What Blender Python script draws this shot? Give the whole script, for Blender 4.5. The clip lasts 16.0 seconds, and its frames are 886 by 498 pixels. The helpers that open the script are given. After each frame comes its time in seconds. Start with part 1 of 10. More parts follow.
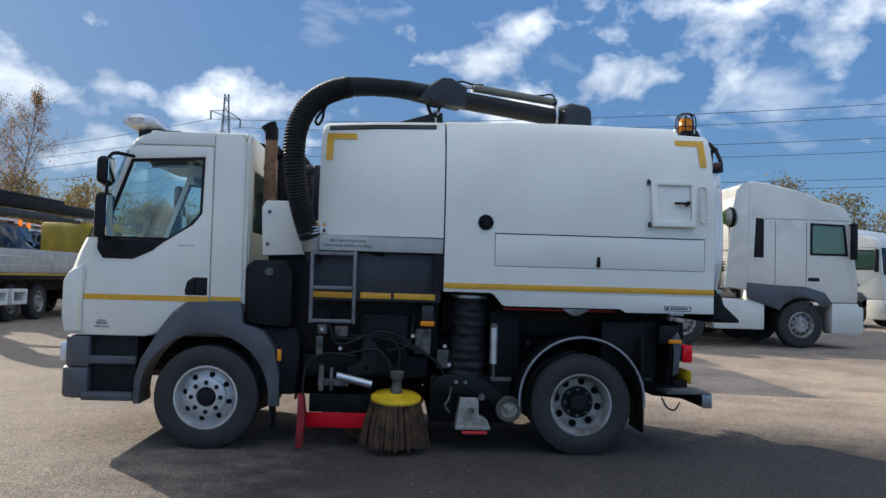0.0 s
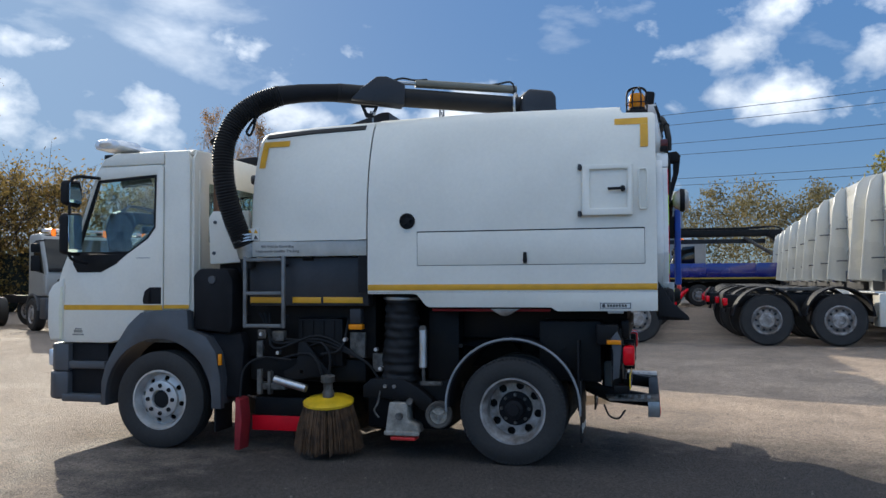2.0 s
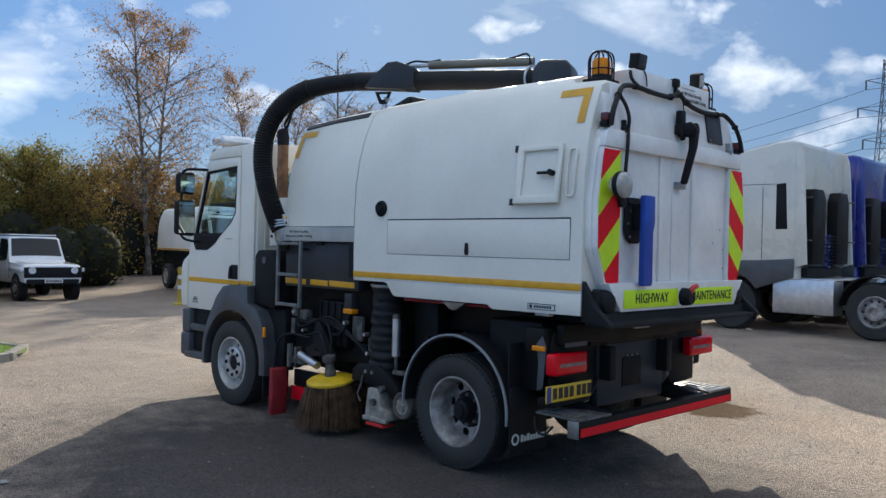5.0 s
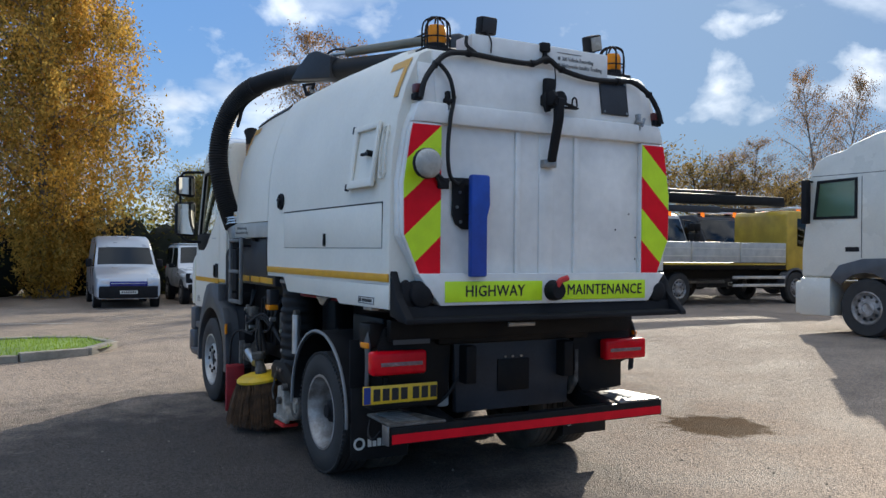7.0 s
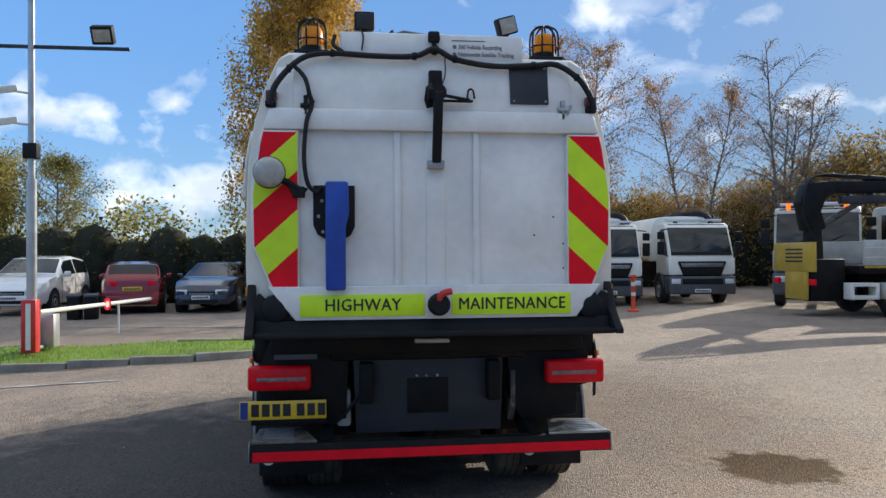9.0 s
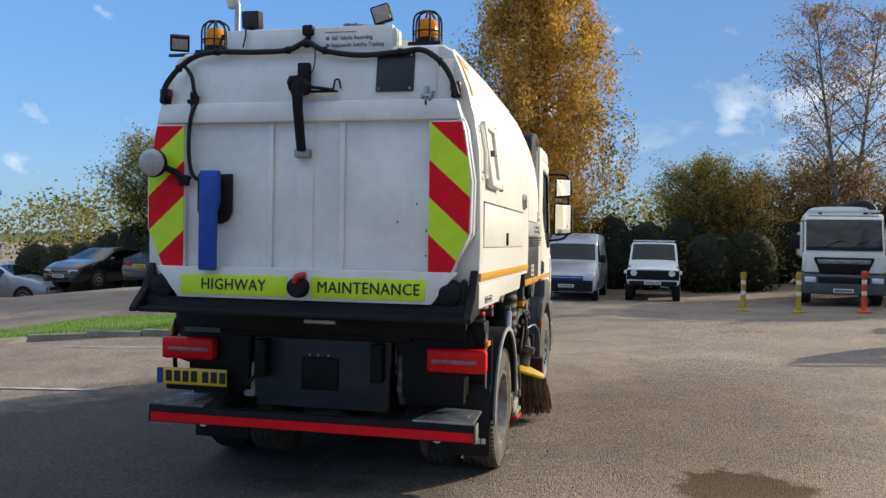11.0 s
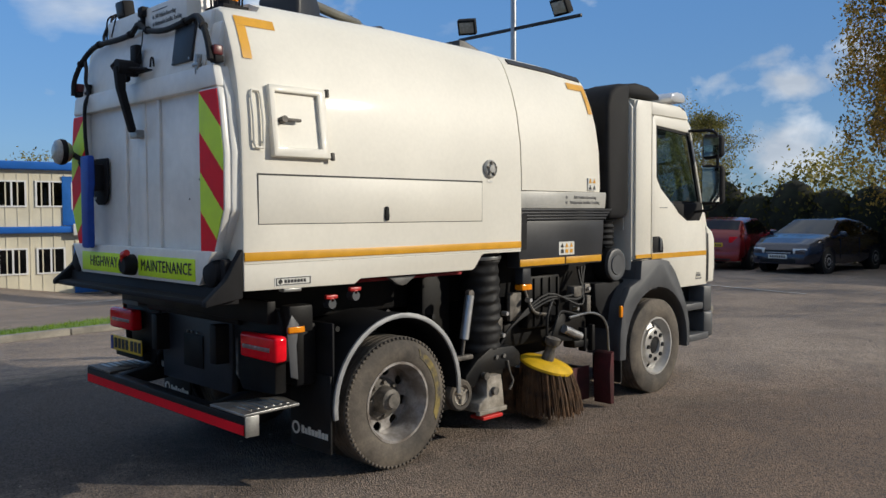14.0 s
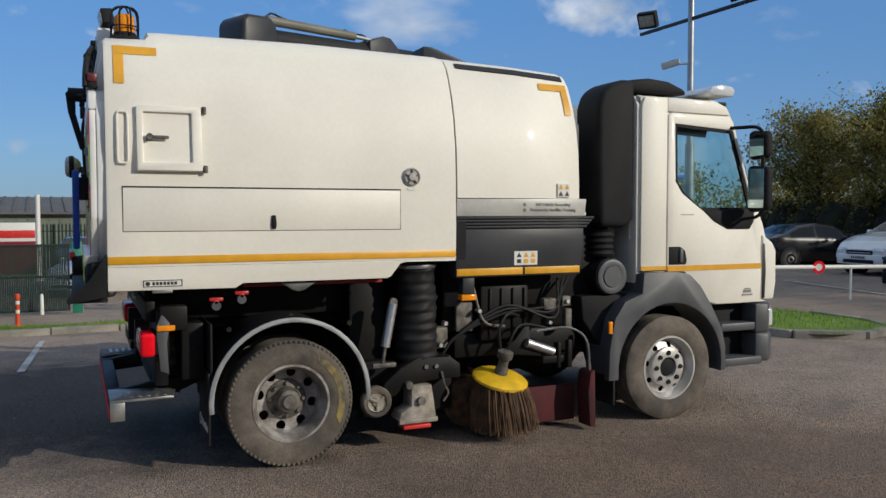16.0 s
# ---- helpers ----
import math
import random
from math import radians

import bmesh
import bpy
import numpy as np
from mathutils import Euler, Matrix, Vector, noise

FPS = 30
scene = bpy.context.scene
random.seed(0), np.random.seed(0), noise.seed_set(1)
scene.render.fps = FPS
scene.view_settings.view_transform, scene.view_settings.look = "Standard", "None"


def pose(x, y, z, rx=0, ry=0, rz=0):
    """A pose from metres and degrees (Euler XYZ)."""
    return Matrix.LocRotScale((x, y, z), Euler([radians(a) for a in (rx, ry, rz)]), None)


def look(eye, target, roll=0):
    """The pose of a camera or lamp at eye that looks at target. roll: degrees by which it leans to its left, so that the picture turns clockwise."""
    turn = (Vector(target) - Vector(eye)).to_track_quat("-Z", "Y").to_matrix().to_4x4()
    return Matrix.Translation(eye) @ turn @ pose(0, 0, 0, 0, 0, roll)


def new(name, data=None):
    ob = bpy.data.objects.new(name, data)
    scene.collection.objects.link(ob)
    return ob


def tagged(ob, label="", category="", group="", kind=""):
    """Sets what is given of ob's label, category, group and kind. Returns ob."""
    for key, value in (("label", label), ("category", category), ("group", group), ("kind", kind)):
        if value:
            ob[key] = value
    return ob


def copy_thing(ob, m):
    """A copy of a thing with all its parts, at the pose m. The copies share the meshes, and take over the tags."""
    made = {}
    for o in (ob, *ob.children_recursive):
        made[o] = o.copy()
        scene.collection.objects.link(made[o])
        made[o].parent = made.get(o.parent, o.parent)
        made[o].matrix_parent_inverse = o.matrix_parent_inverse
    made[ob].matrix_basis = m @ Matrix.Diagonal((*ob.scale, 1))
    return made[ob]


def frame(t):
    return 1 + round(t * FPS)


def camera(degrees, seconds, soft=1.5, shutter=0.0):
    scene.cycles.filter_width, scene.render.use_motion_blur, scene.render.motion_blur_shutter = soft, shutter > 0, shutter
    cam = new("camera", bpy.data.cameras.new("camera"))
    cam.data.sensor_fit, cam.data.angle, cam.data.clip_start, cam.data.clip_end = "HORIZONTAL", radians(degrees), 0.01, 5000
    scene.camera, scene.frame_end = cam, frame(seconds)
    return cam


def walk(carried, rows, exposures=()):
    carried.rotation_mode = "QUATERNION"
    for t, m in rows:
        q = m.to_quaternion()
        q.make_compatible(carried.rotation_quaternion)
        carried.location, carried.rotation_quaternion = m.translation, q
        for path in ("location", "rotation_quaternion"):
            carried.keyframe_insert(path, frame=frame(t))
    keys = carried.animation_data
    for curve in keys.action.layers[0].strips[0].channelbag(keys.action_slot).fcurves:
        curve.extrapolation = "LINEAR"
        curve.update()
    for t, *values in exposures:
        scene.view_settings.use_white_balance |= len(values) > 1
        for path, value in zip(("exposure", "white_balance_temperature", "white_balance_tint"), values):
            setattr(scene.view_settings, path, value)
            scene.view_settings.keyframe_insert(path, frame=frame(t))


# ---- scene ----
cam = camera(56.4, 16.0)
PATH = [
    (0, (0.181, -8.143, 1.474), (0.292, -6.148, 1.548), 1.6),
    (0.5, (0.796, -8.082, 1.458), (0.767, -6.084, 1.556), 2.1),
    (1, (1.519, -8.032, 1.432), (1.294, -6.047, 1.52), 1.7),
    (1.5, (2.198, -7.878, 1.428), (1.868, -5.907, 1.506), 0.8),
    (2, (2.873, -7.674, 1.465), (2.391, -5.734, 1.546), -0.3),
    (2.5, (3.505, -7.414, 1.501), (2.771, -5.554, 1.569), 0.0),
    (3, (4.163, -7.043, 1.567), (3.268, -5.254, 1.595), 0.7),
    (3.5, (4.599, -6.867, 1.602), (3.585, -5.144, 1.579), 1.9),
    (4, (5.14, -6.434, 1.699), (3.971, -4.811, 1.688), 2.2),
    (4.2, (5.356, -6.27, 1.695), (4.124, -4.695, 1.681), 2.0),
    (6.3, (7.022, -4.124, 1.598), (5.384, -2.976, 1.615), 0.8),
    (6.5, (7.132, -3.863, 1.585), (5.453, -2.776, 1.596), 0.7),
    (7, (7.372, -3.227, 1.588), (5.629, -2.246, 1.594), 0.6),
    (7.5, (7.517, -2.56, 1.602), (5.716, -1.691, 1.607), -0.1),
    (8, (7.66, -1.927, 1.601), (5.783, -1.236, 1.596), -0.2),
    (8.5, (7.719, -1.274, 1.627), (5.778, -0.791, 1.639), -0.7),
    (9, (7.848, -0.629, 1.632), (5.867, -0.354, 1.647), -0.3),
    (9.5, (7.907, 0.031, 1.617), (5.911, 0.15, 1.626), 0.3),
    (9.7, (7.934, 0.297, 1.609), (5.934, 0.339, 1.617), 0.4),
    (11.8, (7.5, 2.993, 1.661), (5.642, 2.255, 1.624), 0.8),
    (12, (7.386, 3.245, 1.633), (5.56, 2.43, 1.594), 0.7),
    (12.5, (6.952, 3.767, 1.616), (5.213, 2.78, 1.554), 1.0),
    (13, (6.463, 4.238, 1.633), (4.806, 3.12, 1.551), 0.8),
    (13.5, (5.919, 4.68, 1.648), (4.381, 3.405, 1.558), 0.5),
    (14, (5.346, 5.064, 1.668), (3.938, 3.647, 1.579), -0.2),
    (14.5, (4.787, 5.446, 1.675), (3.522, 3.899, 1.584), -0.3),
    (15, (4.209, 5.82, 1.705), (3.116, 4.147, 1.623), -0.2),
    (15.5, (3.695, 6.211, 1.696), (2.761, 4.444, 1.633), -0.1),
    (16, (3.116, 6.555, 1.725), (2.304, 4.729, 1.636), 0.0),
]
# the clip's camera opens up on the shaded side and closes again on the sunlit one
EXPOSURES = [(0, 1.24, 6250, 8), (2, 1.24, 6250, 8), (4, 1.32, 6300, 8), (6.5, 1.24, 6200, 8), (8, 1.24, 6250, 8), (9.5, 1.30, 6300, 8), (12, 0.92, 6450, 8), (13.5, 0.60, 6250, 8), (16, 0.40, 6050, 8)]
walk(cam, [(t, look(eye, target, roll)) for t, eye, target, roll in PATH], EXPOSURES)

# ---------------------------------------------------------------- light and sky
SUN_AZ, SUN_EL = radians(131.0), radians(22.0)
world = bpy.data.worlds.new("sky_world")
scene.world = world
world.use_nodes = True
wn, wl = world.node_tree.nodes, world.node_tree.links
wn.clear()
w_out = wn.new("ShaderNodeOutputWorld")
w_bg = wn.new("ShaderNodeBackground")
w_bg.inputs["Strength"].default_value = 0.175
w_sky = wn.new("ShaderNodeTexSky")
w_sky.sky_type = "NISHITA"
w_sky.sun_disc = False
w_sky.sun_elevation = SUN_EL
w_sky.sun_rotation = radians(90.0) - SUN_AZ
w_sky.air_density, w_sky.dust_density, w_sky.ozone_density = 1.0, 0.6, 2.0
w_co = wn.new("ShaderNodeTexCoord")
w_sep = wn.new("ShaderNodeSeparateXYZ")
wl.new(w_co.outputs["Generated"], w_sep.inputs[0])


def wmath(op, a, b):
    n = wn.new("ShaderNodeMath")
    n.operation = op
    for i, v in enumerate((a, b)):
        if isinstance(v, (int, float)):
            n.inputs[i].default_value = v
        else:
            wl.new(v, n.inputs[i])
    return n.outputs[0]


# clouds: puffs gathered into groups, flattened towards the horizon
w_comb = wn.new("ShaderNodeCombineXYZ")
wl.new(w_sep.outputs["X"], w_comb.inputs[0])
wl.new(w_sep.outputs["Y"], w_comb.inputs[1])
wl.new(wmath("MULTIPLY", w_sep.outputs["Z"], 2.3), w_comb.inputs[2])


def cloud_noise(scale, detail, offset, flat=1.0):
    mp = wn.new("ShaderNodeMapping")
    mp.inputs["Location"].default_value = offset
    mp.inputs["Scale"].default_value = (1, 1, flat)
    wl.new(w_comb.outputs[0], mp.inputs["Vector"])
    t = wn.new("ShaderNodeTexNoise")
    t.inputs["Scale"].default_value, t.inputs["Detail"].default_value = scale, detail
    t.inputs["Roughness"].default_value, t.inputs["Distortion"].default_value = 0.52, 0.15
    wl.new(mp.outputs[0], t.inputs["Vector"])
    return t.outputs["Fac"]


# single clouds as they stand round the horizon: azimuth, elevation, half width, half height in degrees
CLOUDS = [
    (67, 17.5, 11, 3.2), (75.6, 13.4, 4.5, 2.2), (85, 15, 2.4, 0.9), (113, 11.2, 3, 1.4), (114, 15.3, 2.6, 0.8), (99, 11.4, 3.2, 1.2),
    (109, 8, 2.4, 1), (82, 12, 3, 1.6), (127.5, 10.4, 4.4, 1.7), (128.5, 14.9, 2.4, 0.7), (117.5, 15.4, 2.6, 1), (103, 7.8, 5, 1.4),
    (104, 11.3, 3.2, 1), (158, 15.5, 4.5, 1.9), (167.6, 9.3, 4.2, 1.5), (189.3, 4.6, 4.5, 1.9), (190, 9.3, 3.2, 1.3), (196.7, 9, 3.4, 1.6),
    (147, 9.8, 2.2, 0.8), (202.5, 7.8, 3.8, 1.6), (203, 3.7, 3.4, 2.2), (235, 4, 4.5, 0.9), (235.5, 13.3, 3.4, 1.2), (183.7, 5.7, 2, 0.8),
]
w_az = wmath("ADD", wmath("ARCTAN2", wmath("MULTIPLY", w_sep.outputs["Y"], -1.0), wmath("MULTIPLY", w_sep.outputs["X"], -1.0)), math.pi)
w_el = wmath("ARCSINE", w_sep.outputs["Z"], 0.0)
w_dir = wn.new("ShaderNodeCombineXYZ")
wl.new(w_az, w_dir.inputs[0])
wl.new(w_el, w_dir.inputs[1])
w_near = None
for c_az, c_el, c_w, c_h in CLOUDS:
    v = wn.new("ShaderNodeVectorMath")
    v.operation = "MULTIPLY_ADD"
    v.inputs[1].default_value = (1 / radians(c_w), 1 / radians(c_h), 0)
    v.inputs[2].default_value = (-c_az / c_w, -c_el / c_h, 0)
    wl.new(w_dir.outputs[0], v.inputs[0])
    ln = wn.new("ShaderNodeVectorMath")
    ln.operation = "LENGTH"
    wl.new(v.outputs[0], ln.inputs[0])
    w_near = ln.outputs["Value"] if w_near is None else wmath("MINIMUM", w_near, ln.outputs["Value"])
w_puff = wmath("SUBTRACT", 1.0, wmath("MULTIPLY", wmath("MINIMUM", w_near, 2.2), 0.5))
w_n1 = cloud_noise(4.6, 9.0, (1.3, 0.4, 2.2))
w_n2 = cloud_noise(1.5, 3.0, (4.1, 2.7, 0.9))
w_n3 = cloud_noise(15.0, 9.0, (2.3, 1.4, 0.2), 0.62)
# broken cloud thickens towards the unseen zenith, added as fill for shaded sides
w_top = wn.new("ShaderNodeMapRange")
w_top.interpolation_type = "SMOOTHSTEP"
w_top.inputs["From Min"].default_value, w_top.inputs["From Max"].default_value = 0.34, 0.75
w_top.inputs["To Min"].default_value, w_top.inputs["To Max"].default_value = -0.03, 0.22
wl.new(w_sep.outputs["Z"], w_top.inputs["Value"])
w_field = wmath("ADD", wmath("ADD", wmath("MULTIPLY", w_n1, 0.62), wmath("MULTIPLY", w_n2, 0.38)), w_top.outputs[0])
w_group = wmath("ADD", wmath("MULTIPLY", w_puff, 0.17), wmath("ADD", wmath("MULTIPLY", w_n3, 0.62), 0.165))
w_sum = wmath("MAXIMUM", w_field, w_group)
w_r = wn.new("ShaderNodeValToRGB")
w_r.color_ramp.elements[0].position, w_r.color_ramp.elements[1].position = 0.545, 0.685
w_r.color_ramp.elements[0].color, w_r.color_ramp.elements[1].color = (0, 0, 0, 1), (0.92, 0.92, 0.92, 1)
wl.new(w_sum, w_r.inputs[0])
w_mix = wn.new("ShaderNodeMixRGB")
wl.new(w_r.outputs[0], w_mix.inputs[0])
w_gam = wn.new("ShaderNodeGamma")
w_gam.inputs["Gamma"].default_value = 0.18
wl.new(w_sky.outputs[0], w_gam.inputs["Color"])
w_hsv = wn.new("ShaderNodeHueSaturation")
w_hsv.inputs["Saturation"].default_value = 3.3
wl.new(w_gam.outputs[0], w_hsv.inputs["Color"])
w_tint = wn.new("ShaderNodeMixRGB")
w_tint.blend_type = "MULTIPLY"
w_tint.inputs[0].default_value = 1.0
w_tint.inputs[2].default_value = (0.56, 0.83, 1.27, 1)
wl.new(w_hsv.outputs[0], w_tint.inputs[1])
# the blue is deeper on the sun's side of the yard and paler away from it
w_side = wmath("ADD", wmath("MULTIPLY", w_sep.outputs["X"], 0.03), wmath("MULTIPLY", w_sep.outputs["Y"], -0.42))
w_scale = wn.new("ShaderNodeVectorMath")
w_scale.operation = "SCALE"
wl.new(w_tint.outputs[0], w_scale.inputs[0])
wl.new(wmath("ADD", w_side, 1.12), w_scale.inputs["Scale"])
wl.new(w_scale.outputs[0], w_mix.inputs[1])
w_shade = wn.new("ShaderNodeValToRGB")
w_shade.color_ramp.elements[0].position, w_shade.color_ramp.elements[1].position = 0.42, 0.66
w_shade.color_ramp.elements[0].color, w_shade.color_ramp.elements[1].color = (0.60, 0.63, 0.68, 1), (1, 1, 1, 1)
wl.new(cloud_noise(7.0, 4.0, (0.3, 5.2, 1.1)), w_shade.inputs[0])
w_white = wn.new("ShaderNodeMixRGB")
w_white.blend_type = "MULTIPLY"
w_white.inputs[0].default_value = 1.0
w_white.inputs[2].default_value = (3.3, 3.38, 3.5, 1)
wl.new(w_shade.outputs[0], w_white.inputs[1])
wl.new(w_white.outputs[0], w_mix.inputs[2])
wl.new(w_mix.outputs[0], w_bg.inputs["Color"])
wl.new(w_bg.outputs[0], w_out.inputs[0])

sun_data = bpy.data.lights.new("sun", "SUN")
sun_data.energy, sun_data.angle, sun_data.color = 2.45, radians(0.6), (1.0, 0.885, 0.72)
sun = new("sun", sun_data)
sun_dir = Vector((math.cos(SUN_AZ) * math.cos(SUN_EL), math.sin(SUN_AZ) * math.cos(SUN_EL), math.sin(SUN_EL)))
sun.matrix_world = look(sun_dir * 60, (0, 0, 0))


# ---------------------------------------------------------------- materials
def mat(name, col, rough=0.5, metal=0.0, var=0.12, scale=3.0, fine=60.0, bump=0.0, col2=None, rvar=0.1, coat=0.0, random_obj=0.0, spec=0.5):
    """Principled surface with a coarse and a fine variation of colour, roughness and relief."""
    m = bpy.data.materials.new(name)
    m.use_nodes = True
    n, l = m.node_tree.nodes, m.node_tree.links
    b = n["Principled BSDF"]
    b.inputs["Metallic"].default_value = metal
    b.inputs["Specular IOR Level"].default_value = spec
    b.inputs["Coat Weight"].default_value = coat
    b.inputs["Coat Roughness"].default_value = 0.08
    co = n.new("ShaderNodeTexCoord")
    n1 = n.new("ShaderNodeTexNoise")
    n1.inputs["Scale"].default_value, n1.inputs["Detail"].default_value = scale, 5.0
    n2 = n.new("ShaderNodeTexNoise")
    n2.inputs["Scale"].default_value, n2.inputs["Detail"].default_value = fine, 3.0
    for t in (n1, n2):
        l.new(co.outputs["Object"], t.inputs["Vector"])
    c2 = col2 if col2 else tuple(c * (1 - var * 2.2) for c in col)
    ramp = n.new("ShaderNodeValToRGB")
    ramp.color_ramp.elements[0].position, ramp.color_ramp.elements[1].position = 0.36, 0.66
    ramp.color_ramp.elements[0].color, ramp.color_ramp.elements[1].color = (*c2, 1), (*col, 1)
    l.new(n1.outputs["Fac"], ramp.inputs[0])
    mix = n.new("ShaderNodeMixRGB")
    mix.blend_type = "MULTIPLY"
    mix.inputs[0].default_value = min(1.0, var * 2.0)
    l.new(ramp.outputs[0], mix.inputs[1])
    l.new(n2.outputs["Fac"], mix.inputs[2])
    g = n.new("ShaderNodeMixRGB")
    g.blend_type = "MULTIPLY"
    g.inputs[0].default_value = 1.0
    gain = 1.0 + var * 0.7
    g.inputs[2].default_value = (gain, gain, gain, 1)
    l.new(mix.outputs[0], g.inputs[1])
    last = g.outputs[0]
    if random_obj:
        oi = n.new("ShaderNodeObjectInfo")
        hsv = n.new("ShaderNodeHueSaturation")
        mr = n.new("ShaderNodeMapRange")
        mr.inputs["To Min"].default_value, mr.inputs["To Max"].default_value = 1 - random_obj, 1 + random_obj
        l.new(oi.outputs["Random"], mr.inputs["Value"])
        l.new(mr.outputs[0], hsv.inputs["Value"])
        l.new(last, hsv.inputs["Color"])
        last = hsv.outputs[0]
    l.new(last, b.inputs["Base Color"])
    rr = n.new("ShaderNodeMapRange")
    rr.inputs["To Min"].default_value, rr.inputs["To Max"].default_value = max(0.02, rough - rvar), min(1.0, rough + rvar)
    l.new(n1.outputs["Fac"], rr.inputs["Value"])
    l.new(rr.outputs[0], b.inputs["Roughness"])
    if bump:
        bp = n.new("ShaderNodeBump")
        bp.inputs["Strength"].default_value, bp.inputs["Distance"].default_value = bump, 0.004
        l.new(n2.outputs["Fac"], bp.inputs["Height"])
        l.new(bp.outputs[0], b.inputs["Normal"])
    return m


def glass_mat(name, tint, gloss):
    m = bpy.data.materials.new(name)
    m.use_nodes = True
    n, l = m.node_tree.nodes, m.node_tree.links
    n.clear()
    out = n.new("ShaderNodeOutputMaterial")
    tr = n.new("ShaderNodeBsdfTransparent")
    tr.inputs[0].default_value = (*tint, 1)
    gl = n.new("ShaderNodeBsdfGlossy")
    gl.inputs["Roughness"].default_value = 0.02
    lw = n.new("ShaderNodeLayerWeight")
    lw.inputs["Blend"].default_value = 0.5
    steep = n.new("ShaderNodeMath")
    steep.operation = "POWER"
    steep.inputs[1].default_value = 4.0
    l.new(lw.outputs["Facing"], steep.inputs[0])
    share = n.new("ShaderNodeMath")
    share.operation = "MULTIPLY_ADD"
    share.inputs[1].default_value, share.inputs[2].default_value = 0.9 - gloss, gloss
    l.new(steep.outputs[0], share.inputs[0])
    mx = n.new("ShaderNodeMixShader")
    l.new(share.outputs[0], mx.inputs[0])
    l.new(tr.outputs[0], mx.inputs[1])
    l.new(gl.outputs[0], mx.inputs[2])
    l.new(mx.outputs[0], out.inputs[0])
    return m


def lamp_mat(name, col, rough=0.15):
    """Coloured lens plastic that lets a little light through."""
    m = mat(name, col, rough, 0, 0.06, 20, 120, coat=0.08, spec=0.2)
    return m


def asphalt_mat():
    m = bpy.data.materials.new("yard_asphalt")
    m.use_nodes = True
    n, l = m.node_tree.nodes, m.node_tree.links
    b = n["Principled BSDF"]
    geo = n.new("ShaderNodeNewGeometry")

    def noise_tex(scale, detail, rough=0.55, dist=0.0):
        t = n.new("ShaderNodeTexNoise")
        t.inputs["Scale"].default_value, t.inputs["Detail"].default_value = scale, detail
        t.inputs["Roughness"].default_value, t.inputs["Distortion"].default_value = rough, dist
        l.new(geo.outputs["Position"], t.inputs["Vector"])
        return t

    def ramp(src, p0, c0, p1, c1):
        r = n.new("ShaderNodeValToRGB")
        r.color_ramp.elements[0].position, r.color_ramp.elements[1].position = p0, p1
        r.color_ramp.elements[0].color, r.color_ramp.elements[1].color = (*c0, 1), (*c1, 1)
        l.new(src, r.inputs[0])
        return r

    def mult(a, c, f):
        x = n.new("ShaderNodeMixRGB")
        x.blend_type = "MULTIPLY"
        x.inputs[0].default_value = f
        l.new(a, x.inputs[1])
        l.new(c, x.inputs[2])
        return x.outputs[0]

    big = noise_tex(0.16, 5, 0.6, 0.4)
    mid = noise_tex(0.9, 6, 0.65, 0.6)
    grit = noise_tex(42.0, 3, 0.7)
    vor = n.new("ShaderNodeTexVoronoi")
    vor.inputs["Scale"].default_value = 90.0
    l.new(geo.outputs["Position"], vor.inputs["Vector"])
    base = ramp(big.outputs["Fac"], 0.35, (0.195, 0.15, 0.118), 0.65, (0.27, 0.213, 0.168))
    stain = ramp(mid.outputs["Fac"], 0.36, (0.55, 0.54, 0.53), 0.58, (1.0, 1.0, 1.0))
    stones = ramp(vor.outputs["Color"], 0.05, (0.30, 0.30, 0.30), 0.95, (2.15, 2.08, 1.95))
    dust = ramp(grit.outputs["Fac"], 0.3, (0.7, 0.7, 0.7), 0.7, (1.25, 1.25, 1.25))
    c = mult(base.outputs[0], stain.outputs[0], 0.8)
    c = mult(c, stones.outputs[0], 0.95)
    c = mult(c, dust.outputs[0], 0.6)
    # a patch of dried mud with ragged edges
    wob = noise_tex(3.5, 5, 0.6)
    vm = n.new("ShaderNodeVectorMath")
    vm.operation = "DISTANCE"
    vm.inputs[1].default_value = (1.95, 2.75, 0)
    l.new(geo.outputs["Position"], vm.inputs[0])
    ad = n.new("ShaderNodeMath")
    ad.operation = "MULTIPLY_ADD"
    ad.inputs[1].default_value = 0.9
    l.new(wob.outputs["Fac"], ad.inputs[0])
    l.new(vm.outputs["Value"], ad.inputs[2])
    mud = ramp(ad.outputs[0], 0.86, (1.0, 1.0, 1.0), 0.97, (0.0, 0.0, 0.0))
    soil = n.new("ShaderNodeMixRGB")
    l.new(mud.outputs[0], soil.inputs[0])
    l.new(c, soil.inputs[1])
    soil.inputs[2].default_value = (0.17, 0.135, 0.10, 1)
    c = soil.outputs[0]
    # ragged ellipses round the sweeper: painted shade, a browner patch and a paler patch
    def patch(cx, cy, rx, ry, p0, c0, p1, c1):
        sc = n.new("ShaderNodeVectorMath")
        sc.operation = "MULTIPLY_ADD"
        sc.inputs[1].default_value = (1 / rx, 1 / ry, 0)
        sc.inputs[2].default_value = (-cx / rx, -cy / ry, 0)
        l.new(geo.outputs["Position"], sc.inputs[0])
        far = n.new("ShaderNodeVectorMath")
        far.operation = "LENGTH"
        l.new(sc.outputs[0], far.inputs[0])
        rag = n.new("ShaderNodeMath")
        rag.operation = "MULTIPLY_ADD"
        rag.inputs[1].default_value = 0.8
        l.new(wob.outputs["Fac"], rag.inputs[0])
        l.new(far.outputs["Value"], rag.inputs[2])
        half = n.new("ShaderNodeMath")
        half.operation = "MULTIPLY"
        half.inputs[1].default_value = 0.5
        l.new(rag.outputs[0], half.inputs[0])
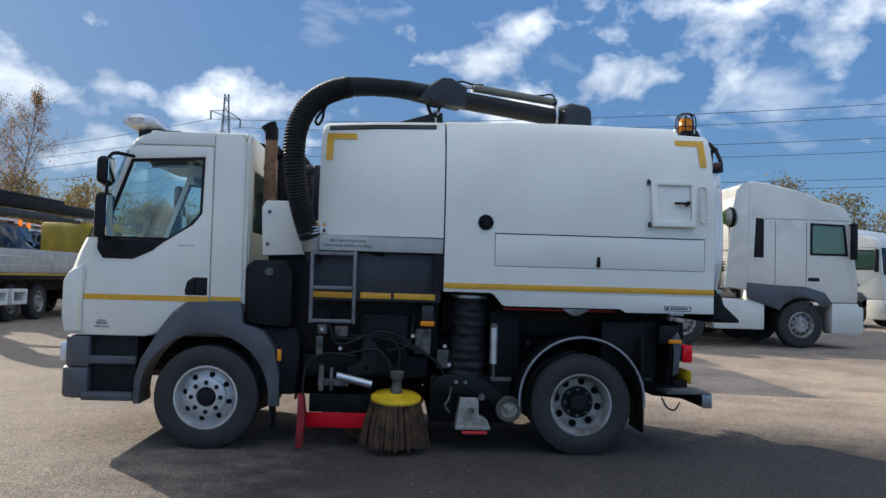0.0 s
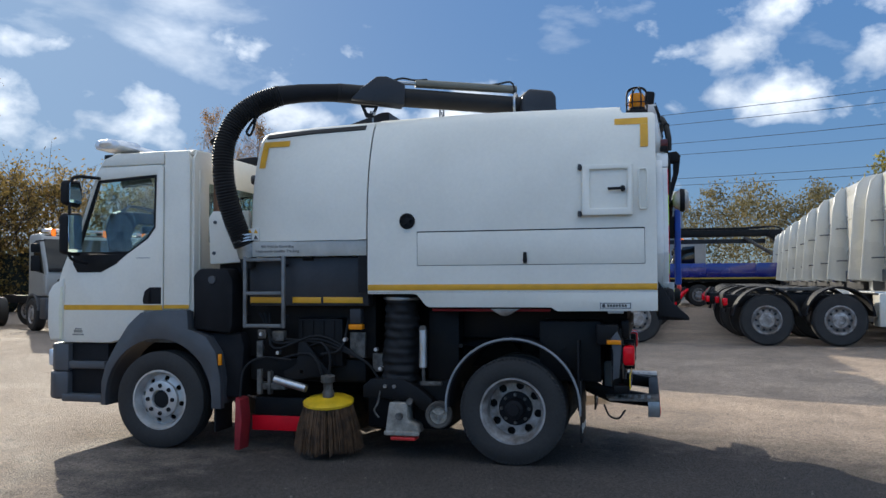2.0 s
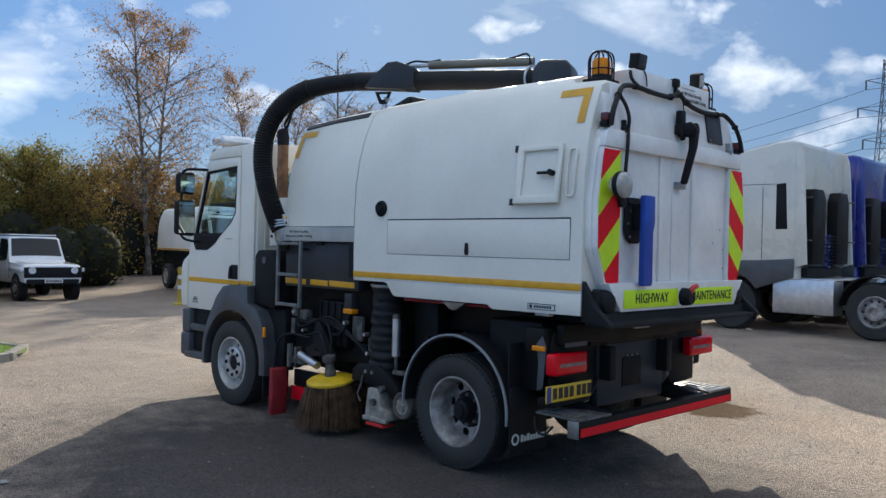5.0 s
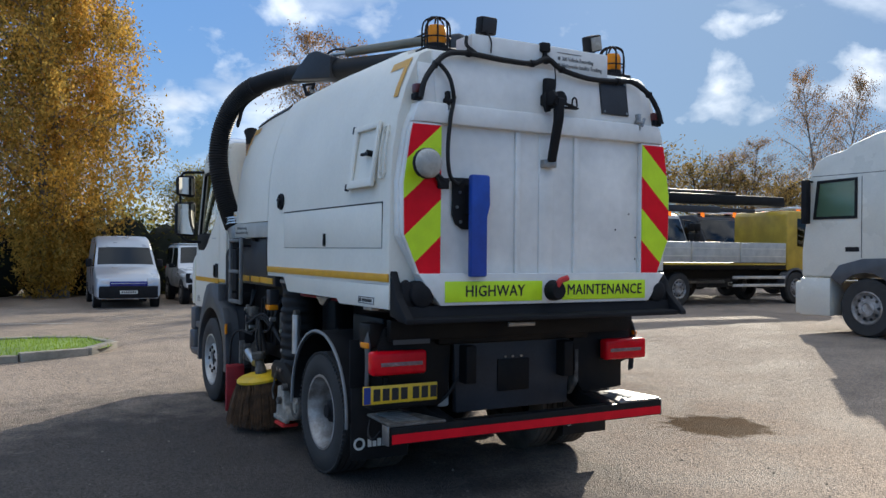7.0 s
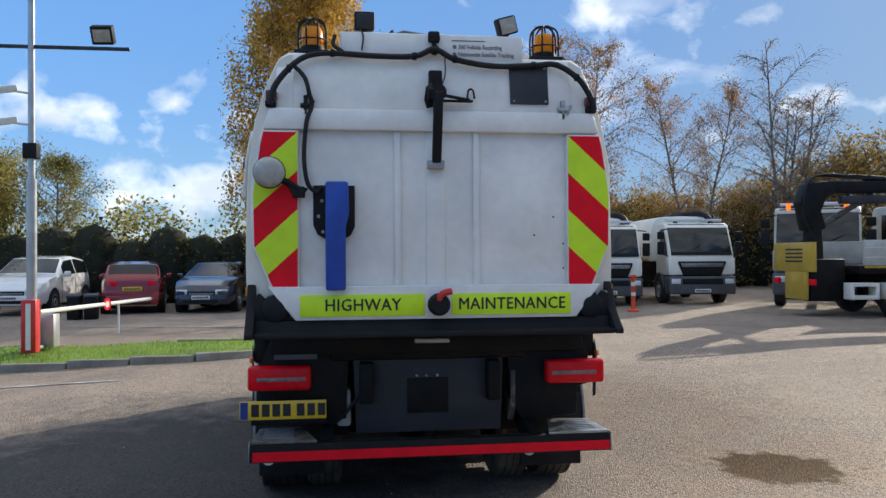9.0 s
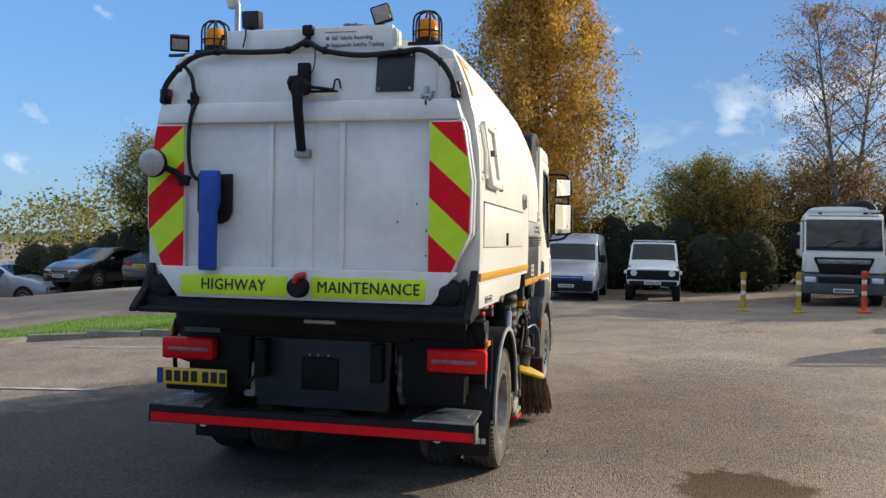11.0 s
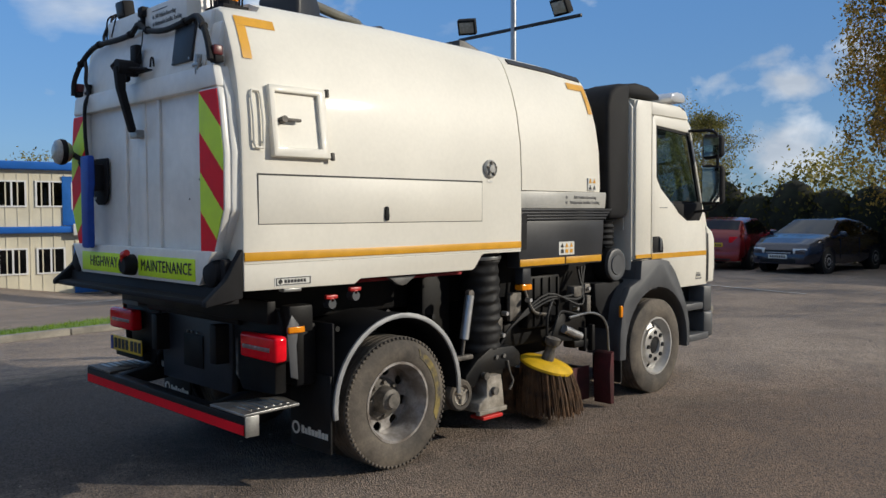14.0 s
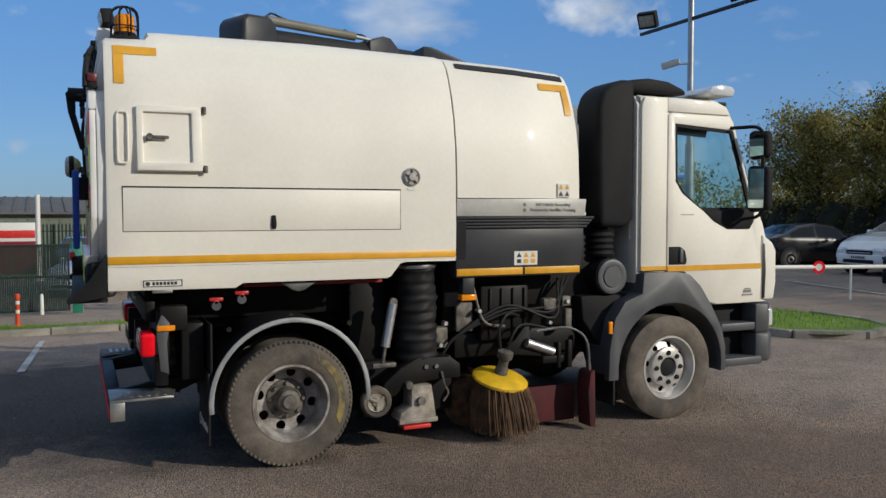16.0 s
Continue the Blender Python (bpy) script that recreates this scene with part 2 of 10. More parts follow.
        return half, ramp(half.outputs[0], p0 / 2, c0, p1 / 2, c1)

    # the sweeper's shadow side is darkened and blued here in the colour
    rag, shade_tint = patch(2.4, -1.9, 4.7, 2.8, 1.0, (0.24, 0.26, 0.30), 1.5, (1.0, 1.0, 1.0))
    c = mult(c, shade_tint.outputs[0], 1.0)
    # darker and browner on the right of the sweeper, paler behind it
    _, brown_patch = patch(-0.6, 2.6, 3.6, 1.7, 0.9, (0.60, 0.52, 0.46), 1.6, (1.0, 1.0, 1.0))
    c = mult(c, brown_patch.outputs[0], 1.0)
    _, pale_patch = patch(6.3, 4.2, 4.4, 4.6, 0.9, (1.6, 1.57, 1.52), 1.6, (1.0, 1.0, 1.0))
    c = mult(c, pale_patch.outputs[0], 1.0)
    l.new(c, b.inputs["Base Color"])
    wet = ramp(mid.outputs["Fac"], 0.36, (0.80, 0.80, 0.80), 0.58, (0.94, 0.94, 0.94))
    dry = n.new("ShaderNodeMixRGB")
    dry.inputs[2].default_value = (0.97, 0.97, 0.97, 1)
    l.new(mud.outputs[0], dry.inputs[0])
    l.new(wet.outputs[0], dry.inputs[1])
    l.new(dry.outputs[0], b.inputs["Roughness"])
    matt = ramp(ad.outputs[0], 0.86, (0.0, 0.0, 0.0), 0.97, (1.0, 1.0, 1.0))
    gleam = mult(matt.outputs[0], ramp(rag.outputs[0], 0.5, (0.5, 0.5, 0.5), 0.75, (1.0, 1.0, 1.0)).outputs[0], 1.0)
    l.new(gleam, b.inputs["Specular IOR Level"])
    b.inputs["IOR"].default_value = 1.5
    b.inputs["Specular Tint"].default_value = (1.0, 0.96, 0.91, 1)
    add = n.new("ShaderNodeMath")
    add.operation = "ADD"
    l.new(grit.outputs["Fac"], add.inputs[0])
    l.new(vor.outputs["Distance"], add.inputs[1])
    bp = n.new("ShaderNodeBump")
    bp.inputs["Strength"].default_value, bp.inputs["Distance"].default_value = 1.0, 0.012
    l.new(add.outputs[0], bp.inputs["Height"])
    bp2 = n.new("ShaderNodeBump")
    bp2.inputs["Strength"].default_value, bp2.inputs["Distance"].default_value = 0.3, 0.03
    l.new(mid.outputs["Fac"], bp2.inputs["Height"])
    l.new(bp.outputs[0], bp2.inputs["Normal"])
    l.new(bp2.outputs[0], b.inputs["Normal"])
    return m


def leaf_mat(name, c1, c2):
    m = bpy.data.materials.new(name)
    m.use_nodes = True
    n, l = m.node_tree.nodes, m.node_tree.links
    n.clear()
    out = n.new("ShaderNodeOutputMaterial")
    geo = n.new("ShaderNodeNewGeometry")
    nz = n.new("ShaderNodeTexNoise")
    nz.inputs["Scale"].default_value = 0.55
    l.new(geo.outputs["Position"], nz.inputs["Vector"])
    av = n.new("ShaderNodeMath")
    av.operation = "MULTIPLY_ADD"
    l.new(geo.outputs["Random Per Island"], av.inputs[0])
    av.inputs[1].default_value = 0.55
    l.new(nz.outputs["Fac"], av.inputs[2])
    r = n.new("ShaderNodeValToRGB")
    r.color_ramp.elements[0].position, r.color_ramp.elements[1].position = 0.45, 1.0
    r.color_ramp.elements[0].color, r.color_ramp.elements[1].color = (*c1, 1), (*c2, 1)
    l.new(av.outputs[0], r.inputs[0])
    d = n.new("ShaderNodeBsdfDiffuse")
    t = n.new("ShaderNodeBsdfTranslucent")
    l.new(r.outputs[0], d.inputs[0])
    l.new(r.outputs[0], t.inputs[0])
    mx = n.new("ShaderNodeMixShader")
    mx.inputs[0].default_value = 0.45
    l.new(d.outputs[0], mx.inputs[1])
    l.new(t.outputs[0], mx.inputs[2])
    l.new(mx.outputs[0], out.inputs[0])
    return m


M_WHITE = mat("white_paint", (0.80, 0.765, 0.67), 0.5, 0, 0.05, 1.3, 35, 0.0, coat=0.06, rvar=0.06)
M_DOORW = mat("scuffed_white_paint", (0.82, 0.81, 0.77), 0.38, 0, 0.08, 2.4, 18, 0.03, coat=0.1)
M_GREYBAND = mat("dirty_white_panel", (0.50, 0.49, 0.45), 0.4, 0, 0.1, 4, 40)
M_DARKPANEL = mat("dark_grey_painted_steel", (0.042, 0.044, 0.05), 0.45, 0, 0.15, 3, 50, 0.05, spec=0.3)
M_BLACK = mat("black_plastic", (0.015, 0.015, 0.017), 0.7, 0, 0.2, 6, 90, 0.12, spec=0.22)
M_CHASSIS = mat("chassis_black_paint", (0.008, 0.0085, 0.010), 0.5, 0, 0.25, 5, 70, 0.15, col2=(0.014, 0.0125, 0.011), spec=0.16)
M_RUBBER = mat("hose_rubber", (0.016, 0.016, 0.017), 0.62, 0, 0.2, 8, 80, 0.25, spec=0.3)
M_TYRE = mat("dusty_tyre_rubber", (0.17, 0.143, 0.113), 0.85, 0, 0.25, 5, 60, 0.3, col2=(0.065, 0.056, 0.047))
M_TYREBLACK = mat("black_tyre_rubber", (0.035, 0.033, 0.031), 0.75, 0, 0.2, 5, 60, 0.3, col2=(0.02, 0.019, 0.018))
M_FENDER = mat("grey_fender_plastic", (0.082, 0.086, 0.093), 0.48, 0, 0.1, 5, 120, 0.15)
M_RIM = mat("silver_rim_paint", (0.50, 0.48, 0.46), 0.42, 0.3, 0.25, 9, 60, 0.05, col2=(0.22, 0.19, 0.165))
M_STEEL = mat("worn_galvanised_steel", (0.42, 0.42, 0.41), 0.38, 0.8, 0.18, 9, 90, 0.1)
M_LADDER = mat("grey_ladder_paint", (0.20, 0.203, 0.20), 0.5, 0.2, 0.15, 9, 90, 0.1)
M_ALU = mat("bright_aluminium", (0.64, 0.65, 0.66), 0.38, 0.9, 0.08, 10, 120)
M_DIRTYSTEEL = mat("dirty_cast_steel", (0.22, 0.20, 0.175), 0.65, 0.35, 0.3, 14, 80, 0.3)
M_PALECAST = mat("pale_worn_cast_iron", (0.42, 0.38, 0.32), 0.7, 0.1, 0.25, 14, 80, 0.3, col2=(0.24, 0.21, 0.17))
M_RUST = mat("rusty_exhaust", (0.36, 0.20, 0.11), 0.75, 0.1, 0.25, 9, 70, 0.2, col2=(0.17, 0.085, 0.045))
M_CHALK = mat("yellow_chalk_smear", (0.30, 0.23, 0.07), 0.9, 0, 0.3, 14, 70, 0.2, col2=(0.095, 0.084, 0.07))
M_GREYINK = mat("faded_grey_print", (0.16, 0.16, 0.155), 0.5, 0, 0.1, 20, 200)
M_CREAMLIT = mat("pale_yellow_vane_strip", (0.78, 0.76, 0.58), 0.4, 0, 0.06, 9, 60)
M_STRIPE = mat("amber_reflective_tape", (0.72, 0.36, 0.015), 0.4, 0, 0.06, 12, 150)
M_YELLOW = mat("yellow_plastic_disc", (0.84, 0.52, 0.015), 0.45, 0, 0.12, 9, 60, 0.05)
M_LIME = mat("fluorescent_lime_tape", (0.60, 0.84, 0.012), 0.45, 0, 0.05, 9, 160)
M_REDTAPE = mat("red_reflective_tape", (0.76, 0.007, 0.02), 0.45, 0, 0.06, 9, 160, spec=0.15)
M_REDPART = mat("red_plastic", (0.62, 0.03, 0.025), 0.4, 0, 0.12, 9, 60)
# darkened red: the shade the right-hand flaps hang in is in the colour
M_REDFLAP = mat("red_rubber_flap", (0.085, 0.008, 0.011), 0.8, 0, 0.25, 6, 50, 0.2)
M_BRISTLE = mat("brush_bristle", (0.17, 0.09, 0.042), 0.8, 0, 0.3, 14, 90, 0.0, random_obj=0.2)
M_AMBER = lamp_mat("amber_lens", (0.85, 0.28, 0.01))
M_AMBERLIT = lamp_mat("lit_amber_lens", (0.9, 0.22, 0.02))
M_AMBERLIT.node_tree.nodes["Principled BSDF"].inputs["Emission Color"].default_value = (1.0, 0.22, 0.02, 1)
M_AMBERLIT.node_tree.nodes["Principled BSDF"].inputs["Emission Strength"].default_value = 0.35
M_REDLENS = lamp_mat("red_lens", (0.80, 0.005, 0.016))
M_SMOKED = mat("smoked_reverse_lens", (0.30, 0.17, 0.17), 0.25, 0, 0.15, 30, 120, coat=0.4)
M_CLEAR = mat("clear_lens", (0.75, 0.76, 0.78), 0.12, 0.2, 0.05, 12, 100, coat=0.6)
M_GLASS = glass_mat("vehicle_glass", (0.84, 0.94, 0.94), 0.045)
M_SCREEN = glass_mat("windscreen_glass", (0.80, 0.90, 0.90), 0.06)
M_DGLASS = glass_mat("dark_vehicle_glass", (0.10, 0.12, 0.13), 0.05)
M_TGLASS = glass_mat("tinted_vehicle_glass", (0.60, 0.70, 0.64), 0.06)
M_MIRROR = mat("mirror_glass", (0.85, 0.87, 0.88), 0.03, 1.0, 0.0, 2, 30, rvar=0.01)
M_BLUE = mat("blue_rubber_sleeve", (0.010, 0.065, 0.40), 0.5, 0, 0.12, 8, 70, 0.08)
M_LABEL = mat("white_label", (0.72, 0.71, 0.66), 0.5, 0, 0.05, 20, 200)
M_INK = mat("black_print", (0.012, 0.012, 0.013), 0.5, 0, 0.02, 20, 200)
M_PLATE = mat("yellow_number_plate", (0.82, 0.52, 0.02), 0.35, 0, 0.05, 20, 200, coat=0.3)
M_SEAT = mat("grey_cab_trim", (0.20, 0.21, 0.22), 0.9, 0, 0.2, 30, 200, 0.1)
M_LAMPGREY = mat("work_lamp_lens", (0.42, 0.41, 0.37), 0.25, 0.0, 0.1, 20, 120, coat=0.3)

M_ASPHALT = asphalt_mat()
M_KERB = mat("concrete_kerb", (0.33, 0.30, 0.25), 0.85, 0, 0.2, 3, 50, 0.3, random_obj=0.12)
M_GRASS = mat("grass", (0.17, 0.27, 0.03), 0.9, 0, 0.25, 2.0, 40, 0.2, col2=(0.10, 0.17, 0.025))
M_LINE = mat("worn_white_road_paint", (0.62, 0.60, 0.56), 0.7, 0, 0.25, 4, 30, 0.1, col2=(0.26, 0.25, 0.235))
M_CREAM = mat("cream_cladding", (0.66, 0.61, 0.47), 0.5, 0, 0.06, 1, 30)
M_BLUEFASCIA = mat("blue_painted_fascia", (0.02, 0.14, 0.52), 0.4, 0, 0.08, 2, 30)
M_BLUEDOOR = mat("blue_door_paint", (0.025, 0.15, 0.50), 0.4, 0, 0.08, 4, 30)
M_SHED = mat("grey_shed_cladding", (0.28, 0.30, 0.31), 0.55, 0.1, 0.12, 1, 20)
M_GREENSHED = mat("grey_green_cladding", (0.17, 0.20, 0.15), 0.6, 0.0, 0.12, 1, 20)
M_DARKROOF = mat("dark_weathered_roof", (0.13, 0.125, 0.12), 0.8, 0, 0.15, 1, 20)
M_SHEDROOF = mat("pale_shed_roof", (0.48, 0.47, 0.44), 0.6, 0, 0.15, 1, 20)
M_BARK = mat("dark_bark", (0.085, 0.065, 0.05), 0.9, 0, 0.3, 6, 40, 0.4)
M_EDGE = mat("dull_aluminium_edge", (0.33, 0.335, 0.34), 0.6, 0.4, 0.1, 10, 120)
M_RIMFRONT = mat("bright_silver_rim_paint", (0.58, 0.575, 0.56), 0.38, 0.35, 0.12, 9, 60, 0.03, col2=(0.44, 0.42, 0.39))
M_REDLIP = mat("bright_red_rubber", (0.36, 0.018, 0.025), 0.7, 0, 0.15, 6, 50, 0.1)
M_CAP = mat("grey_plastic_cap", (0.46, 0.45, 0.42), 0.6, 0, 0.12, 20, 90)
# the tyre rubber again, darkened for the sweeper's shaded left side
M_TYRELEFT = mat("shaded_tyre_rubber", (0.036, 0.034, 0.032), 0.8, 0, 0.25, 5, 60, 0.3, col2=(0.026, 0.024, 0.022))
M_BIRCHBARK = mat("pale_birch_bark", (0.34, 0.31, 0.27), 0.85, 0, 0.35, 5, 30, 0.3, col2=(0.10, 0.085, 0.07))
M_GOLD = leaf_mat("golden_birch_leaves", (0.20, 0.15, 0.045), (0.78, 0.48, 0.10))
M_RUSSET = leaf_mat("russet_leaves", (0.16, 0.10, 0.05), (0.45, 0.26, 0.11))
M_GREENLEAF = leaf_mat("olive_green_leaves", (0.10, 0.105, 0.035), (0.42, 0.36, 0.12))
M_DARKLEAF = leaf_mat("dark_hedge_leaves", (0.03, 0.036, 0.014), (0.13, 0.12, 0.04))
M_OCHRE = leaf_mat("ochre_shrub_leaves", (0.11, 0.085, 0.03), (0.40, 0.27, 0.09))
M_FARWOOD = leaf_mat("far_autumn_leaves", (0.10, 0.085, 0.04), (0.33, 0.27, 0.13))
M_FENCE = mat("green_steel_fence", (0.008, 0.026, 0.021), 0.8, 0.0, 0.15, 4, 50)
M_GATEPOST = mat("bright_green_gate_paint", (0.02, 0.20, 0.13), 0.5, 0, 0.12, 6, 60, 0.05)
M_POLE = mat("galvanised_pole", (0.50, 0.51, 0.52), 0.4, 0.6, 0.1, 4, 60)
M_PYLON = mat("pylon_steel", (0.16, 0.17, 0.18), 0.6, 0.4, 0.1, 1, 10)
M_ORANGE = mat("orange_bollard_plastic", (0.75, 0.09, 0.03), 0.5, 0, 0.1, 9, 60)
M_OLDYELLOW = mat("worn_yellow_paint", (0.58, 0.38, 0.04), 0.45, 0, 0.12, 3, 40, coat=0.2)
M_HILL = mat("far_hill_grass", (0.10, 0.13, 0.05), 1.0, 0, 0.2, 0.02, 0.5)
M_CARBLUE = mat("dark_blue_car_paint", (0.012, 0.018, 0.04), 0.2, 0.3, 0.05, 2, 60, coat=0.8)
M_CARRED = mat("red_car_paint", (0.25, 0.012, 0.014), 0.22, 0.2, 0.05, 2, 60, coat=0.8)
M_CARWHITE = mat("white_car_paint", (0.76, 0.76, 0.75), 0.2, 0, 0.04, 2, 60, coat=0.8)
M_CARBLACK = mat("black_car_paint", (0.012, 0.012, 0.013), 0.2, 0.2, 0.05, 2, 60, coat=0.8)
M_CARSILVER = mat("silver_car_paint", (0.44, 0.47, 0.52), 0.3, 0.25, 0.05, 2, 60, coat=0.6)
M_LORRYBLUE = mat("blue_lorry_paint", (0.012, 0.022, 0.22), 0.25, 0.1, 0.05, 2, 60, coat=0.6)
# white cab paint with the shade on the backlit works lorries mixed in
M_SHADECAB = mat("shaded_white_cab_paint", (0.46, 0.45, 0.41), 0.4, 0, 0.1, 1, 30, coat=0.2)
M_CREAMCAB = mat("cream_white_cab_paint", (0.70, 0.67, 0.58), 0.28, 0, 0.06, 1, 30, coat=0.4)


# ---------------------------------------------------------------- mesh helpers
def bevel_new(bm, verts, off, seg=2):
    edges = list({e for v in verts for e in v.link_edges})
    bmesh.ops.bevel(bm, geom=edges, offset=off, segments=seg, affect="EDGES", profile=0.5, clamp_overlap=True)


def box(bm, x0, x1, y0, y1, z0, z1, bev=0.0, seg=2):
    m = Matrix.Translation(((x0 + x1) / 2, (y0 + y1) / 2, (z0 + z1) / 2)) @ Matrix.Diagonal((abs(x1 - x0), abs(y1 - y0), abs(z1 - z0), 1))
    r = bmesh.ops.create_cube(bm, size=1.0, matrix=m)
    if bev:
        bevel_new(bm, r["verts"], bev, seg)


def to3(p, a, axis):
    if axis == "y":
        return (p[0], a, p[1])
    if axis == "x":
        return (a, p[0], p[1])
    return (p[0], p[1], a)


def prism(bm, pts, axis, a0, a1, bev=0.0, holes=(), seg=2):
    """A plate or block: the outline pts (and holes) in the plane across axis, from a0 to a1."""
    b = bmesh.new()
    if not holes:
        b.faces.new([b.verts.new(to3(p, a0, axis)) for p in pts])
    else:
        edges = []
        for loop in (pts, *holes):
            vs = [b.verts.new(to3(p, a0, axis)) for p in loop]
            edges += [b.edges.new((vs[i], vs[(i + 1) % len(vs)])) for i in range(len(vs))]
        bmesh.ops.triangle_fill(b, use_beauty=True, use_dissolve=False, edges=edges)
    r = bmesh.ops.extrude_face_region(b, geom=list(b.faces))
    d = Vector(to3((0, 0), a1 - a0, axis))
    bmesh.ops.translate(b, verts=[v for v in r["geom"] if isinstance(v, bmesh.types.BMVert)], vec=d)
    bmesh.ops.recalc_face_normals(b, faces=list(b.faces))
    if bev:
        if holes:
            bmesh.ops.dissolve_limit(b, angle_limit=0.02, verts=list(b.verts), edges=list(b.edges))
        sharp = [e for e in b.edges if len(e.link_faces) == 2 and e.calc_face_angle(0) > 0.3]
        bmesh.ops.bevel(b, geom=sharp, offset=bev, segments=seg, affect="EDGES", profile=0.5, clamp_overlap=True)
    merge(bm, b)


def merge(bm, b):
    me = bpy.data.meshes.new("tmp")
    b.to_mesh(me)
    b.free()
    bm.from_mesh(me)
    bpy.data.meshes.remove(me)


def cyl(bm, p0, p1, r0, r1=None, seg=16):
    p0, p1 = Vector(p0), Vector(p1)
    d = p1 - p0
    m = Matrix.Translation((p0 + p1) / 2) @ d.to_track_quat("Z", "Y").to_matrix().to_4x4()
    bmesh.ops.create_cone(bm, cap_ends=True, segments=seg, radius1=r0, radius2=r0 if r1 is None else r1, depth=d.length, matrix=m)


def spline(pts, steps=6):
    p = [Vector(q) for q in pts]
    p = [p[0] * 2 - p[1]] + p + [p[-1] * 2 - p[-2]]
    out = []
    for i in range(1, len(p) - 2):
        for k in range(steps):
            t = k / steps
            a, b, c, d = p[i - 1], p[i], p[i + 1], p[i + 2]
            out.append(0.5 * ((2 * b) + (c - a) * t + (2 * a - 5 * b + 4 * c - d) * t * t + (3 * b - a - 3 * c + d) * t ** 3))
    out.append(p[-2])
    return out


def tube(bm, pts, r, seg=8, smooth=0):
    """A round tube along pts; r is a number or one radius a point."""
    pts = spline(pts, smooth) if smooth else [Vector(p) for p in pts]
    n = len(pts)
    rad = r if isinstance(r, (list, tuple)) else [r] * n
    side = None
    rings = []
    for i, p in enumerate(pts):
        d = (pts[min(i + 1, n - 1)] - pts[max(i - 1, 0)]).normalized()
        if side is None:
            side = d.orthogonal().normalized()
        side = (side - d * side.dot(d))
        side = side.normalized() if side.length > 1e-6 else d.orthogonal().normalized()
        up = d.cross(side)
        rings.append([bm.verts.new(p + (side * math.cos(a) + up * math.sin(a)) * rad[i]) for a in (2 * math.pi * k / seg for k in range(seg))])
    for a, b in zip(rings, rings[1:]):
        for k in range(seg):
            bm.faces.new((a[k], a[(k + 1) % seg], b[(k + 1) % seg], b[k]))
    bm.faces.new(rings[0][::-1])
    bm.faces.new(rings[-1])


def lathe(bm, prof, c, axis, seg=40, closed=False):
    """prof: (radius, height along axis) pairs, spun round axis through c."""
    ax = Vector(axis).normalized()
    u = ax.orthogonal().normalized()
    v = ax.cross(u)
    c = Vector(c)
    rings = [[bm.verts.new(c + ax * h + (u * math.cos(t) + v * math.sin(t)) * max(r, 1e-4)) for t in (2 * math.pi * k / seg for k in range(seg))] for r, h in prof]
    pairs = list(zip(rings, rings[1:])) + ([(rings[-1], rings[0])] if closed else [])
    for a, b in pairs:
        for k in range(seg):
            bm.faces.new((a[k], a[(k + 1) % seg], b[(k + 1) % seg], b[k]))


def circle(cx, cy, r, n=16, a0=0.0, a1=360.0):
    full = abs(a1 - a0) >= 359.9
    m = n if full else n + 1
    return [(cx + r * math.cos(radians(a0 + (a1 - a0) * k / n)), cy + r * math.sin(radians(a0 + (a1 - a0) * k / n))) for k in range(m)]


def finish(bm, name, material, angle=38):
    bmesh.ops.recalc_face_normals(bm, faces=list(bm.faces))
    me = bpy.data.meshes.new(name)
    bm.to_mesh(me)
    bm.free()
    me.materials.append(material)
    me.shade_smooth()
    me.set_sharp_from_angle(angle=radians(angle))
    return me


def part(name, bm, material, parent, label="", angle=38):
    ob = new(name, finish(bm, name, material, angle))
    ob.parent = parent
    if label:
        ob["label"] = label
    return ob


def thing(name, label, category, group="", kind="", at=(0, 0, 0), rz=0.0):
    ob = new(name)
    ob.matrix_basis = pose(*at, 0, 0, rz)
    ob.empty_display_size = 0.2
    return tagged(ob, label, category, group, kind)


def solid(name, bm, material, label, category, group="", kind="", angle=38):
    return tagged(new(name, finish(bm, name, material, angle)), label, category, group, kind)


def B():
    return bmesh.new()


def words(name, body, size, material, parent, m, label="", width=0.0, bold=0.0):
    cu = bpy.data.curves.new("tmp_text", "FONT")
    cu.body, cu.size, cu.extrude = body, size, 0.0006
    cu.bevel_depth, cu.bevel_resolution = (0.0 if bold else size * 0.02), 0
    cu.space_character = 1.06 if bold else 1.0
    cu.align_x, cu.align_y = "CENTER", "CENTER"
    cu.resolution_u = 2
    tmp = bpy.data.objects.new("tmp_text", cu)
    scene.collection.objects.link(tmp)
    bpy.context.view_layer.update()
    me = bpy.data.meshes.new_from_object(tmp.evaluated_get(bpy.context.evaluated_depsgraph_get()))
    bpy.data.objects.remove(tmp)
    bpy.data.curves.remove(cu)
    me.name = name
    if bold:
        # a second impression beside the first thickens the strokes
        bm = B()
        bm.from_mesh(me)
        bm.from_mesh(me)
        bm.verts.ensure_lookup_table()
        half = len(bm.verts) // 2
        for i, v in enumerate(bm.verts):
            v.co += Vector((bold, bold * 0.6, 0.0003)) if i < half else Vector((-bold, -bold * 0.6, 0.0))
        bm.to_mesh(me)
        bm.free()
    span = max(v.co.x for v in me.vertices) - min(v.co.x for v in me.vertices)
    me.transform(m @ Matrix.Diagonal((width / span if width else 1.0, 1, 1, 1)))
    me.materials.clear()
    me.materials.append(material)
    ob = new(name, me)
    ob.parent = parent
    if label:
        ob["label"] = label
    return ob


FACE_REAR = Matrix(((0, 0, 1, 0), (1, 0, 0, 0), (0, 1, 0, 0), (0, 0, 0, 1)))    # text x -> +y, normal +x
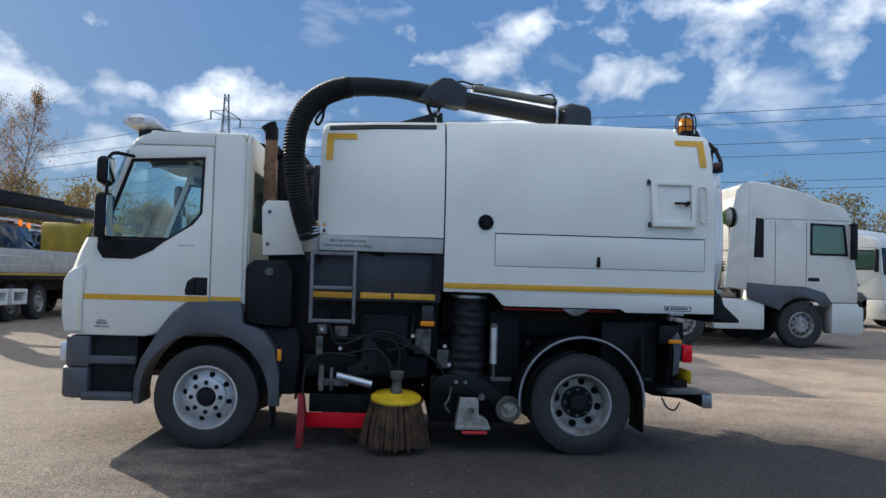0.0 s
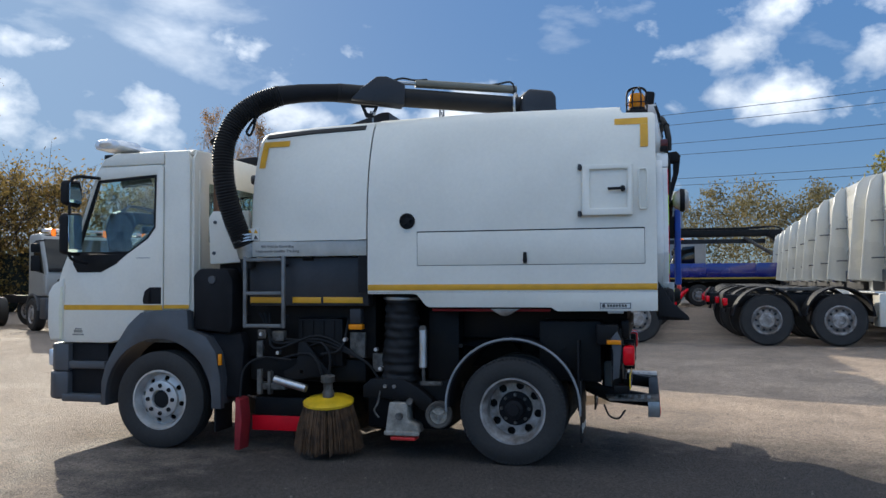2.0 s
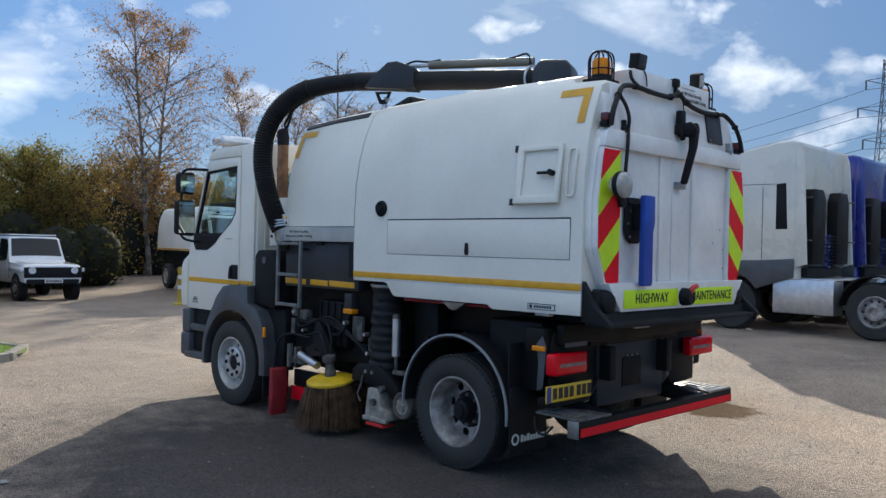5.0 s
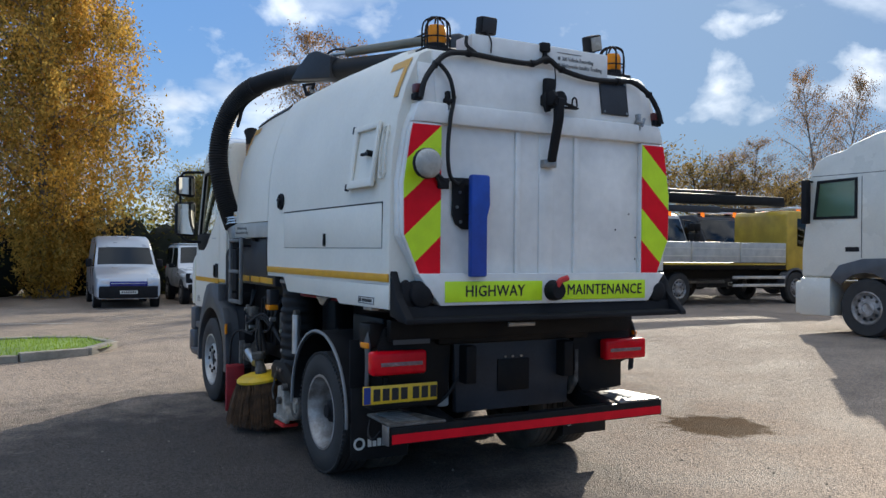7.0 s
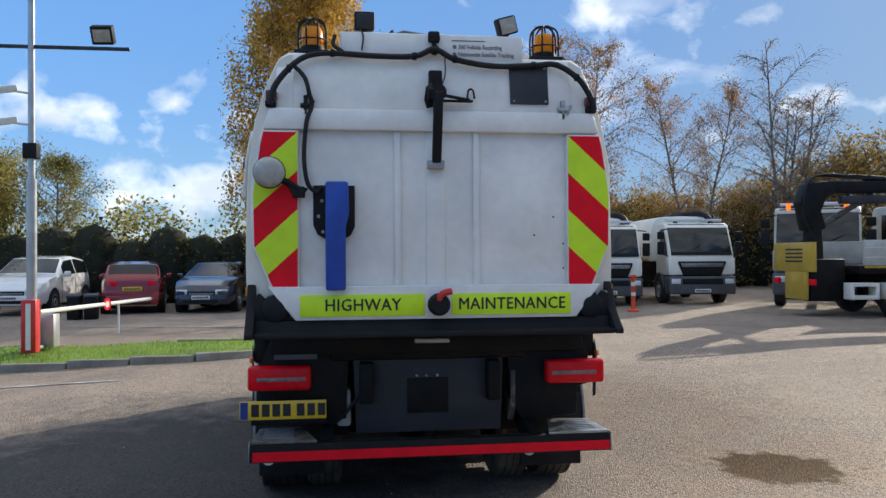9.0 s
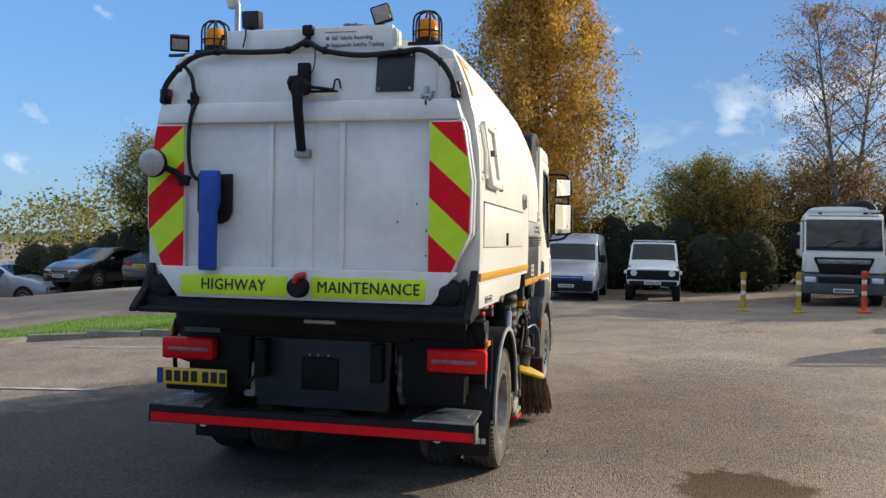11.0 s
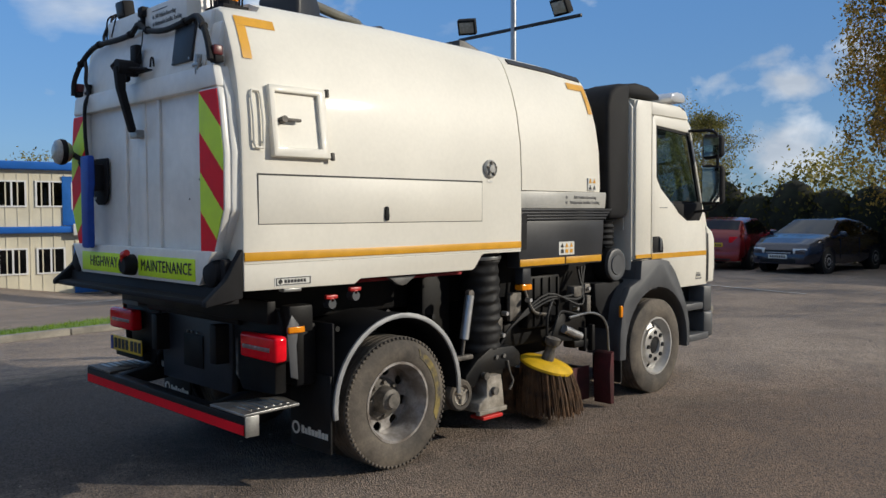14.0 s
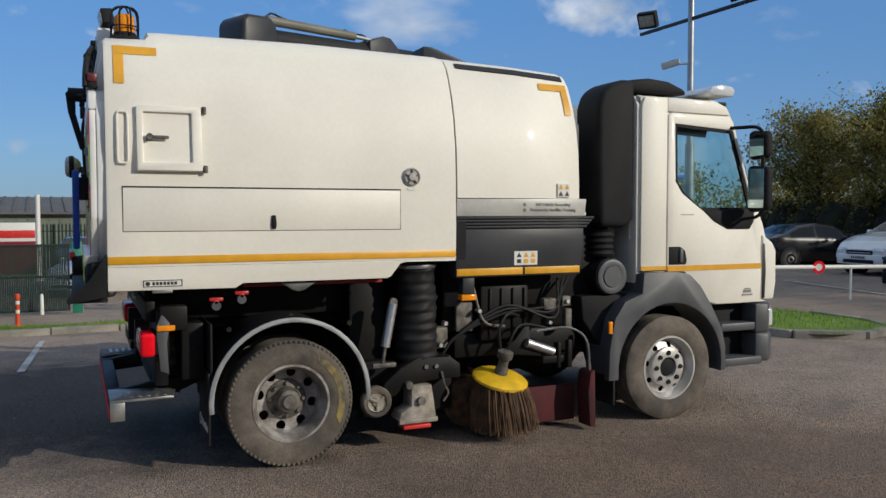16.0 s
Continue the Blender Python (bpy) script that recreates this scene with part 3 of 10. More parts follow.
FACE_LEFT = Matrix(((1, 0, 0, 0), (0, 0, -1, 0), (0, 1, 0, 0), (0, 0, 0, 1)))   # text x -> +x, normal -y
FACE_RIGHT = Matrix(((-1, 0, 0, 0), (0, 0, 1, 0), (0, 1, 0, 0), (0, 0, 0, 1)))  # text x -> -x, normal +y


# ---------------------------------------------------------------- ground
def rise(x, y):
    """The yard climbs a little towards the tractor units and falls towards the offices."""
    t = max(0.0, min(1.0, (y - 3.2) / 6.0))
    deep = 0.75 + 0.85 * max(0.0, min(1.0, (-2.0 - x) / 6.0))
    fall = max(0.0, min(deep, (-2.6 - y) * 0.0475 + max(0.0, -12.0 - y) * 0.025))
    east = max(0.0, min(1.0, (x + 13.0) / 8.0))
    south = max(0.0, min(1.0, (-13.0 - y) / 8.0))
    return 0.2 * t * t * (3 - 2 * t) - fall * max(east, south)


def build_ground():
    xs = [-1800, -600, -200, -90, -60] + [-44 + 1.5 * i for i in range(60)] + [60, 90, 200, 600, 1800]
    ys = xs
    bm = B()
    grid = [[bm.verts.new((x, y, rise(x, y))) for y in ys] for x in xs]
    for i in range(len(xs) - 1):
        for j in range(len(ys) - 1):
            bm.faces.new((grid[i][j], grid[i + 1][j], grid[i + 1][j + 1], grid[i][j + 1]))
    solid("ground", bm, M_ASPHALT, "worn brown-grey asphalt yard with stains and painted shade beside a sweeper", "ground", kind="structure", angle=180)


build_ground()


# ---------------------------------------------------------------- wheels
def tyre_profile(r, w, rim_r):
    h = w / 2
    pr = [(rim_r, -h * 0.86), (rim_r + 0.02, -h * 0.98), (rim_r + (r - rim_r) * 0.5, -h), (r - 0.035, -h * 0.95), (r - 0.008, -h * 0.84)]
    for k in range(4):
        a = -h * 0.8 + k * h * 0.4
        pr += [(r, a), (r, a + h * 0.3), (r - 0.012, a + h * 0.32), (r - 0.012, a + h * 0.38)]
    pr += [(r, h * 0.8), (r - 0.008, h * 0.84), (r - 0.035, h * 0.95), (rim_r + (r - rim_r) * 0.5, h), (rim_r + 0.02, h * 0.98), (rim_r, h * 0.86)]
    return pr


def wheel(parent, x, y, z, s, front, r=0.43, w=0.245, rim_r=0.262, bolts=8, name="wheel", lugs=0):
    """A wheel whose outer face looks along s*y. Front rims bulge out, rear ones are deep dishes."""
    c = (x, y, z)
    bm = B()
    lathe(bm, tyre_profile(r, w, rim_r), c, (0, s, 0), 56, closed=False)
    for k in range(lugs):
        for side in (-1, 1):
            b1 = B()
            box(b1, r - 0.02, r - 0.003, w / 2 * 0.80 * side, w / 2 * 0.955 * side, -0.010, 0.010, 0.003, 1)
            bmesh.ops.transform(b1, matrix=Matrix.Translation(c) @ Matrix.Rotation(2 * math.pi * (k + 0.25 * side) / lugs, 4, "Y"), verts=list(b1.verts))
            merge(bm, b1)
    tyre = part("tyre", bm, M_TYRE if s > 0 else M_TYRELEFT, parent)
    tyre.name = name
    h = w / 2
    bm = B()
    # barrel and outer lip
    lathe(bm, [(rim_r + 0.006, h * 0.80), (rim_r + 0.004, h * 0.93), (rim_r - 0.012, h * 0.93), (rim_r - 0.02, h * 0.7), (rim_r - 0.04, h * 0.4), (rim_r - 0.045, -h * 0.7), (rim_r, -h * 0.8)], c, (0, s, 0), 48)
    d = h * 0.62 if front else -h * 0.38
    hub = 0.155
    # disc with hand holes
    holes = [circle(0.188 * math.cos(a), 0.188 * math.sin(a), 0.024 if front else 0.034, 12) for a in (2 * math.pi * k / bolts + 0.2 for k in range(bolts))]
    b2 = B()
    prism(b2, circle(0, 0, rim_r - 0.035, 40), "y", -0.006, 0.006, 0, holes)
    for v in b2.verts:
        rr = math.hypot(v.co.x, v.co.z)
        k = max(0.0, min(1.0, (rim_r - 0.04 - rr) / 0.10))
        v.co.y = v.co.y + (k * 0.05 if front else 0.0)
    bmesh.ops.rotate(b2, verts=list(b2.verts), cent=(0, 0, 0), matrix=Matrix.Rotation(0 if s > 0 else math.pi, 3, "Z"))
    bmesh.ops.translate(b2, verts=list(b2.verts), vec=(x, y + s * (d - 0.05 if front else d - 0.02), z))
    merge(bm, b2)
    rim = part("rim", bm, M_RIMFRONT if front else M_RIM, tyre, "silver painted steel rim")
    bm = B()
    lathe(bm, [(0.0, 0.0), (rim_r - 0.05, 0.0), (rim_r - 0.05, -0.08)], (x, y + s * (d - 0.075), z), (0, s, 0), 32)
    part("brake_drum", bm, M_CHASSIS, tyre)
    bm = B()
    if front:
        lathe(bm, [(hub + 0.012, d - 0.03), (hub + 0.008, d + 0.012), (hub - 0.01, d + 0.02), (0.085, d + 0.02), (0.08, d + 0.005), (0.078, d - 0.03), (0.0, d - 0.03)], c, (0, s, 0), 36)
        nut_r, nut_h = 0.122, d + 0.02
    else:
        lathe(bm, [(0.142, d - 0.03), (0.138, d), (0.092, d + 0.012), (0.082, d + 0.06), (0.075, d + 0.09), (0.05, d + 0.1), (0.046, d + 0.118), (0.0, d + 0.12)], c, (0, s, 0), 36)
        nut_r, nut_h = 0.113, d + 0.002
    # the right rear hub takes a lighter material than the left
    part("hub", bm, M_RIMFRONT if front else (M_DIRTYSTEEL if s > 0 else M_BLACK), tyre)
    if front:
        bm = B()
        lathe(bm, [(0.079, d - 0.01), (0.072, d + 0.004), (0.05, d + 0.01), (0.0, d + 0.012)], c, (0, s, 0), 24)
        part("hub_cap", bm, M_BLACK, tyre)
    for k in range(bolts):
        a = 2 * math.pi * k / bolts
        bm = B()
        p = Vector((x + nut_r * math.cos(a), y + s * nut_h, z + nut_r * math.sin(a)))
        cyl(bm, p, p + Vector((0, s * (0.012 if front else 0.026), 0)), 0.02 if front else 0.017, 0.018 if front else 0.013, 12 if front else 6)
        part("wheel_nut", bm, M_BLACK if front else M_DIRTYSTEEL, tyre)
    return tyre


# ---------------------------------------------------------------- the street sweeper
sweeper = thing("street_sweeper", "white lorry-mounted street sweeper with amber stripes and red lime chevrons", "street sweeper")
P = sweeper

BODY = [(1.10, 1.385), (1.105, 1.60), (1.10, 1.95), (1.088, 2.19), (1.055, 2.405), (1.006, 2.585), (0.956, 2.712), (0.912, 2.80), (0.855, 2.866), (0.74, 2.908), (0.5, 2.934), (0.0, 2.944)]


def body_shell(bm, stations):
    """stations: (x, width factor, height added above z 2.2, highest z)."""
    rings = []
    for x, f, dz, cap in stations:
        half = [(y * f, min(z + dz * max(0.0, min(1.0, (z - 2.0) / 0.7)), cap + 0.004 * (1.1 - y))) for y, z in BODY]
        loop = [(-y, z) for y, z in half] + [(y, z) for y, z in half[-2::-1]]
        rings.append([bm.verts.new((x, y, z)) for y, z in loop])
    for a, b in zip(rings, rings[1:]):
        for k in range(len(a) - 1):
            bm.faces.new((a[k], a[k + 1], b[k + 1], b[k]))
        bm.faces.new((a[-1], a[0], b[0], b[-1]))
    bm.faces.new(rings[0])
    bm.faces.new(rings[-1][::-1])


bm = B()
body_shell(bm, [(0.588, 1.0, -0.015, 9), (0.60, 1.0, -0.01, 9), (1.6, 1.0, 0.01, 9), (2.6, 1.0, 0.0, 9), (2.665, 1.0, -0.004, 9), (2.685, 1.0, -0.006, 2.835), (2.925, 1.0, -0.012, 2.825), (2.94, 0.995, -0.018, 2.81)])
hopper = part("hopper", bm, M_WHITE, P, "large white painted waste hopper")
bm = B()
body_shell(bm, [(0.50, 0.985, -0.03, 9), (0.592, 0.985, -0.03, 9)])
part("seam", bm, M_BLACK, hopper)
bm = B()
body_shell(bm, [(-0.50, 0.955, -0.075, 9), (-0.47, 0.975, -0.06, 9), (0.0, 0.995, -0.035, 9), (0.575, 1.0, -0.018, 9)])
bmesh.ops.bisect_plane(bm, geom=list(bm.verts) + list(bm.edges) + list(bm.faces), plane_co=(0, 0, 1.83), plane_no=(0, 0, 1), clear_inner=True)
hood = part("engine_hood", bm, M_WHITE, P, "white curved engine cover")
bm = B()
for s in (-1, 1):
    prism(bm, [(-0.53, 1.695), (0.575, 1.695), (0.575, 1.828), (-0.545, 1.828)], "y", s * 1.02, s * 1.09, 0.006)
box(bm, -0.50, 0.57, -1.02, 1.02, 1.70, 1.828)
part("lower_hood_band", bm, M_GREYBAND, hood, "grubby grey band under the engine cover")
for s in (-1, 1):
    # long black air slot along the roof edge
    bm = B()
    for xa, xb, fa, fb, da, db in ((-0.44, 0.0, 0.978, 0.995, -0.058, -0.035), (0.0, 0.50, 0.995, 0.999, -0.035, -0.021)):
        ring = []
        for x, fy, dz in ((xa, fa, da), (xb, fb, db)):
            ring.append([bm.verts.new((x, s * (y * fy + 0.006), z + dz + 0.004)) for y, z in ((0.900, 2.820), (0.866, 2.858), (0.84, 2.84), (0.88, 2.80))])
        for k in range(4):
            bm.faces.new((ring[0][k], ring[0][(k + 1) % 4], ring[1][(k + 1) % 4], ring[1][k]))
        bm.faces.new(ring[0][::-1])
        bm.faces.new(ring[1])
    part("air_slot", bm, M_INK, hood, "black air slot")
# skirts under the hopper with their notch
for s in (-1, 1):
    bm = B()
    prism(bm, [(0.588, 1.383), (0.588, 1.372), (0.985, 1.372), (1.02, 1.36), (1.09, 1.275), (1.12, 1.262), (2.12, 1.262), (2.17, 1.232), (2.94, 1.238), (2.94, 1.383)], "y", s * 1.07, s * 1.1, 0.003)
    part("skirt", bm, M_WHITE, hopper)
    bm = B()
    prism(bm, [(0.592, 1.402), (2.938, 1.402), (2.938, 1.450), (0.592, 1.450)], "y", s * 1.098, s * 1.1075, 0.001)
    part("amber_stripe", bm, M_STRIPE, hopper)
    # long locker flap with dark joint
    y0, y1 = s * 1.10, s * 1.1085
    bm = B()
    prism(bm, [(1.0195, 1.6025), (2.8505, 1.6025), (2.8505, 1.887), (1.0195, 1.887)], "y", s * 1.095, s * 1.1065, 0, [[(1.023, 1.606), (2.847, 1.606), (2.847, 1.878), (1.023, 1.878)]])
    part("locker_gap", bm, M_INK, hopper)
    bm = B()
    prism(bm, [(1.023, 1.606), (2.847, 1.606), (2.847, 1.876), (1.023, 1.876)], "y", s * 1.09, s * 1.1085, 0.002)
    flap = part("locker_flap", bm, M_WHITE, hopper)
    bm = B()
    prism(bm, [(1.905, 1.615), (1.93, 1.615), (1.935, 1.64), (1.93, 1.705), (1.905, 1.705), (1.90, 1.64)], "y", s * 1.106, s * 1.122, 0.005)
    part("locker_catch", bm, M_BLACK, flap, "black rubber catch")
    # round filler cap
    bm = B()
    lathe(bm, [(0.064, -0.03), (0.066, 0.012), (0.055, 0.022), (0.05, 0.014), (0.03, 0.014), (0.026, 0.03), (0.0, 0.032)], (0.935, s * 1.10, 1.975), (0, s, 0), 28)
    # cap, hatch handle and hinges are lighter on the right than the left
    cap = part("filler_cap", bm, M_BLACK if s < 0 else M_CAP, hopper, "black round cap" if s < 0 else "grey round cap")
    for k in range(5):
        a = 2 * math.pi * k / 5
        bm = B()
        box(bm, -0.006, 0.006, 0.02, 0.034, 0.012, 0.056, 0.003)
        bmesh.ops.transform(bm, matrix=Matrix.Translation((0.935, s * 1.093, 1.975)) @ Matrix.Rotation(a, 4, "Y") @ Matrix.Diagonal((1, s, 1, 1)), verts=list(bm.verts))
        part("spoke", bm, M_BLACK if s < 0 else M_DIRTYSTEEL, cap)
    bm = B()
    prism(bm, [(0.905, 1.88), (0.965, 1.88), (0.965, 1.895), (0.905, 1.895)], "y", s * 1.098, s * 1.105)
    part("cap_label", bm, M_LABEL, hopper)
    # inspection hatch on the upper rear side
    bm = B()
    tilt = Matrix.Translation((2.568, s * 1.083, 2.182)) @ Matrix.Rotation(radians(8.0) * s, 4, "X")
    prism(bm, [(-0.195, -0.205), (0.195, -0.205), (0.195, 0.205), (-0.195, 0.205)], "y", -0.01, 0.035 * s, 0.008, [[(-0.135, -0.15), (0.155, -0.15), (0.155, 0.165), (-0.135, 0.165)]])
    bmesh.ops.transform(bm, matrix=tilt, verts=list(bm.verts))
    hatch = part("inspection_hatch", bm, M_WHITE, hopper, "square white hatch with a raised frame")
    bm = B()
    prism(bm, [(-0.15, -0.165), (0.17, -0.165), (0.17, 0.18), (-0.15, 0.18)], "y", -0.012 * s, 0.012 * s, 0.0)
    bmesh.ops.transform(bm, matrix=tilt, verts=list(bm.verts))
    part("hatch_panel", bm, M_WHITE, hatch)
    bm = B()
    box(bm, 0.005, 0.135, 0.03, 0.052, -0.005, 0.013, 0.004)
    cyl(bm, (0.12, 0.01, 0.004), (0.12, 0.058, 0.004), 0.02, None, 14)
    bmesh.ops.transform(bm, matrix=tilt @ Matrix.Diagonal((1, s, 1, 1)), verts=list(bm.verts))
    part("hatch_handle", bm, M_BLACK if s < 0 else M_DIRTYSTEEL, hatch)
    for zz in (-0.19, 0.19):
        bm = B()
        cyl(bm, (-0.215, 0.02, zz - 0.022), (-0.215, 0.02, zz + 0.022), 0.014, None, 12)
        box(bm, -0.215, -0.18, 0.008, 0.022, zz - 0.014, zz + 0.014, 0.003)
        bmesh.ops.transform(bm, matrix=tilt @ Matrix.Diagonal((1, s, 1, 1)), verts=list(bm.verts))
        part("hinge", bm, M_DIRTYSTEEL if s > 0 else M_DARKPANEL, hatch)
    bm = B()
    loop = [(2.812, 1.086, 2.04), (2.812, 1.112, 2.05), (2.812, 1.106, 2.19), (2.812, 1.082, 2.32), (2.82, 1.076, 2.345), (2.865, 1.076, 2.345), (2.873, 1.082, 2.32), (2.873, 1.106, 2.19), (2.873, 1.112, 2.05), (2.865, 1.114, 2.028), (2.82, 1.114, 2.028), (2.812, 1.112, 2.05)]
    tube(bm, [(x, s * y, z) for x, y, z in loop[1:]], 0.0075, 8)
    for x in (2.812, 2.873):
        cyl(bm, (x, s * 1.08, 2.06), (x, s * 1.112, 2.06), 0.006, None, 8)
        cyl(bm, (x, s * 1.05, 2.31), (x, s * 1.084, 2.31), 0.006, None, 8)
    part("grab_loop", bm, M_WHITE, hopper)
    # L-shaped amber corner marks, laid on the curved skin
    for x_c, dirn in ((2.885, -1), (-0.455, 1)):
        bm = B()
        zc = 2.775 if dirn < 0 else 2.73

        def skin(z, x):
            fy = 1.0 if dirn < 0 else (0.975 + 0.02 * (x + 0.47) / 0.47)
            dz = -0.012 if dirn < 0 else (-0.06 + 0.025 * (x + 0.47) / 0.47)
            for (ya, za), (yb, zb) in zip(BODY, BODY[1:]):
                za2, zb2 = za + dz * max(0, min(1, (za - 2) / 0.7)), zb + dz * max(0, min(1, (zb - 2) / 0.7))
                if za2 <= z <= zb2:
                    return (ya + (yb - ya) * (z - za2) / (zb2 - za2)) * fy
            return BODY[8][0]

        for (xa, xb, za, zb) in ((x_c, x_c + dirn * 0.26, zc - 0.055, zc), (x_c, x_c + dirn * 0.06, zc - 0.25, zc - 0.056)):
            n = 5
            for k in range(n):
                z0, z1 = za + (zb - za) * k / n, za + (zb - za) * (k + 1) / n
                q = [(xa, s * (skin(z0, xa) + 0.007), z0), (xb, s * (skin(z0, xb) + 0.007), z0), (xb, s * (skin(z1, xb) + 0.007), z1), (xa, s * (skin(z1, xa) + 0.007), z1)]
                bm.faces.new([bm.verts.new(v) for v in q])
        bmesh.ops.remove_doubles(bm, verts=list(bm.verts), dist=0.0005)
        part("corner_mark", bm, M_STRIPE, hopper if dirn < 0 else hood, "amber reflective corner tape")
    # maker's badge as plain shapes
    xb = 2.62
    bm = B()
    prism(bm, [(xb - 0.125, 1.25), (xb + 0.125, 1.25), (xb + 0.125, 1.305), (xb - 0.125, 1.305)], "y", s * 1.099, s * 1.103)
    badge = part("badge", bm, M_LABEL, hopper)
    bm = B()
    prism(bm, [(xb - 0.118, 1.256), (xb + 0.118, 1.256), (xb + 0.118, 1.299), (xb - 0.118, 1.299)], "y", s * 1.102, s * 1.105, 0, [[(xb - 0.112, 1.261), (xb + 0.112, 1.261), (xb + 0.112, 1.294), (xb - 0.112, 1.294)]])
    mark = -0.09 * (1 if s < 0 else -1)
    prism(bm, circle(xb + mark, 1.2775, 0.014, 12), "y", s * 1.102, s * 1.105)
    for k in range(7):
        xx = xb - 0.055 * (1 if s < 0 else -1) + k * 0.022 * (1 if s < 0 else -1)
        prism(bm, [(xx - 0.008, 1.268), (xx + 0.008, 1.268), (xx + 0.008, 1.287), (xx - 0.008, 1.287)], "y", s * 1.102, s * 1.105)
    part("badge_print", bm, M_INK, badge)
    bm = B()
    box(bm, xb - 0.06, xb + 0.06, s * 1.04, s * 1.095, 1.215, 1.236, 0.003)
    part("badge_bracket", bm, M_STEEL, hopper)
    # hood band printing and warning stickers
    fm = FACE_LEFT if s < 0 else FACE_RIGHT
    for k, (txt, zz) in enumerate((("360 Vehicle Recording", 1.783), ("Nationwide Satellite Tracking", 1.742))):
        words("print", txt, 0.034, M_GREYINK, hood, Matrix.Translation((-0.24, s * 1.0915, zz)) @ fm)
        bm = B()
        prism(bm, circle(-0.49 if s < 0 else 0.01, zz, 0.013, 10), "y", s * 1.089, s * 1.0925)
        part("print_dot", bm, M_GREYINK, hood)
    bm = B()
    xs = -0.47 if s < 0 else -0.335
    prism(bm, [(xs - 0.055, 1.842), (xs + 0.055, 1.842), (xs + 0.055, 1.945), (xs - 0.055, 1.945)], "y", s * 1.06, s * 1.093)
    st = part("warning_sticker", bm, M_LABEL, hood)
    for i in range(2):
        for j in range(2):
            bm = B()
            xx, zz = xs - 0.028 + 0.056 * i, 1.868 + 0.052 * j
            prism(bm, [(xx - 0.02, zz - 0.018), (xx + 0.02, zz - 0.018), (xx, zz + 0.02)], "y", s * 1.092, s * 1.095)
            part("warning_triangle", bm, M_STRIPE if j else M_INK, st)

# left: black engine compartment panel, ladder and reflective bars
bm = B()
prism(bm, [(-0.53, 1.27), (0.57, 1.27), (0.57, 1.688), (-0.53, 1.688)], "y", -1.03, -0.9, 0.012)
left_panel = part("engine_panel", bm, M_DARKPANEL, P, "black panel below the engine cover")
for xa, xb in ((-0.52, -0.19), (-0.12, 0.14), (0.165, 0.52)):
    bm = B()
    prism(bm, [(xa, 1.296), (xb, 1.293), (xb, 1.343), (xa, 1.346)], "y", -1.028, -1.037, 0.001)
    part("amber_bar", bm, M_STRIPE, left_panel)
bm = B()
cyl(bm, (-0.02, -1.03, 1.70), (0.07, -1.03, 1.70), 0.04, None, 14)
part("panel_knob", bm, M_BLACK, left_panel)
bm = B()
box(bm, -0.545, -0.515, -1.13, -1.10, 1.08, 1.70, 0.006)
ladder = part("ladder", bm, M_LADDER, P, "small grey steel access ladder")
bm = B()
box(bm, -0.185, -0.155, -1.13, -1.10, 1.08, 1.70, 0.006)
part("ladder_rail", bm, M_LADDER, ladder)
for zz in (1.10, 1.38, 1.67):
    bm = B()
    box(bm, -0.515, -0.185, -1.14, -1.09, zz - 0.015, zz + 0.015, 0.006)
    part("rung", bm, M_LADDER, ladder)
for zz in (1.18, 1.62):
    for xx in (-0.53, -0.17):
        bm = B()
        box(bm, xx - 0.008, xx + 0.008, -1.10, -1.02, zz - 0.012, zz + 0.012)
        part("ladder_bracket", bm, M_BLACK, ladder)

# right: slatted dark locker under the hood
bm = B()
prism(bm, [(-0.50, 1.243), (0.575, 1.243), (0.575, 1.60), (-0.53, 1.60), (-0.53, 1.50)], "y", 0.95, 1.075, 0.008)
right_panel = part("engine_panel", bm, M_DARKPANEL, P, "dark grey locker panel with slats")
for k in range(4):
    bm = B()
    zz = 1.606 + 0.023 * k
    prism(bm, [(-0.55 - 0.02 * k, zz), (0.575, zz), (0.575, zz + 0.017), (-0.56 - 0.02 * k, zz + 0.017)], "y", 0.95, 1.082 + 0.004 * k, 0.003)
    part("slat", bm, M_DARKPANEL, right_panel)
bm = B()
box(bm, -0.6, 0.5, 0.9, 1.0, 1.70, 1.725)
part("ledge", bm, M_WHITE, right_panel)
for xa, xb in ((-0.49, 0.0), (0.02, 0.57)):
    bm = B()
    prism(bm, [(xa, 1.256), (xb, 1.256), (xb, 1.308), (xa, 1.308)], "y", 1.072, 1.0815, 0.001)
    part("amber_bar", bm, M_STRIPE, right_panel)
bm = B()
prism(bm, [(-0.11, 1.325), (0.09, 1.325), (0.09, 1.43), (-0.11, 1.43)], "y", 1.074, 1.0785)
st = part("warning_sticker", bm, M_LABEL, right_panel)
for i in range(3):
    bm = B()
    xx = -0.07 + 0.06 * i
    prism(bm, [(xx - 0.022, 1.385), (xx + 0.022, 1.385), (xx, 1.42)], "y", 1.078, 1.081)
    prism(bm, [(xx - 0.018, 1.34), (xx + 0.018, 1.34), (xx + 0.018, 1.37), (xx - 0.018, 1.37)], "y", 1.078, 1.081)
    part("warning_triangle", bm, M_STRIPE if i < 2 else M_INK, st)

# ---- rear door of the hopper
bm = B()
prism(bm, [(-0.84, 1.27), (0.84, 1.27), (1.07, 1.68), (1.075, 2.0), (1.03, 2.30), (0.985, 2.42), (-0.985, 2.42), (-1.03, 2.30), (-1.075, 2.0), (-1.07, 1.68)], "x", 2.93, 2.99, 0.012)
door = part("rear_door", bm, M_DOORW, P, "white hydraulic tailgate with scuffs and small holes")
bm = B()
prism(bm, [(-1.0, 2.36), (1.0, 2.36), (0.965, 2.475), (0.94, 2.485), (-0.94, 2.485), (-0.965, 2.475)], "x", 2.93, 3.035, 0.014)
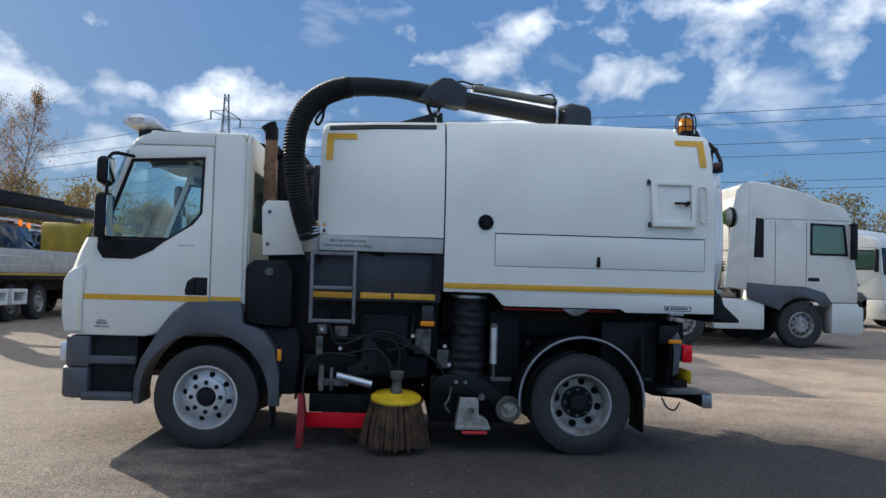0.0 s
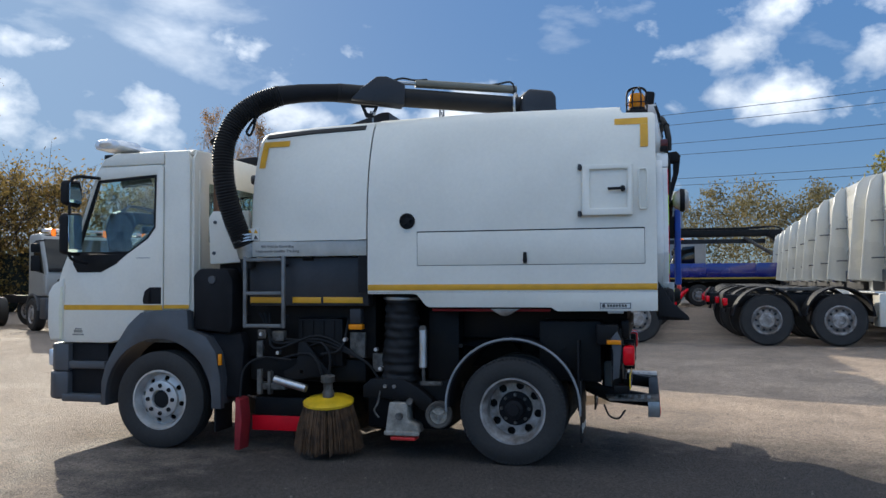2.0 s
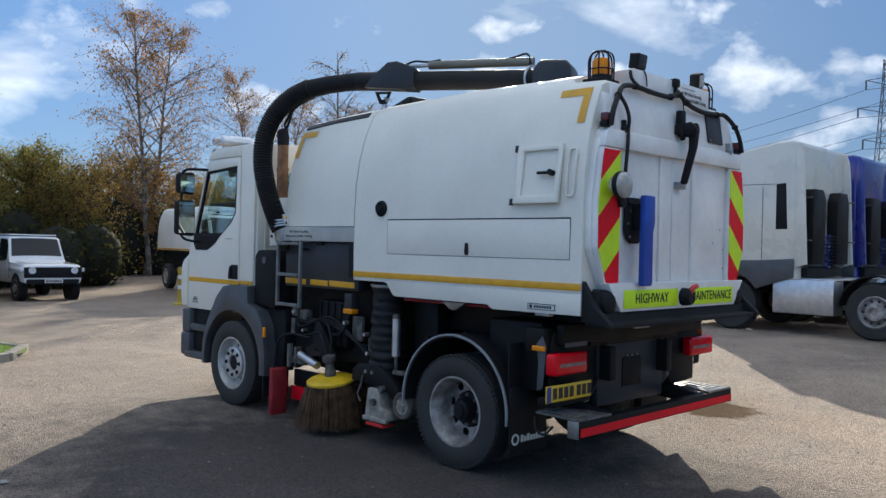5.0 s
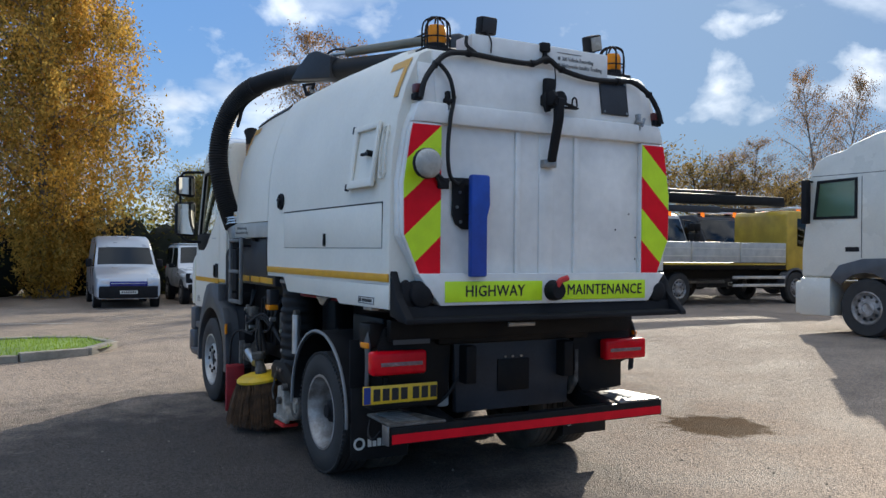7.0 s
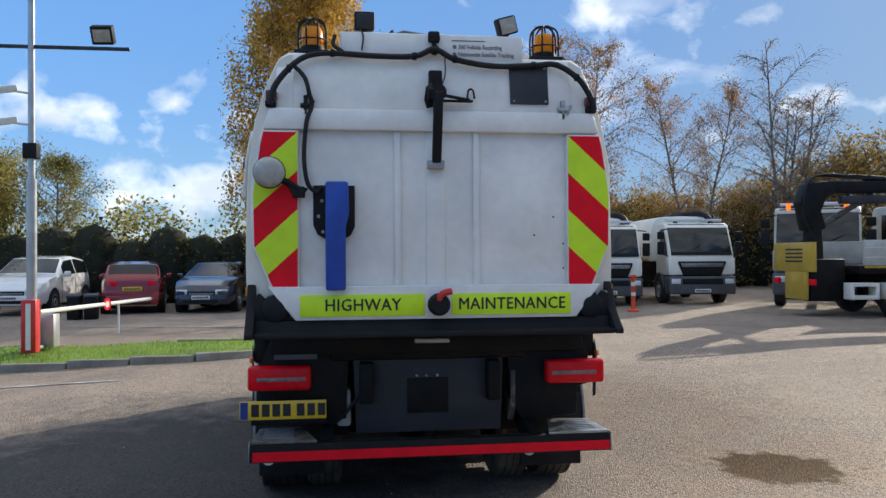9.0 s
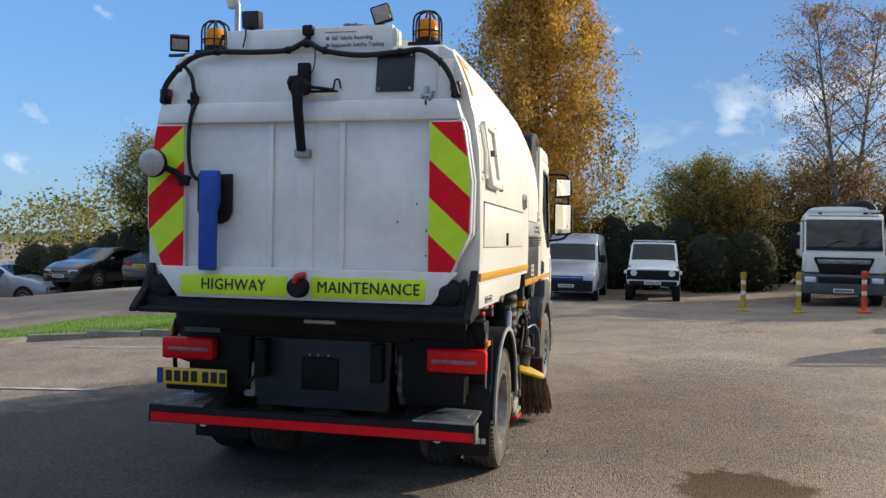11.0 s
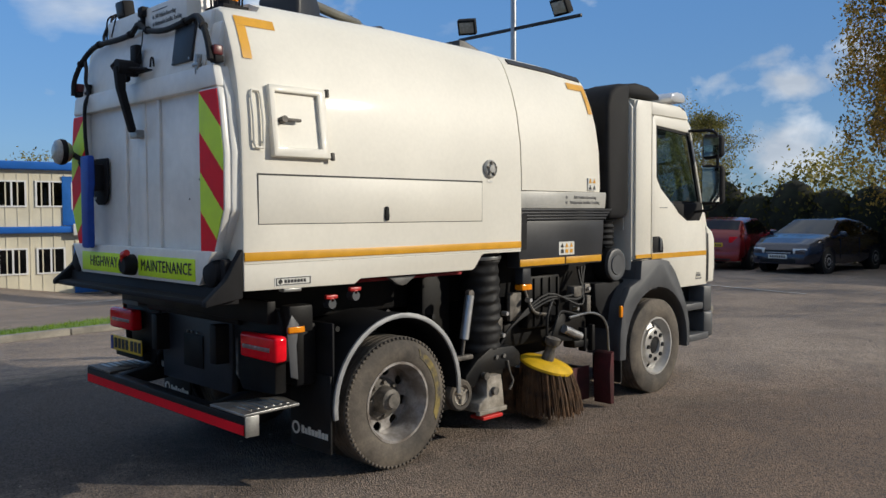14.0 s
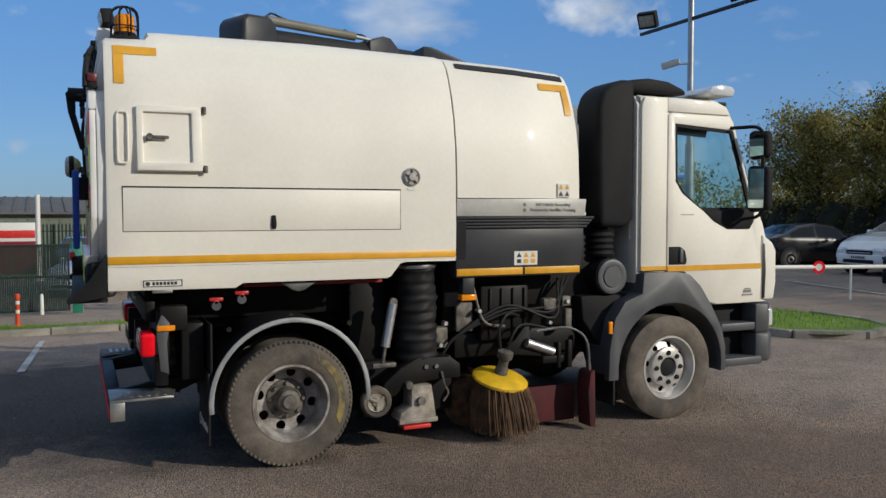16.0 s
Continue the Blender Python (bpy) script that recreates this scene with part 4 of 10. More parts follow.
part("cross_beam", bm, M_DOORW, door)
bm = B()
prism(bm, [(2.93, 2.48), (3.01, 2.48), (2.985, 2.66), (2.955, 2.815), (2.90, 2.825)], "y", -0.83, 0.83, 0.01)
prism(bm, [(2.93, 2.48), (3.0, 2.48), (2.975, 2.62), (2.95, 2.735), (2.90, 2.735)], "y", -0.925, 0.925, 0.01)
part("upper_panel", bm, M_DOORW, door)
bm = B()
box(bm, 2.76, 2.962, -0.555, 0.545, 2.79, 2.955, 0.012)
top_box = part("top_box", bm, M_DOORW, door)
for txt, zz, yy, w in (("360 Vehicle Recording", 2.88, 0.282, 0.265), ("Nationwide Satellite Tracking", 2.836, 0.317, 0.342)):
    words("print", txt, 0.038, M_GREYINK, top_box, Matrix.Translation((2.9635, yy, zz)) @ FACE_REAR, width=w)
    bm = B()
    prism(bm, circle(0.125, zz, 0.012, 10), "x", 2.961, 2.9645)
    part("print_dot", bm, M_GREYINK, top_box)
bm = B()
box(bm, 2.961, 2.9645, 0.11, 0.31, 2.915, 2.92)
part("print_rule", bm, M_GREYINK, top_box)
for yy, w in ((-0.225, 0.02), (0.245, 0.02)):
    bm = B()
    box(bm, 2.985, 3.008, yy - w, yy + w, 1.45, 2.36, 0.006)
    part("rib", bm, M_DOORW, door)
bm = B()
box(bm, 2.985, 3.0, -0.055, 0.06, 1.45, 2.36, 0.006)
part("centre_channel", bm, M_DOORW, door)
bm = B()
box(bm, 2.985, 3.004, -0.80, 0.80, 1.418, 1.452, 0.006)
part("lower_rail", bm, M_DOORW, door)
for s in (-1, 1):
    bm = B()
    prism(bm, [(s * 0.795, 1.44), (s * 0.955, 1.44), (s * 1.06, 1.69), (s * 1.065, 1.99), (s * 1.02, 2.29), (s * 1.0, 2.358), (s * 0.795, 2.358)], "x", 2.985, 3.03, 0.012)
    part("stile", bm, M_DOORW, door)
    # chevron board: red and lime stripes sloping down and outwards
    clip_pts = [(0.803, 1.452), (0.943, 1.452), (1.048, 1.69), (1.053, 1.99), (1.01, 2.28), (0.995, 2.345), (0.803, 2.345)]
    for k in range(7):
        z_in = 2.567 - k * 0.222
        bm = B()
        f = bm.faces.new([bm.verts.new((3.034, s * y, z)) for y, z in clip_pts])
        nrm = Vector((0, 0.91 * s, 1)).normalized()
        geom = list(bm.verts) + list(bm.edges) + list(bm.faces)
        bmesh.ops.bisect_plane(bm, geom=geom, plane_co=(3.034, s * 0.803, z_in), plane_no=nrm, clear_outer=True)
        geom = list(bm.verts) + list(bm.edges) + list(bm.faces)
        if bm.faces:
            bmesh.ops.bisect_plane(bm, geom=geom, plane_co=(3.034, s * 0.803, z_in - 0.222), plane_no=nrm, clear_inner=True)
        if not bm.faces:
            bm.free()
            continue
        r = bmesh.ops.extrude_face_region(bm, geom=list(bm.faces))
        bmesh.ops.translate(bm, verts=[v for v in r["geom"] if isinstance(v, bmesh.types.BMVert)], vec=(-0.006, 0, 0))
        part("chevron", bm, M_LIME if k % 2 else M_REDTAPE, door)
# lettered lime strips
bm = B()
prism(bm, [(-0.815, 1.262), (0.835, 1.262), (0.985, 1.455), (-0.97, 1.455)], "x", 2.99, 3.069, 0.005)
sill = part("door_sill", bm, M_DOORW, door)
for txt, ya, yb, yt in (("HIGHWAY", -0.79, -0.075, -0.432), ("MAINTENANCE", 0.085, 0.80, 0.445)):
    bm = B()
    box(bm, 3.069, 3.074, ya, yb, 1.282, 1.408, 0.001)
    strip = part("lettered_strip", bm, M_LIME, door, "lime strip lettered " + txt)
    words("lettering", txt, 0.098, M_INK, strip, Matrix.Translation((3.0758, yt, 1.345)) @ FACE_REAR, width=0.436 if txt == "HIGHWAY" else 0.64, bold=0.0016)
# corner buffers, side fins and black tray
for s in (-1, 1):
    bm = B()
    lathe(bm, [(0.0, 0.05), (0.05, 0.05), (0.075, 0.035), (0.082, 0.0), (0.08, -0.08)], (3.02, s * 0.93, 1.33), (1, 0, 0), 24)
    part("buffer", bm, M_BLACK, door)
    bm = B()
    prism(bm, [(2.945, 1.47), (2.99, 1.40), (3.04, 1.31), (3.17, 1.195), (3.17, 1.165), (2.945, 1.20)], "y", s * 1.045, s * 1.095, 0.006)
    part("tray_fin", bm, M_BLACK, door)
    bm = B()
    prism(bm, [(s * 1.05, 1.20), (s * 1.05, 1.40), (s * 1.02, 1.42), (s * 0.985, 1.38), (s * 0.90, 1.25), (s * 0.86, 1.20)], "x", 2.985, 3.03, 0.006)
    part("corner_plate", bm, M_BLACK, door)
bm = B()
prism(bm, [(2.94, 1.165), (3.15, 1.165), (3.15, 1.195), (3.06, 1.20), (3.05, 1.262), (2.94, 1.262)], "y", -1.045, 1.045, 0.006)
part("tray", bm, M_BLACK, door, "black steel discharge tray")
# hydraulic strut and hose bracket
bm = B()
box(bm, 3.0, 3.045, -0.04, 0.04, 2.60, 2.72, 0.01)
strut = part("door_strut", bm, M_BLACK, door)
bm = B()
cyl(bm, (3.02, 0.0, 2.57), (3.15, 0.0, 2.57), 0.05, None, 20)
prism(bm, [(3.0, 2.61), (3.13, 2.625), (3.17, 2.58), (3.13, 2.53), (3.0, 2.54)], "y", -0.055, -0.03, 0.006)
cyl(bm, (3.09, 0.03, 2.565), (3.05, 0.20, 2.545), 0.01, None, 10)
box(bm, 3.02, 3.06, 0.02, 0.22, 2.535, 2.545, 0.003)
prism(bm, [(-0.06, 2.62), (-0.02, 2.60), (-0.02, 2.50), (-0.055, 2.49), (-0.07, 2.54)], "x", 3.05, 3.075, 0.004)
part("pivot", bm, M_BLACK, strut)
bm = B()
prism(bm, [(3.10, 2.60), (3.165, 2.57), (3.15, 2.44), (3.075, 2.175), (3.035, 2.175), (3.10, 2.43)], "y", -0.025, 0.028, 0.008)
part("lever", bm, M_BLACK, strut)
bm = B()
box(bm, 3.0, 3.05, -0.05, 0.05, 2.14, 2.19, 0.006)
part("lever_foot", bm, M_STEEL, strut)
bm = B()
tube(bm, [(3.02, 0.19, 2.56), (3.02, 0.20, 2.61), (3.02, 0.225, 2.61), (3.02, 0.235, 2.56)], 0.006, 6, 4)
part("shackle", bm, M_BLACK, strut)
# black plate upper right
bm = B()
prism(bm, [(3.0, 2.535), (3.02, 2.535), (2.985, 2.775), (2.965, 2.775)], "y", 0.455, 0.69, 0.006)
plate = part("blank_plate", bm, M_DARKPANEL, door)
for yy in (0.475, 0.67):
    for zz in (2.552, 2.758):
        bm = B()
        xq = 3.019 - (zz - 2.535) * 0.146
        cyl(bm, (xq - 0.006, yy, zz), (xq + 0.004, yy, zz), 0.008, None, 10)
        part("bolt", bm, M_STEEL, plate)
# round work lamp at left edge with arm and cable
bm = B()
lathe(bm, [(0.0, 0.05), (0.058, 0.046), (0.08, 0.034), (0.087, 0.018), (0.084, -0.02), (0.06, -0.06), (0.03, -0.075), (0.0, -0.075)], (3.14, -0.955, 2.10), (1, 0, 0), 32)
wl_ = part("round_lamp", bm, M_LAMPGREY, door, "round pale work lamp on a black arm")
bm = B()
lathe(bm, [(0.087, -0.022), (0.091, -0.01), (0.09, 0.012), (0.085, 0.018)], (3.14, -0.955, 2.10), (1, 0, 0), 32)
part("lamp_rim", bm, M_BLACK, wl_)
bm = B()
tube(bm, [(3.07, -0.955, 2.09), (3.05, -0.85, 2.05), (3.04, -0.78, 2.0)], 0.02, 8)
box(bm, 3.03, 3.06, -0.83, -0.76, 1.965, 2.03, 0.006)
part("lamp_arm", bm, M_BLACK, wl_)
# blue sleeve on its bracket
bm = B()
prism(bm, [(-0.715, 2.04), (-0.475, 2.04), (-0.475, 1.80), (-0.50, 1.75), (-0.545, 1.725), (-0.64, 1.725), (-0.69, 1.755), (-0.715, 1.81)], "x", 3.005, 3.02, 0.004)
box(bm, 3.015, 3.10, -0.63, -0.53, 1.82, 2.0, 0.01)
sleeve_plate = part("sleeve_bracket", bm, M_BLACK, door)
for zz, yy in ((1.95, -0.665), (1.86, -0.685), (1.77, -0.66)):
    bm = B()
    cyl(bm, (3.018, yy, zz), (3.03, yy, zz), 0.01, None, 8)
    part("bolt", bm, M_STEEL, sleeve_plate)
bm = B()
prism(bm, [(-0.645, 2.055), (-0.515, 2.055), (-0.51, 1.87), (-0.53, 1.80), (-0.53, 1.435), (-0.645, 1.435), (-0.645, 1.80)], "x", 3.085, 3.135, 0.014)
part("blue_sleeve", bm, M_BLUE, door, "bright blue rubber sleeve")
# discharge valve in the middle of the sill
bm = B()
lathe(bm, [(0.0, 0.075), (0.05, 0.075), (0.06, 0.06), (0.066, 0.02), (0.066, -0.02)], (3.07, 0.008, 1.345), (1, 0, 0), 28)
valve = part("drain_valve", bm, M_BLACK, door, "black drain valve with a red lever")
bm = B()
tube(bm, [(3.13, 0.0, 1.375), (3.14, 0.02, 1.41), (3.14, 0.075, 1.425)], 0.02, 8, 3)
part("red_lever", bm, M_REDPART, valve)
bm = B()
cyl(bm, (2.985, 0.01, 1.647), (2.995, 0.01, 1.647), 0.008, None, 10)
part("drain_hole", bm, M_INK, door)
for yy, zz in ((0.72, 1.86), (0.78, 1.70), (0.78, 1.55), (0.60, 1.75)):
    bm = B()
    cyl(bm, (2.985, yy, zz), (2.9925, yy, zz), 0.006, None, 8)
    part("rivet_hole", bm, M_INK, door)
# cable conduit along the top of the door
bm = B()
con = [(3.047, -0.955, 2.5), (3.047, -0.93, 2.6), (3.03, -0.85, 2.71), (3.002, -0.75, 2.79), (3.0, -0.6, 2.813), (3.0, -0.35, 2.803), (3.0, -0.12, 2.808), (3.0, 0.0, 2.853), (3.0, 0.12, 2.797), (3.0, 0.35, 2.762), (3.0, 0.6, 2.772), (3.0, 0.74, 2.78), (3.03, 0.86, 2.7), (3.042, 0.93, 2.6), (3.047, 0.965, 2.5)]
tube(bm, con, 0.018, 8, 5)
conduit = part("cable_conduit", bm, M_RUBBER, door, "black corrugated cable conduit")
for i, c in enumerate(con[2:-2:2]):
    bm = B()
    cyl(bm, Vector(c) + Vector((0.0, -0.012, 0)), Vector(c) + Vector((0.0, 0.012, 0)), 0.024, None, 10)
    part("cable_clip", bm, M_BLACK, conduit)
for pts, rr in (
        ([(3.01, -0.83, 2.74), (3.03, -0.76, 2.66), (3.045, -0.735, 2.57), (3.03, -0.72, 2.50), (3.05, -0.75, 2.40), (3.045, -0.765, 2.2), (3.04, -0.745, 2.05), (3.04, -0.69, 2.0), (3.06, -0.66, 2.03)], 0.013),
        ([(3.035, -0.75, 2.02), (3.05, -0.80, 1.97), (3.06, -0.85, 2.03)], 0.009),
        ([(2.95, -0.44, 2.99), (2.975, -0.42, 2.92), (2.99, -0.43, 2.84)], 0.005),
        ([(3.0, 0.06, 2.82), (3.015, 0.06, 2.70), (3.04, 0.03, 2.62)], 0.004),
        ([(2.95, -0.585, 2.93), (2.97, -0.595, 2.87), (2.99, -0.54, 2.825)], 0.012)):
    bm = B()
    tube(bm, pts, rr, 7, 5)
    part("loose_cable", bm, M_RUBBER, door)
for s in (-1, 1):
    bm = B()
    box(bm, 2.975, 3.03, s * 0.955 - 0.03, s * 0.955 + 0.03, 2.49, 2.53, 0.008)
    part("marker_lamp", bm, M_BLACK, door)
    bm = B()
    box(bm, 2.98, 3.035, s * 0.95 - 0.032, s * 0.95 + 0.032, 2.53, 2.585, 0.008)
    part("marker_lens", bm, mat("dull_red_lens", (0.12, 0.02, 0.022), 0.35) if s < 0 else bpy.data.materials["dull_red_lens"], door)
    bm = B()
    yy = -0.755 if s < 0 else 0.775
    box(bm, 2.985, 3.035, yy - 0.012, yy + 0.012, 2.44, 2.56, 0.005)
    cyl(bm, (3.025, yy - 0.03, 2.50), (3.025, yy + 0.03, 2.50), 0.014, None, 10)
    cyl(bm, (3.03, yy + 0.02, 2.47), (3.03, yy + 0.045, 2.53), 0.01, None, 8)
    part("door_latch", bm, M_STEEL if s > 0 else M_BLACK, door)
# flood lamps and camera on top
for yy, tilt_a in ((-0.41, 0), (0.455, 18)):
    bm = B()
    box(bm, -0.05, 0.03, -0.06, 0.06, -0.055, 0.055, 0.012)
    bmesh.ops.transform(bm, matrix=pose(2.91, yy, 3.03, tilt_a, 8, 10 if yy > 0 else 0), verts=list(bm.verts))
    fl = part("flood_lamp", bm, M_BLACK, door)
    bm = B()
    box(bm, 0.028, 0.034, -0.05, 0.05, -0.045, 0.045, 0.004)
    bmesh.ops.transform(bm, matrix=pose(2.91, yy, 3.03, tilt_a, 8, 10 if yy > 0 else 0), verts=list(bm.verts))
    part("lamp_lens", bm, M_DARKPANEL if yy < 0 else M_LAMPGREY, fl)
    bm = B()
    box(bm, 2.885, 2.915, yy - 0.015, yy + 0.015, 2.95, 2.985, 0.004)
    part("lamp_foot", bm, M_BLACK, fl)
bm = B()
box(bm, 2.94, 2.995, -0.035, 0.035, 2.90, 2.965, 0.012)
cyl(bm, (2.985, 0, 2.85), (3.0, 0, 2.85), 0.03, None, 14)
box(bm, 2.955, 2.985, -0.012, 0.012, 2.85, 2.905)
part("rear_camera", bm, M_BLACK, door)
bm = B()
prism(bm, [(-0.22, 2.955), (0.0, 2.955), (0.0, 3.0), (-0.08, 3.015), (-0.14, 3.0)], "x", 2.5, 2.56, 0.008)
part("roof_clutter", bm, M_BLACK, hopper)
# beacons in cages
for s in (-1, 1):
    c = Vector((2.80, s * 0.72, 2.85))
    bm = B()
    box(bm, c.x - 0.085, c.x + 0.085, c.y - 0.105, c.y + 0.105, c.z - 0.03, c.z + 0.012, 0.008)
    bc = part("beacon", bm, M_BLACK, P, "amber warning beacon in a black wire cage")
    bm = B()
    lathe(bm, [(0.07, 0.0), (0.072, 0.035), (0.066, 0.045)], c, (0, 0, 1), 24)
    part("beacon_base", bm, M_BLACK, bc)
    bm = B()
    lathe(bm, [(0.064, 0.045), (0.066, 0.065), (0.063, 0.14), (0.05, 0.16), (0.0, 0.165)], c, (0, 0, 1), 24)
    part("beacon_lens", bm, M_AMBER, bc)
    for k in range(4):
        a = math.pi * k / 4 + 0.4
        d = Vector((math.cos(a), math.sin(a), 0))
        bm = B()
        tube(bm, [c + d * 0.088, c + d * 0.088 + Vector((0, 0, 0.15)), c + d * 0.06 + Vector((0, 0, 0.2)), c + Vector((0, 0, 0.215)), c - d * 0.06 + Vector((0, 0, 0.2)), c - d * 0.088 + Vector((0, 0, 0.15)), c - d * 0.088], 0.006, 6, 3)
        part("cage_wire", bm, M_BLACK, bc)
    bm = B()
    tube(bm, [c + Vector((0.089 * math.cos(a), 0.089 * math.sin(a), 0.08)) for a in (2 * math.pi * k / 20 for k in range(21))], 0.005, 6)
    part("cage_ring", bm, M_BLACK, bc)

# ---- chassis, axles, wheels
bm = B()
for s in (-1, 1):
    box(bm, -2.35, 2.75, s * 0.36, s * 0.44, 0.72, 0.97, 0.01)
chassis = part("chassis", bm, M_CHASSIS, P, "black ladder chassis")
for xx in (-1.9, -0.6, 0.3, 1.1, 2.3):
    bm = B()
    box(bm, xx - 0.05, xx + 0.05, -0.36, 0.36, 0.76, 0.92, 0.008)
    part("cross_member", bm, M_CHASSIS, chassis)
bm = B()
box(bm, -0.95, 0.57, -0.82, 0.82, 0.80, 1.695, 0.03)
part("engine_block", bm, M_CHASSIS, P)
# dark block added under the cab so lit ground doesn't show through
bm = B()
prism(bm, [(-1.05, 0.50), (-0.9, 0.38), (-0.1, 0.36), (0.25, 0.46), (0.75, 0.52), (0.75, 0.78), (-1.05, 0.78)], "y", -0.34, 0.34, 0.04)
part("belly_fill", bm, M_CHASSIS, P)
bm = B()
box(bm, 0.6, 2.7, -0.62, 0.62, 0.98, 1.375, 0.02)
part("hopper_subframe", bm, M_CHASSIS, P)
for s in (-1, 1):
    bm = B()
    box(bm, 1.12, 2.1, s * 0.96, s * 1.0, 1.226, 1.246, 0.004)
    part("red_rail", bm, M_REDLIP, P)
    bm = B()
    prism(bm, [(1.62, 1.25), (1.86, 1.25), (1.78, 1.20), (1.74, 1.19), (1.70, 1.20)], "y", s * 1.03, s * 1.06, 0.003)
    part("lifting_eye", bm, M_STEEL, P)
for xx, z in ((-1.385, 0.43), (1.80, 0.43)):
    bm = B()
    cyl(bm, (xx, -0.8, z), (xx, 0.8, z), 0.07, None, 16)
    lathe(bm, [(0.0, -0.16), (0.12, -0.12), (0.2, 0.0), (0.12, 0.12), (0.0, 0.16)], (xx, 0, z), (0, 1, 0), 20) if xx > 0 else None
    part("axle", bm, M_CHASSIS, chassis)
for s in (-1, 1):
    wheel(P, -1.385, s * 0.968, 0.432, s, True)
    wheel(P, 1.80, s * 0.968, 0.432, s, False, lugs=76)
    bm = B()
    lathe(bm, tyre_profile(0.43, 0.245, 0.262), (1.80, s * 0.66, 0.432), (0, s, 0), 40)
    part("inner_tyre", bm, M_TYRE, P)

bm = B()
prism(bm, circle(1.80, 0.432, 0.372, 18, 118, 208) + circle(1.80, 0.432, 0.325, 18, 125, 200)[::-1], "y", 1.0895, 1.0925)
part("chalk_mark", bm, M_CHALK, P, "yellow chalk smear on the tyre wall")

# ---- front fenders, steps and bumper
for s in (-1, 1):
    arc = circle(-1.40, 0.44, 0.535, 22, -5, 188)
    outer = [(-0.865, 0.37), (-0.775, 0.37), (-0.785, 0.62), (-0.83, 0.86), (-0.93, 1.0), (-1.10, 1.06), (-1.115, 1.228), (-1.45, 1.228), (-1.58, 1.205), (-1.70, 1.10), (-1.82, 0.93), (-1.93, 0.74), (-1.975, 0.58), (-1.98, 0.37), (-1.93, 0.37)]
    bm = B()
    prism(bm, outer + arc[::-1], "y", s * 1.02, s * 1.085, 0.012)
    prism(bm, [(-0.80, 0.40), (-0.785, 0.62), (-0.83, 0.86), (-0.93, 1.0), (-1.10, 1.06), (-1.11, 1.22), (-1.45, 1.222), (-1.58, 1.2), (-1.70, 1.09), (-1.82, 0.92), (-1.93, 0.73), (-1.972, 0.58), (-1.975, 0.40), (-1.935, 0.40)] + circle(-1.40, 0.44, 0.545, 22, -5, 188)[::-1], "y", s * 0.72, s * 1.019)
    fender = part("front_fender", bm, M_FENDER, P, "grey plastic wheel-arch fender")
    bm = B()
    box(bm, -0.80, -0.765, s * 1.075, s * 1.098, 0.75, 0.85, 0.006)
    part("side_marker", bm, M_AMBER, fender)
    bm = B()
    box(bm, -0.86, -0.84, s * 0.75, s * 1.05, 0.16, 0.46, 0.004)
    part("mud_flap", bm, M_RUBBER, fender)
    # steps ahead of the wheel
    for zz, dd in ((0.42, 1.06), (0.72, 1.02)):
        bm = B()
        box(bm, -2.42, -1.99, s * 0.72, s * dd, zz - 0.035, zz + 0.035, 0.012)
        part("cab_step", bm, M_FENDER, P)
    bm = B()
    box(bm, -2.42, -1.99, s * 0.70, s * (0.97 if s < 0 else 0.86), 0.45, 0.92, 0.01)
    part("step_well", bm, M_BLACK, P)
bm = B()
prism(bm, [(-2.37, -1.035), (-2.50, -1.06), (-2.60, -0.99), (-2.655, -0.8), (-2.655, 0.8), (-2.60, 0.99), (-2.50, 1.06), (-2.37, 1.035)], "z", 0.40, 0.66, 0.03)
prism(bm, [(-2.37, -1.03), (-2.50, -1.045), (-2.58, -0.98), (-2.63, -0.8), (-2.63, 0.8), (-2.58, 0.98), (-2.50, 1.045), (-2.37, 1.03)], "z", 0.662, 0.915, 0.015)
bumper = part("front_bumper", bm, M_FENDER, P)
for s in (-1, 1):
    bm = B()
    box(bm, -2.638, -2.56, s * 0.70, s * 0.97, 0.70, 0.86, 0.02)
    part("headlamp", bm, M_CLEAR, bumper)

# ---- cab
WIN = [(-1.475, 2.465), (-2.095, 2.43), (-2.335, 1.76), (-2.345, 1.66), (-2.31, 1.60), (-2.06, 1.60), (-1.90, 1.66), (-1.56, 1.88), (-1.485, 1.98)]
CABSIDE = [(-1.13, 1.232), (-1.13, 2.60), (-1.16, 2.675), (-1.9, 2.672), (-2.03, 2.63), (-2.12, 2.50), (-2.36, 1.80), (-2.44, 1.55), (-2.465, 1.2), (-2.46, 0.925), (-1.935, 0.925), (-1.82, 0.95), (-1.70, 1.12), (-1.58, 1.215)]
bm = B()
box(bm, -2.44, -1.14, -0.95, 0.95, 0.93, 1.28, 0.01)
cab = part("cab_floor", bm, M_SEAT, P, "dark cab floor")
cab.name = "cab"
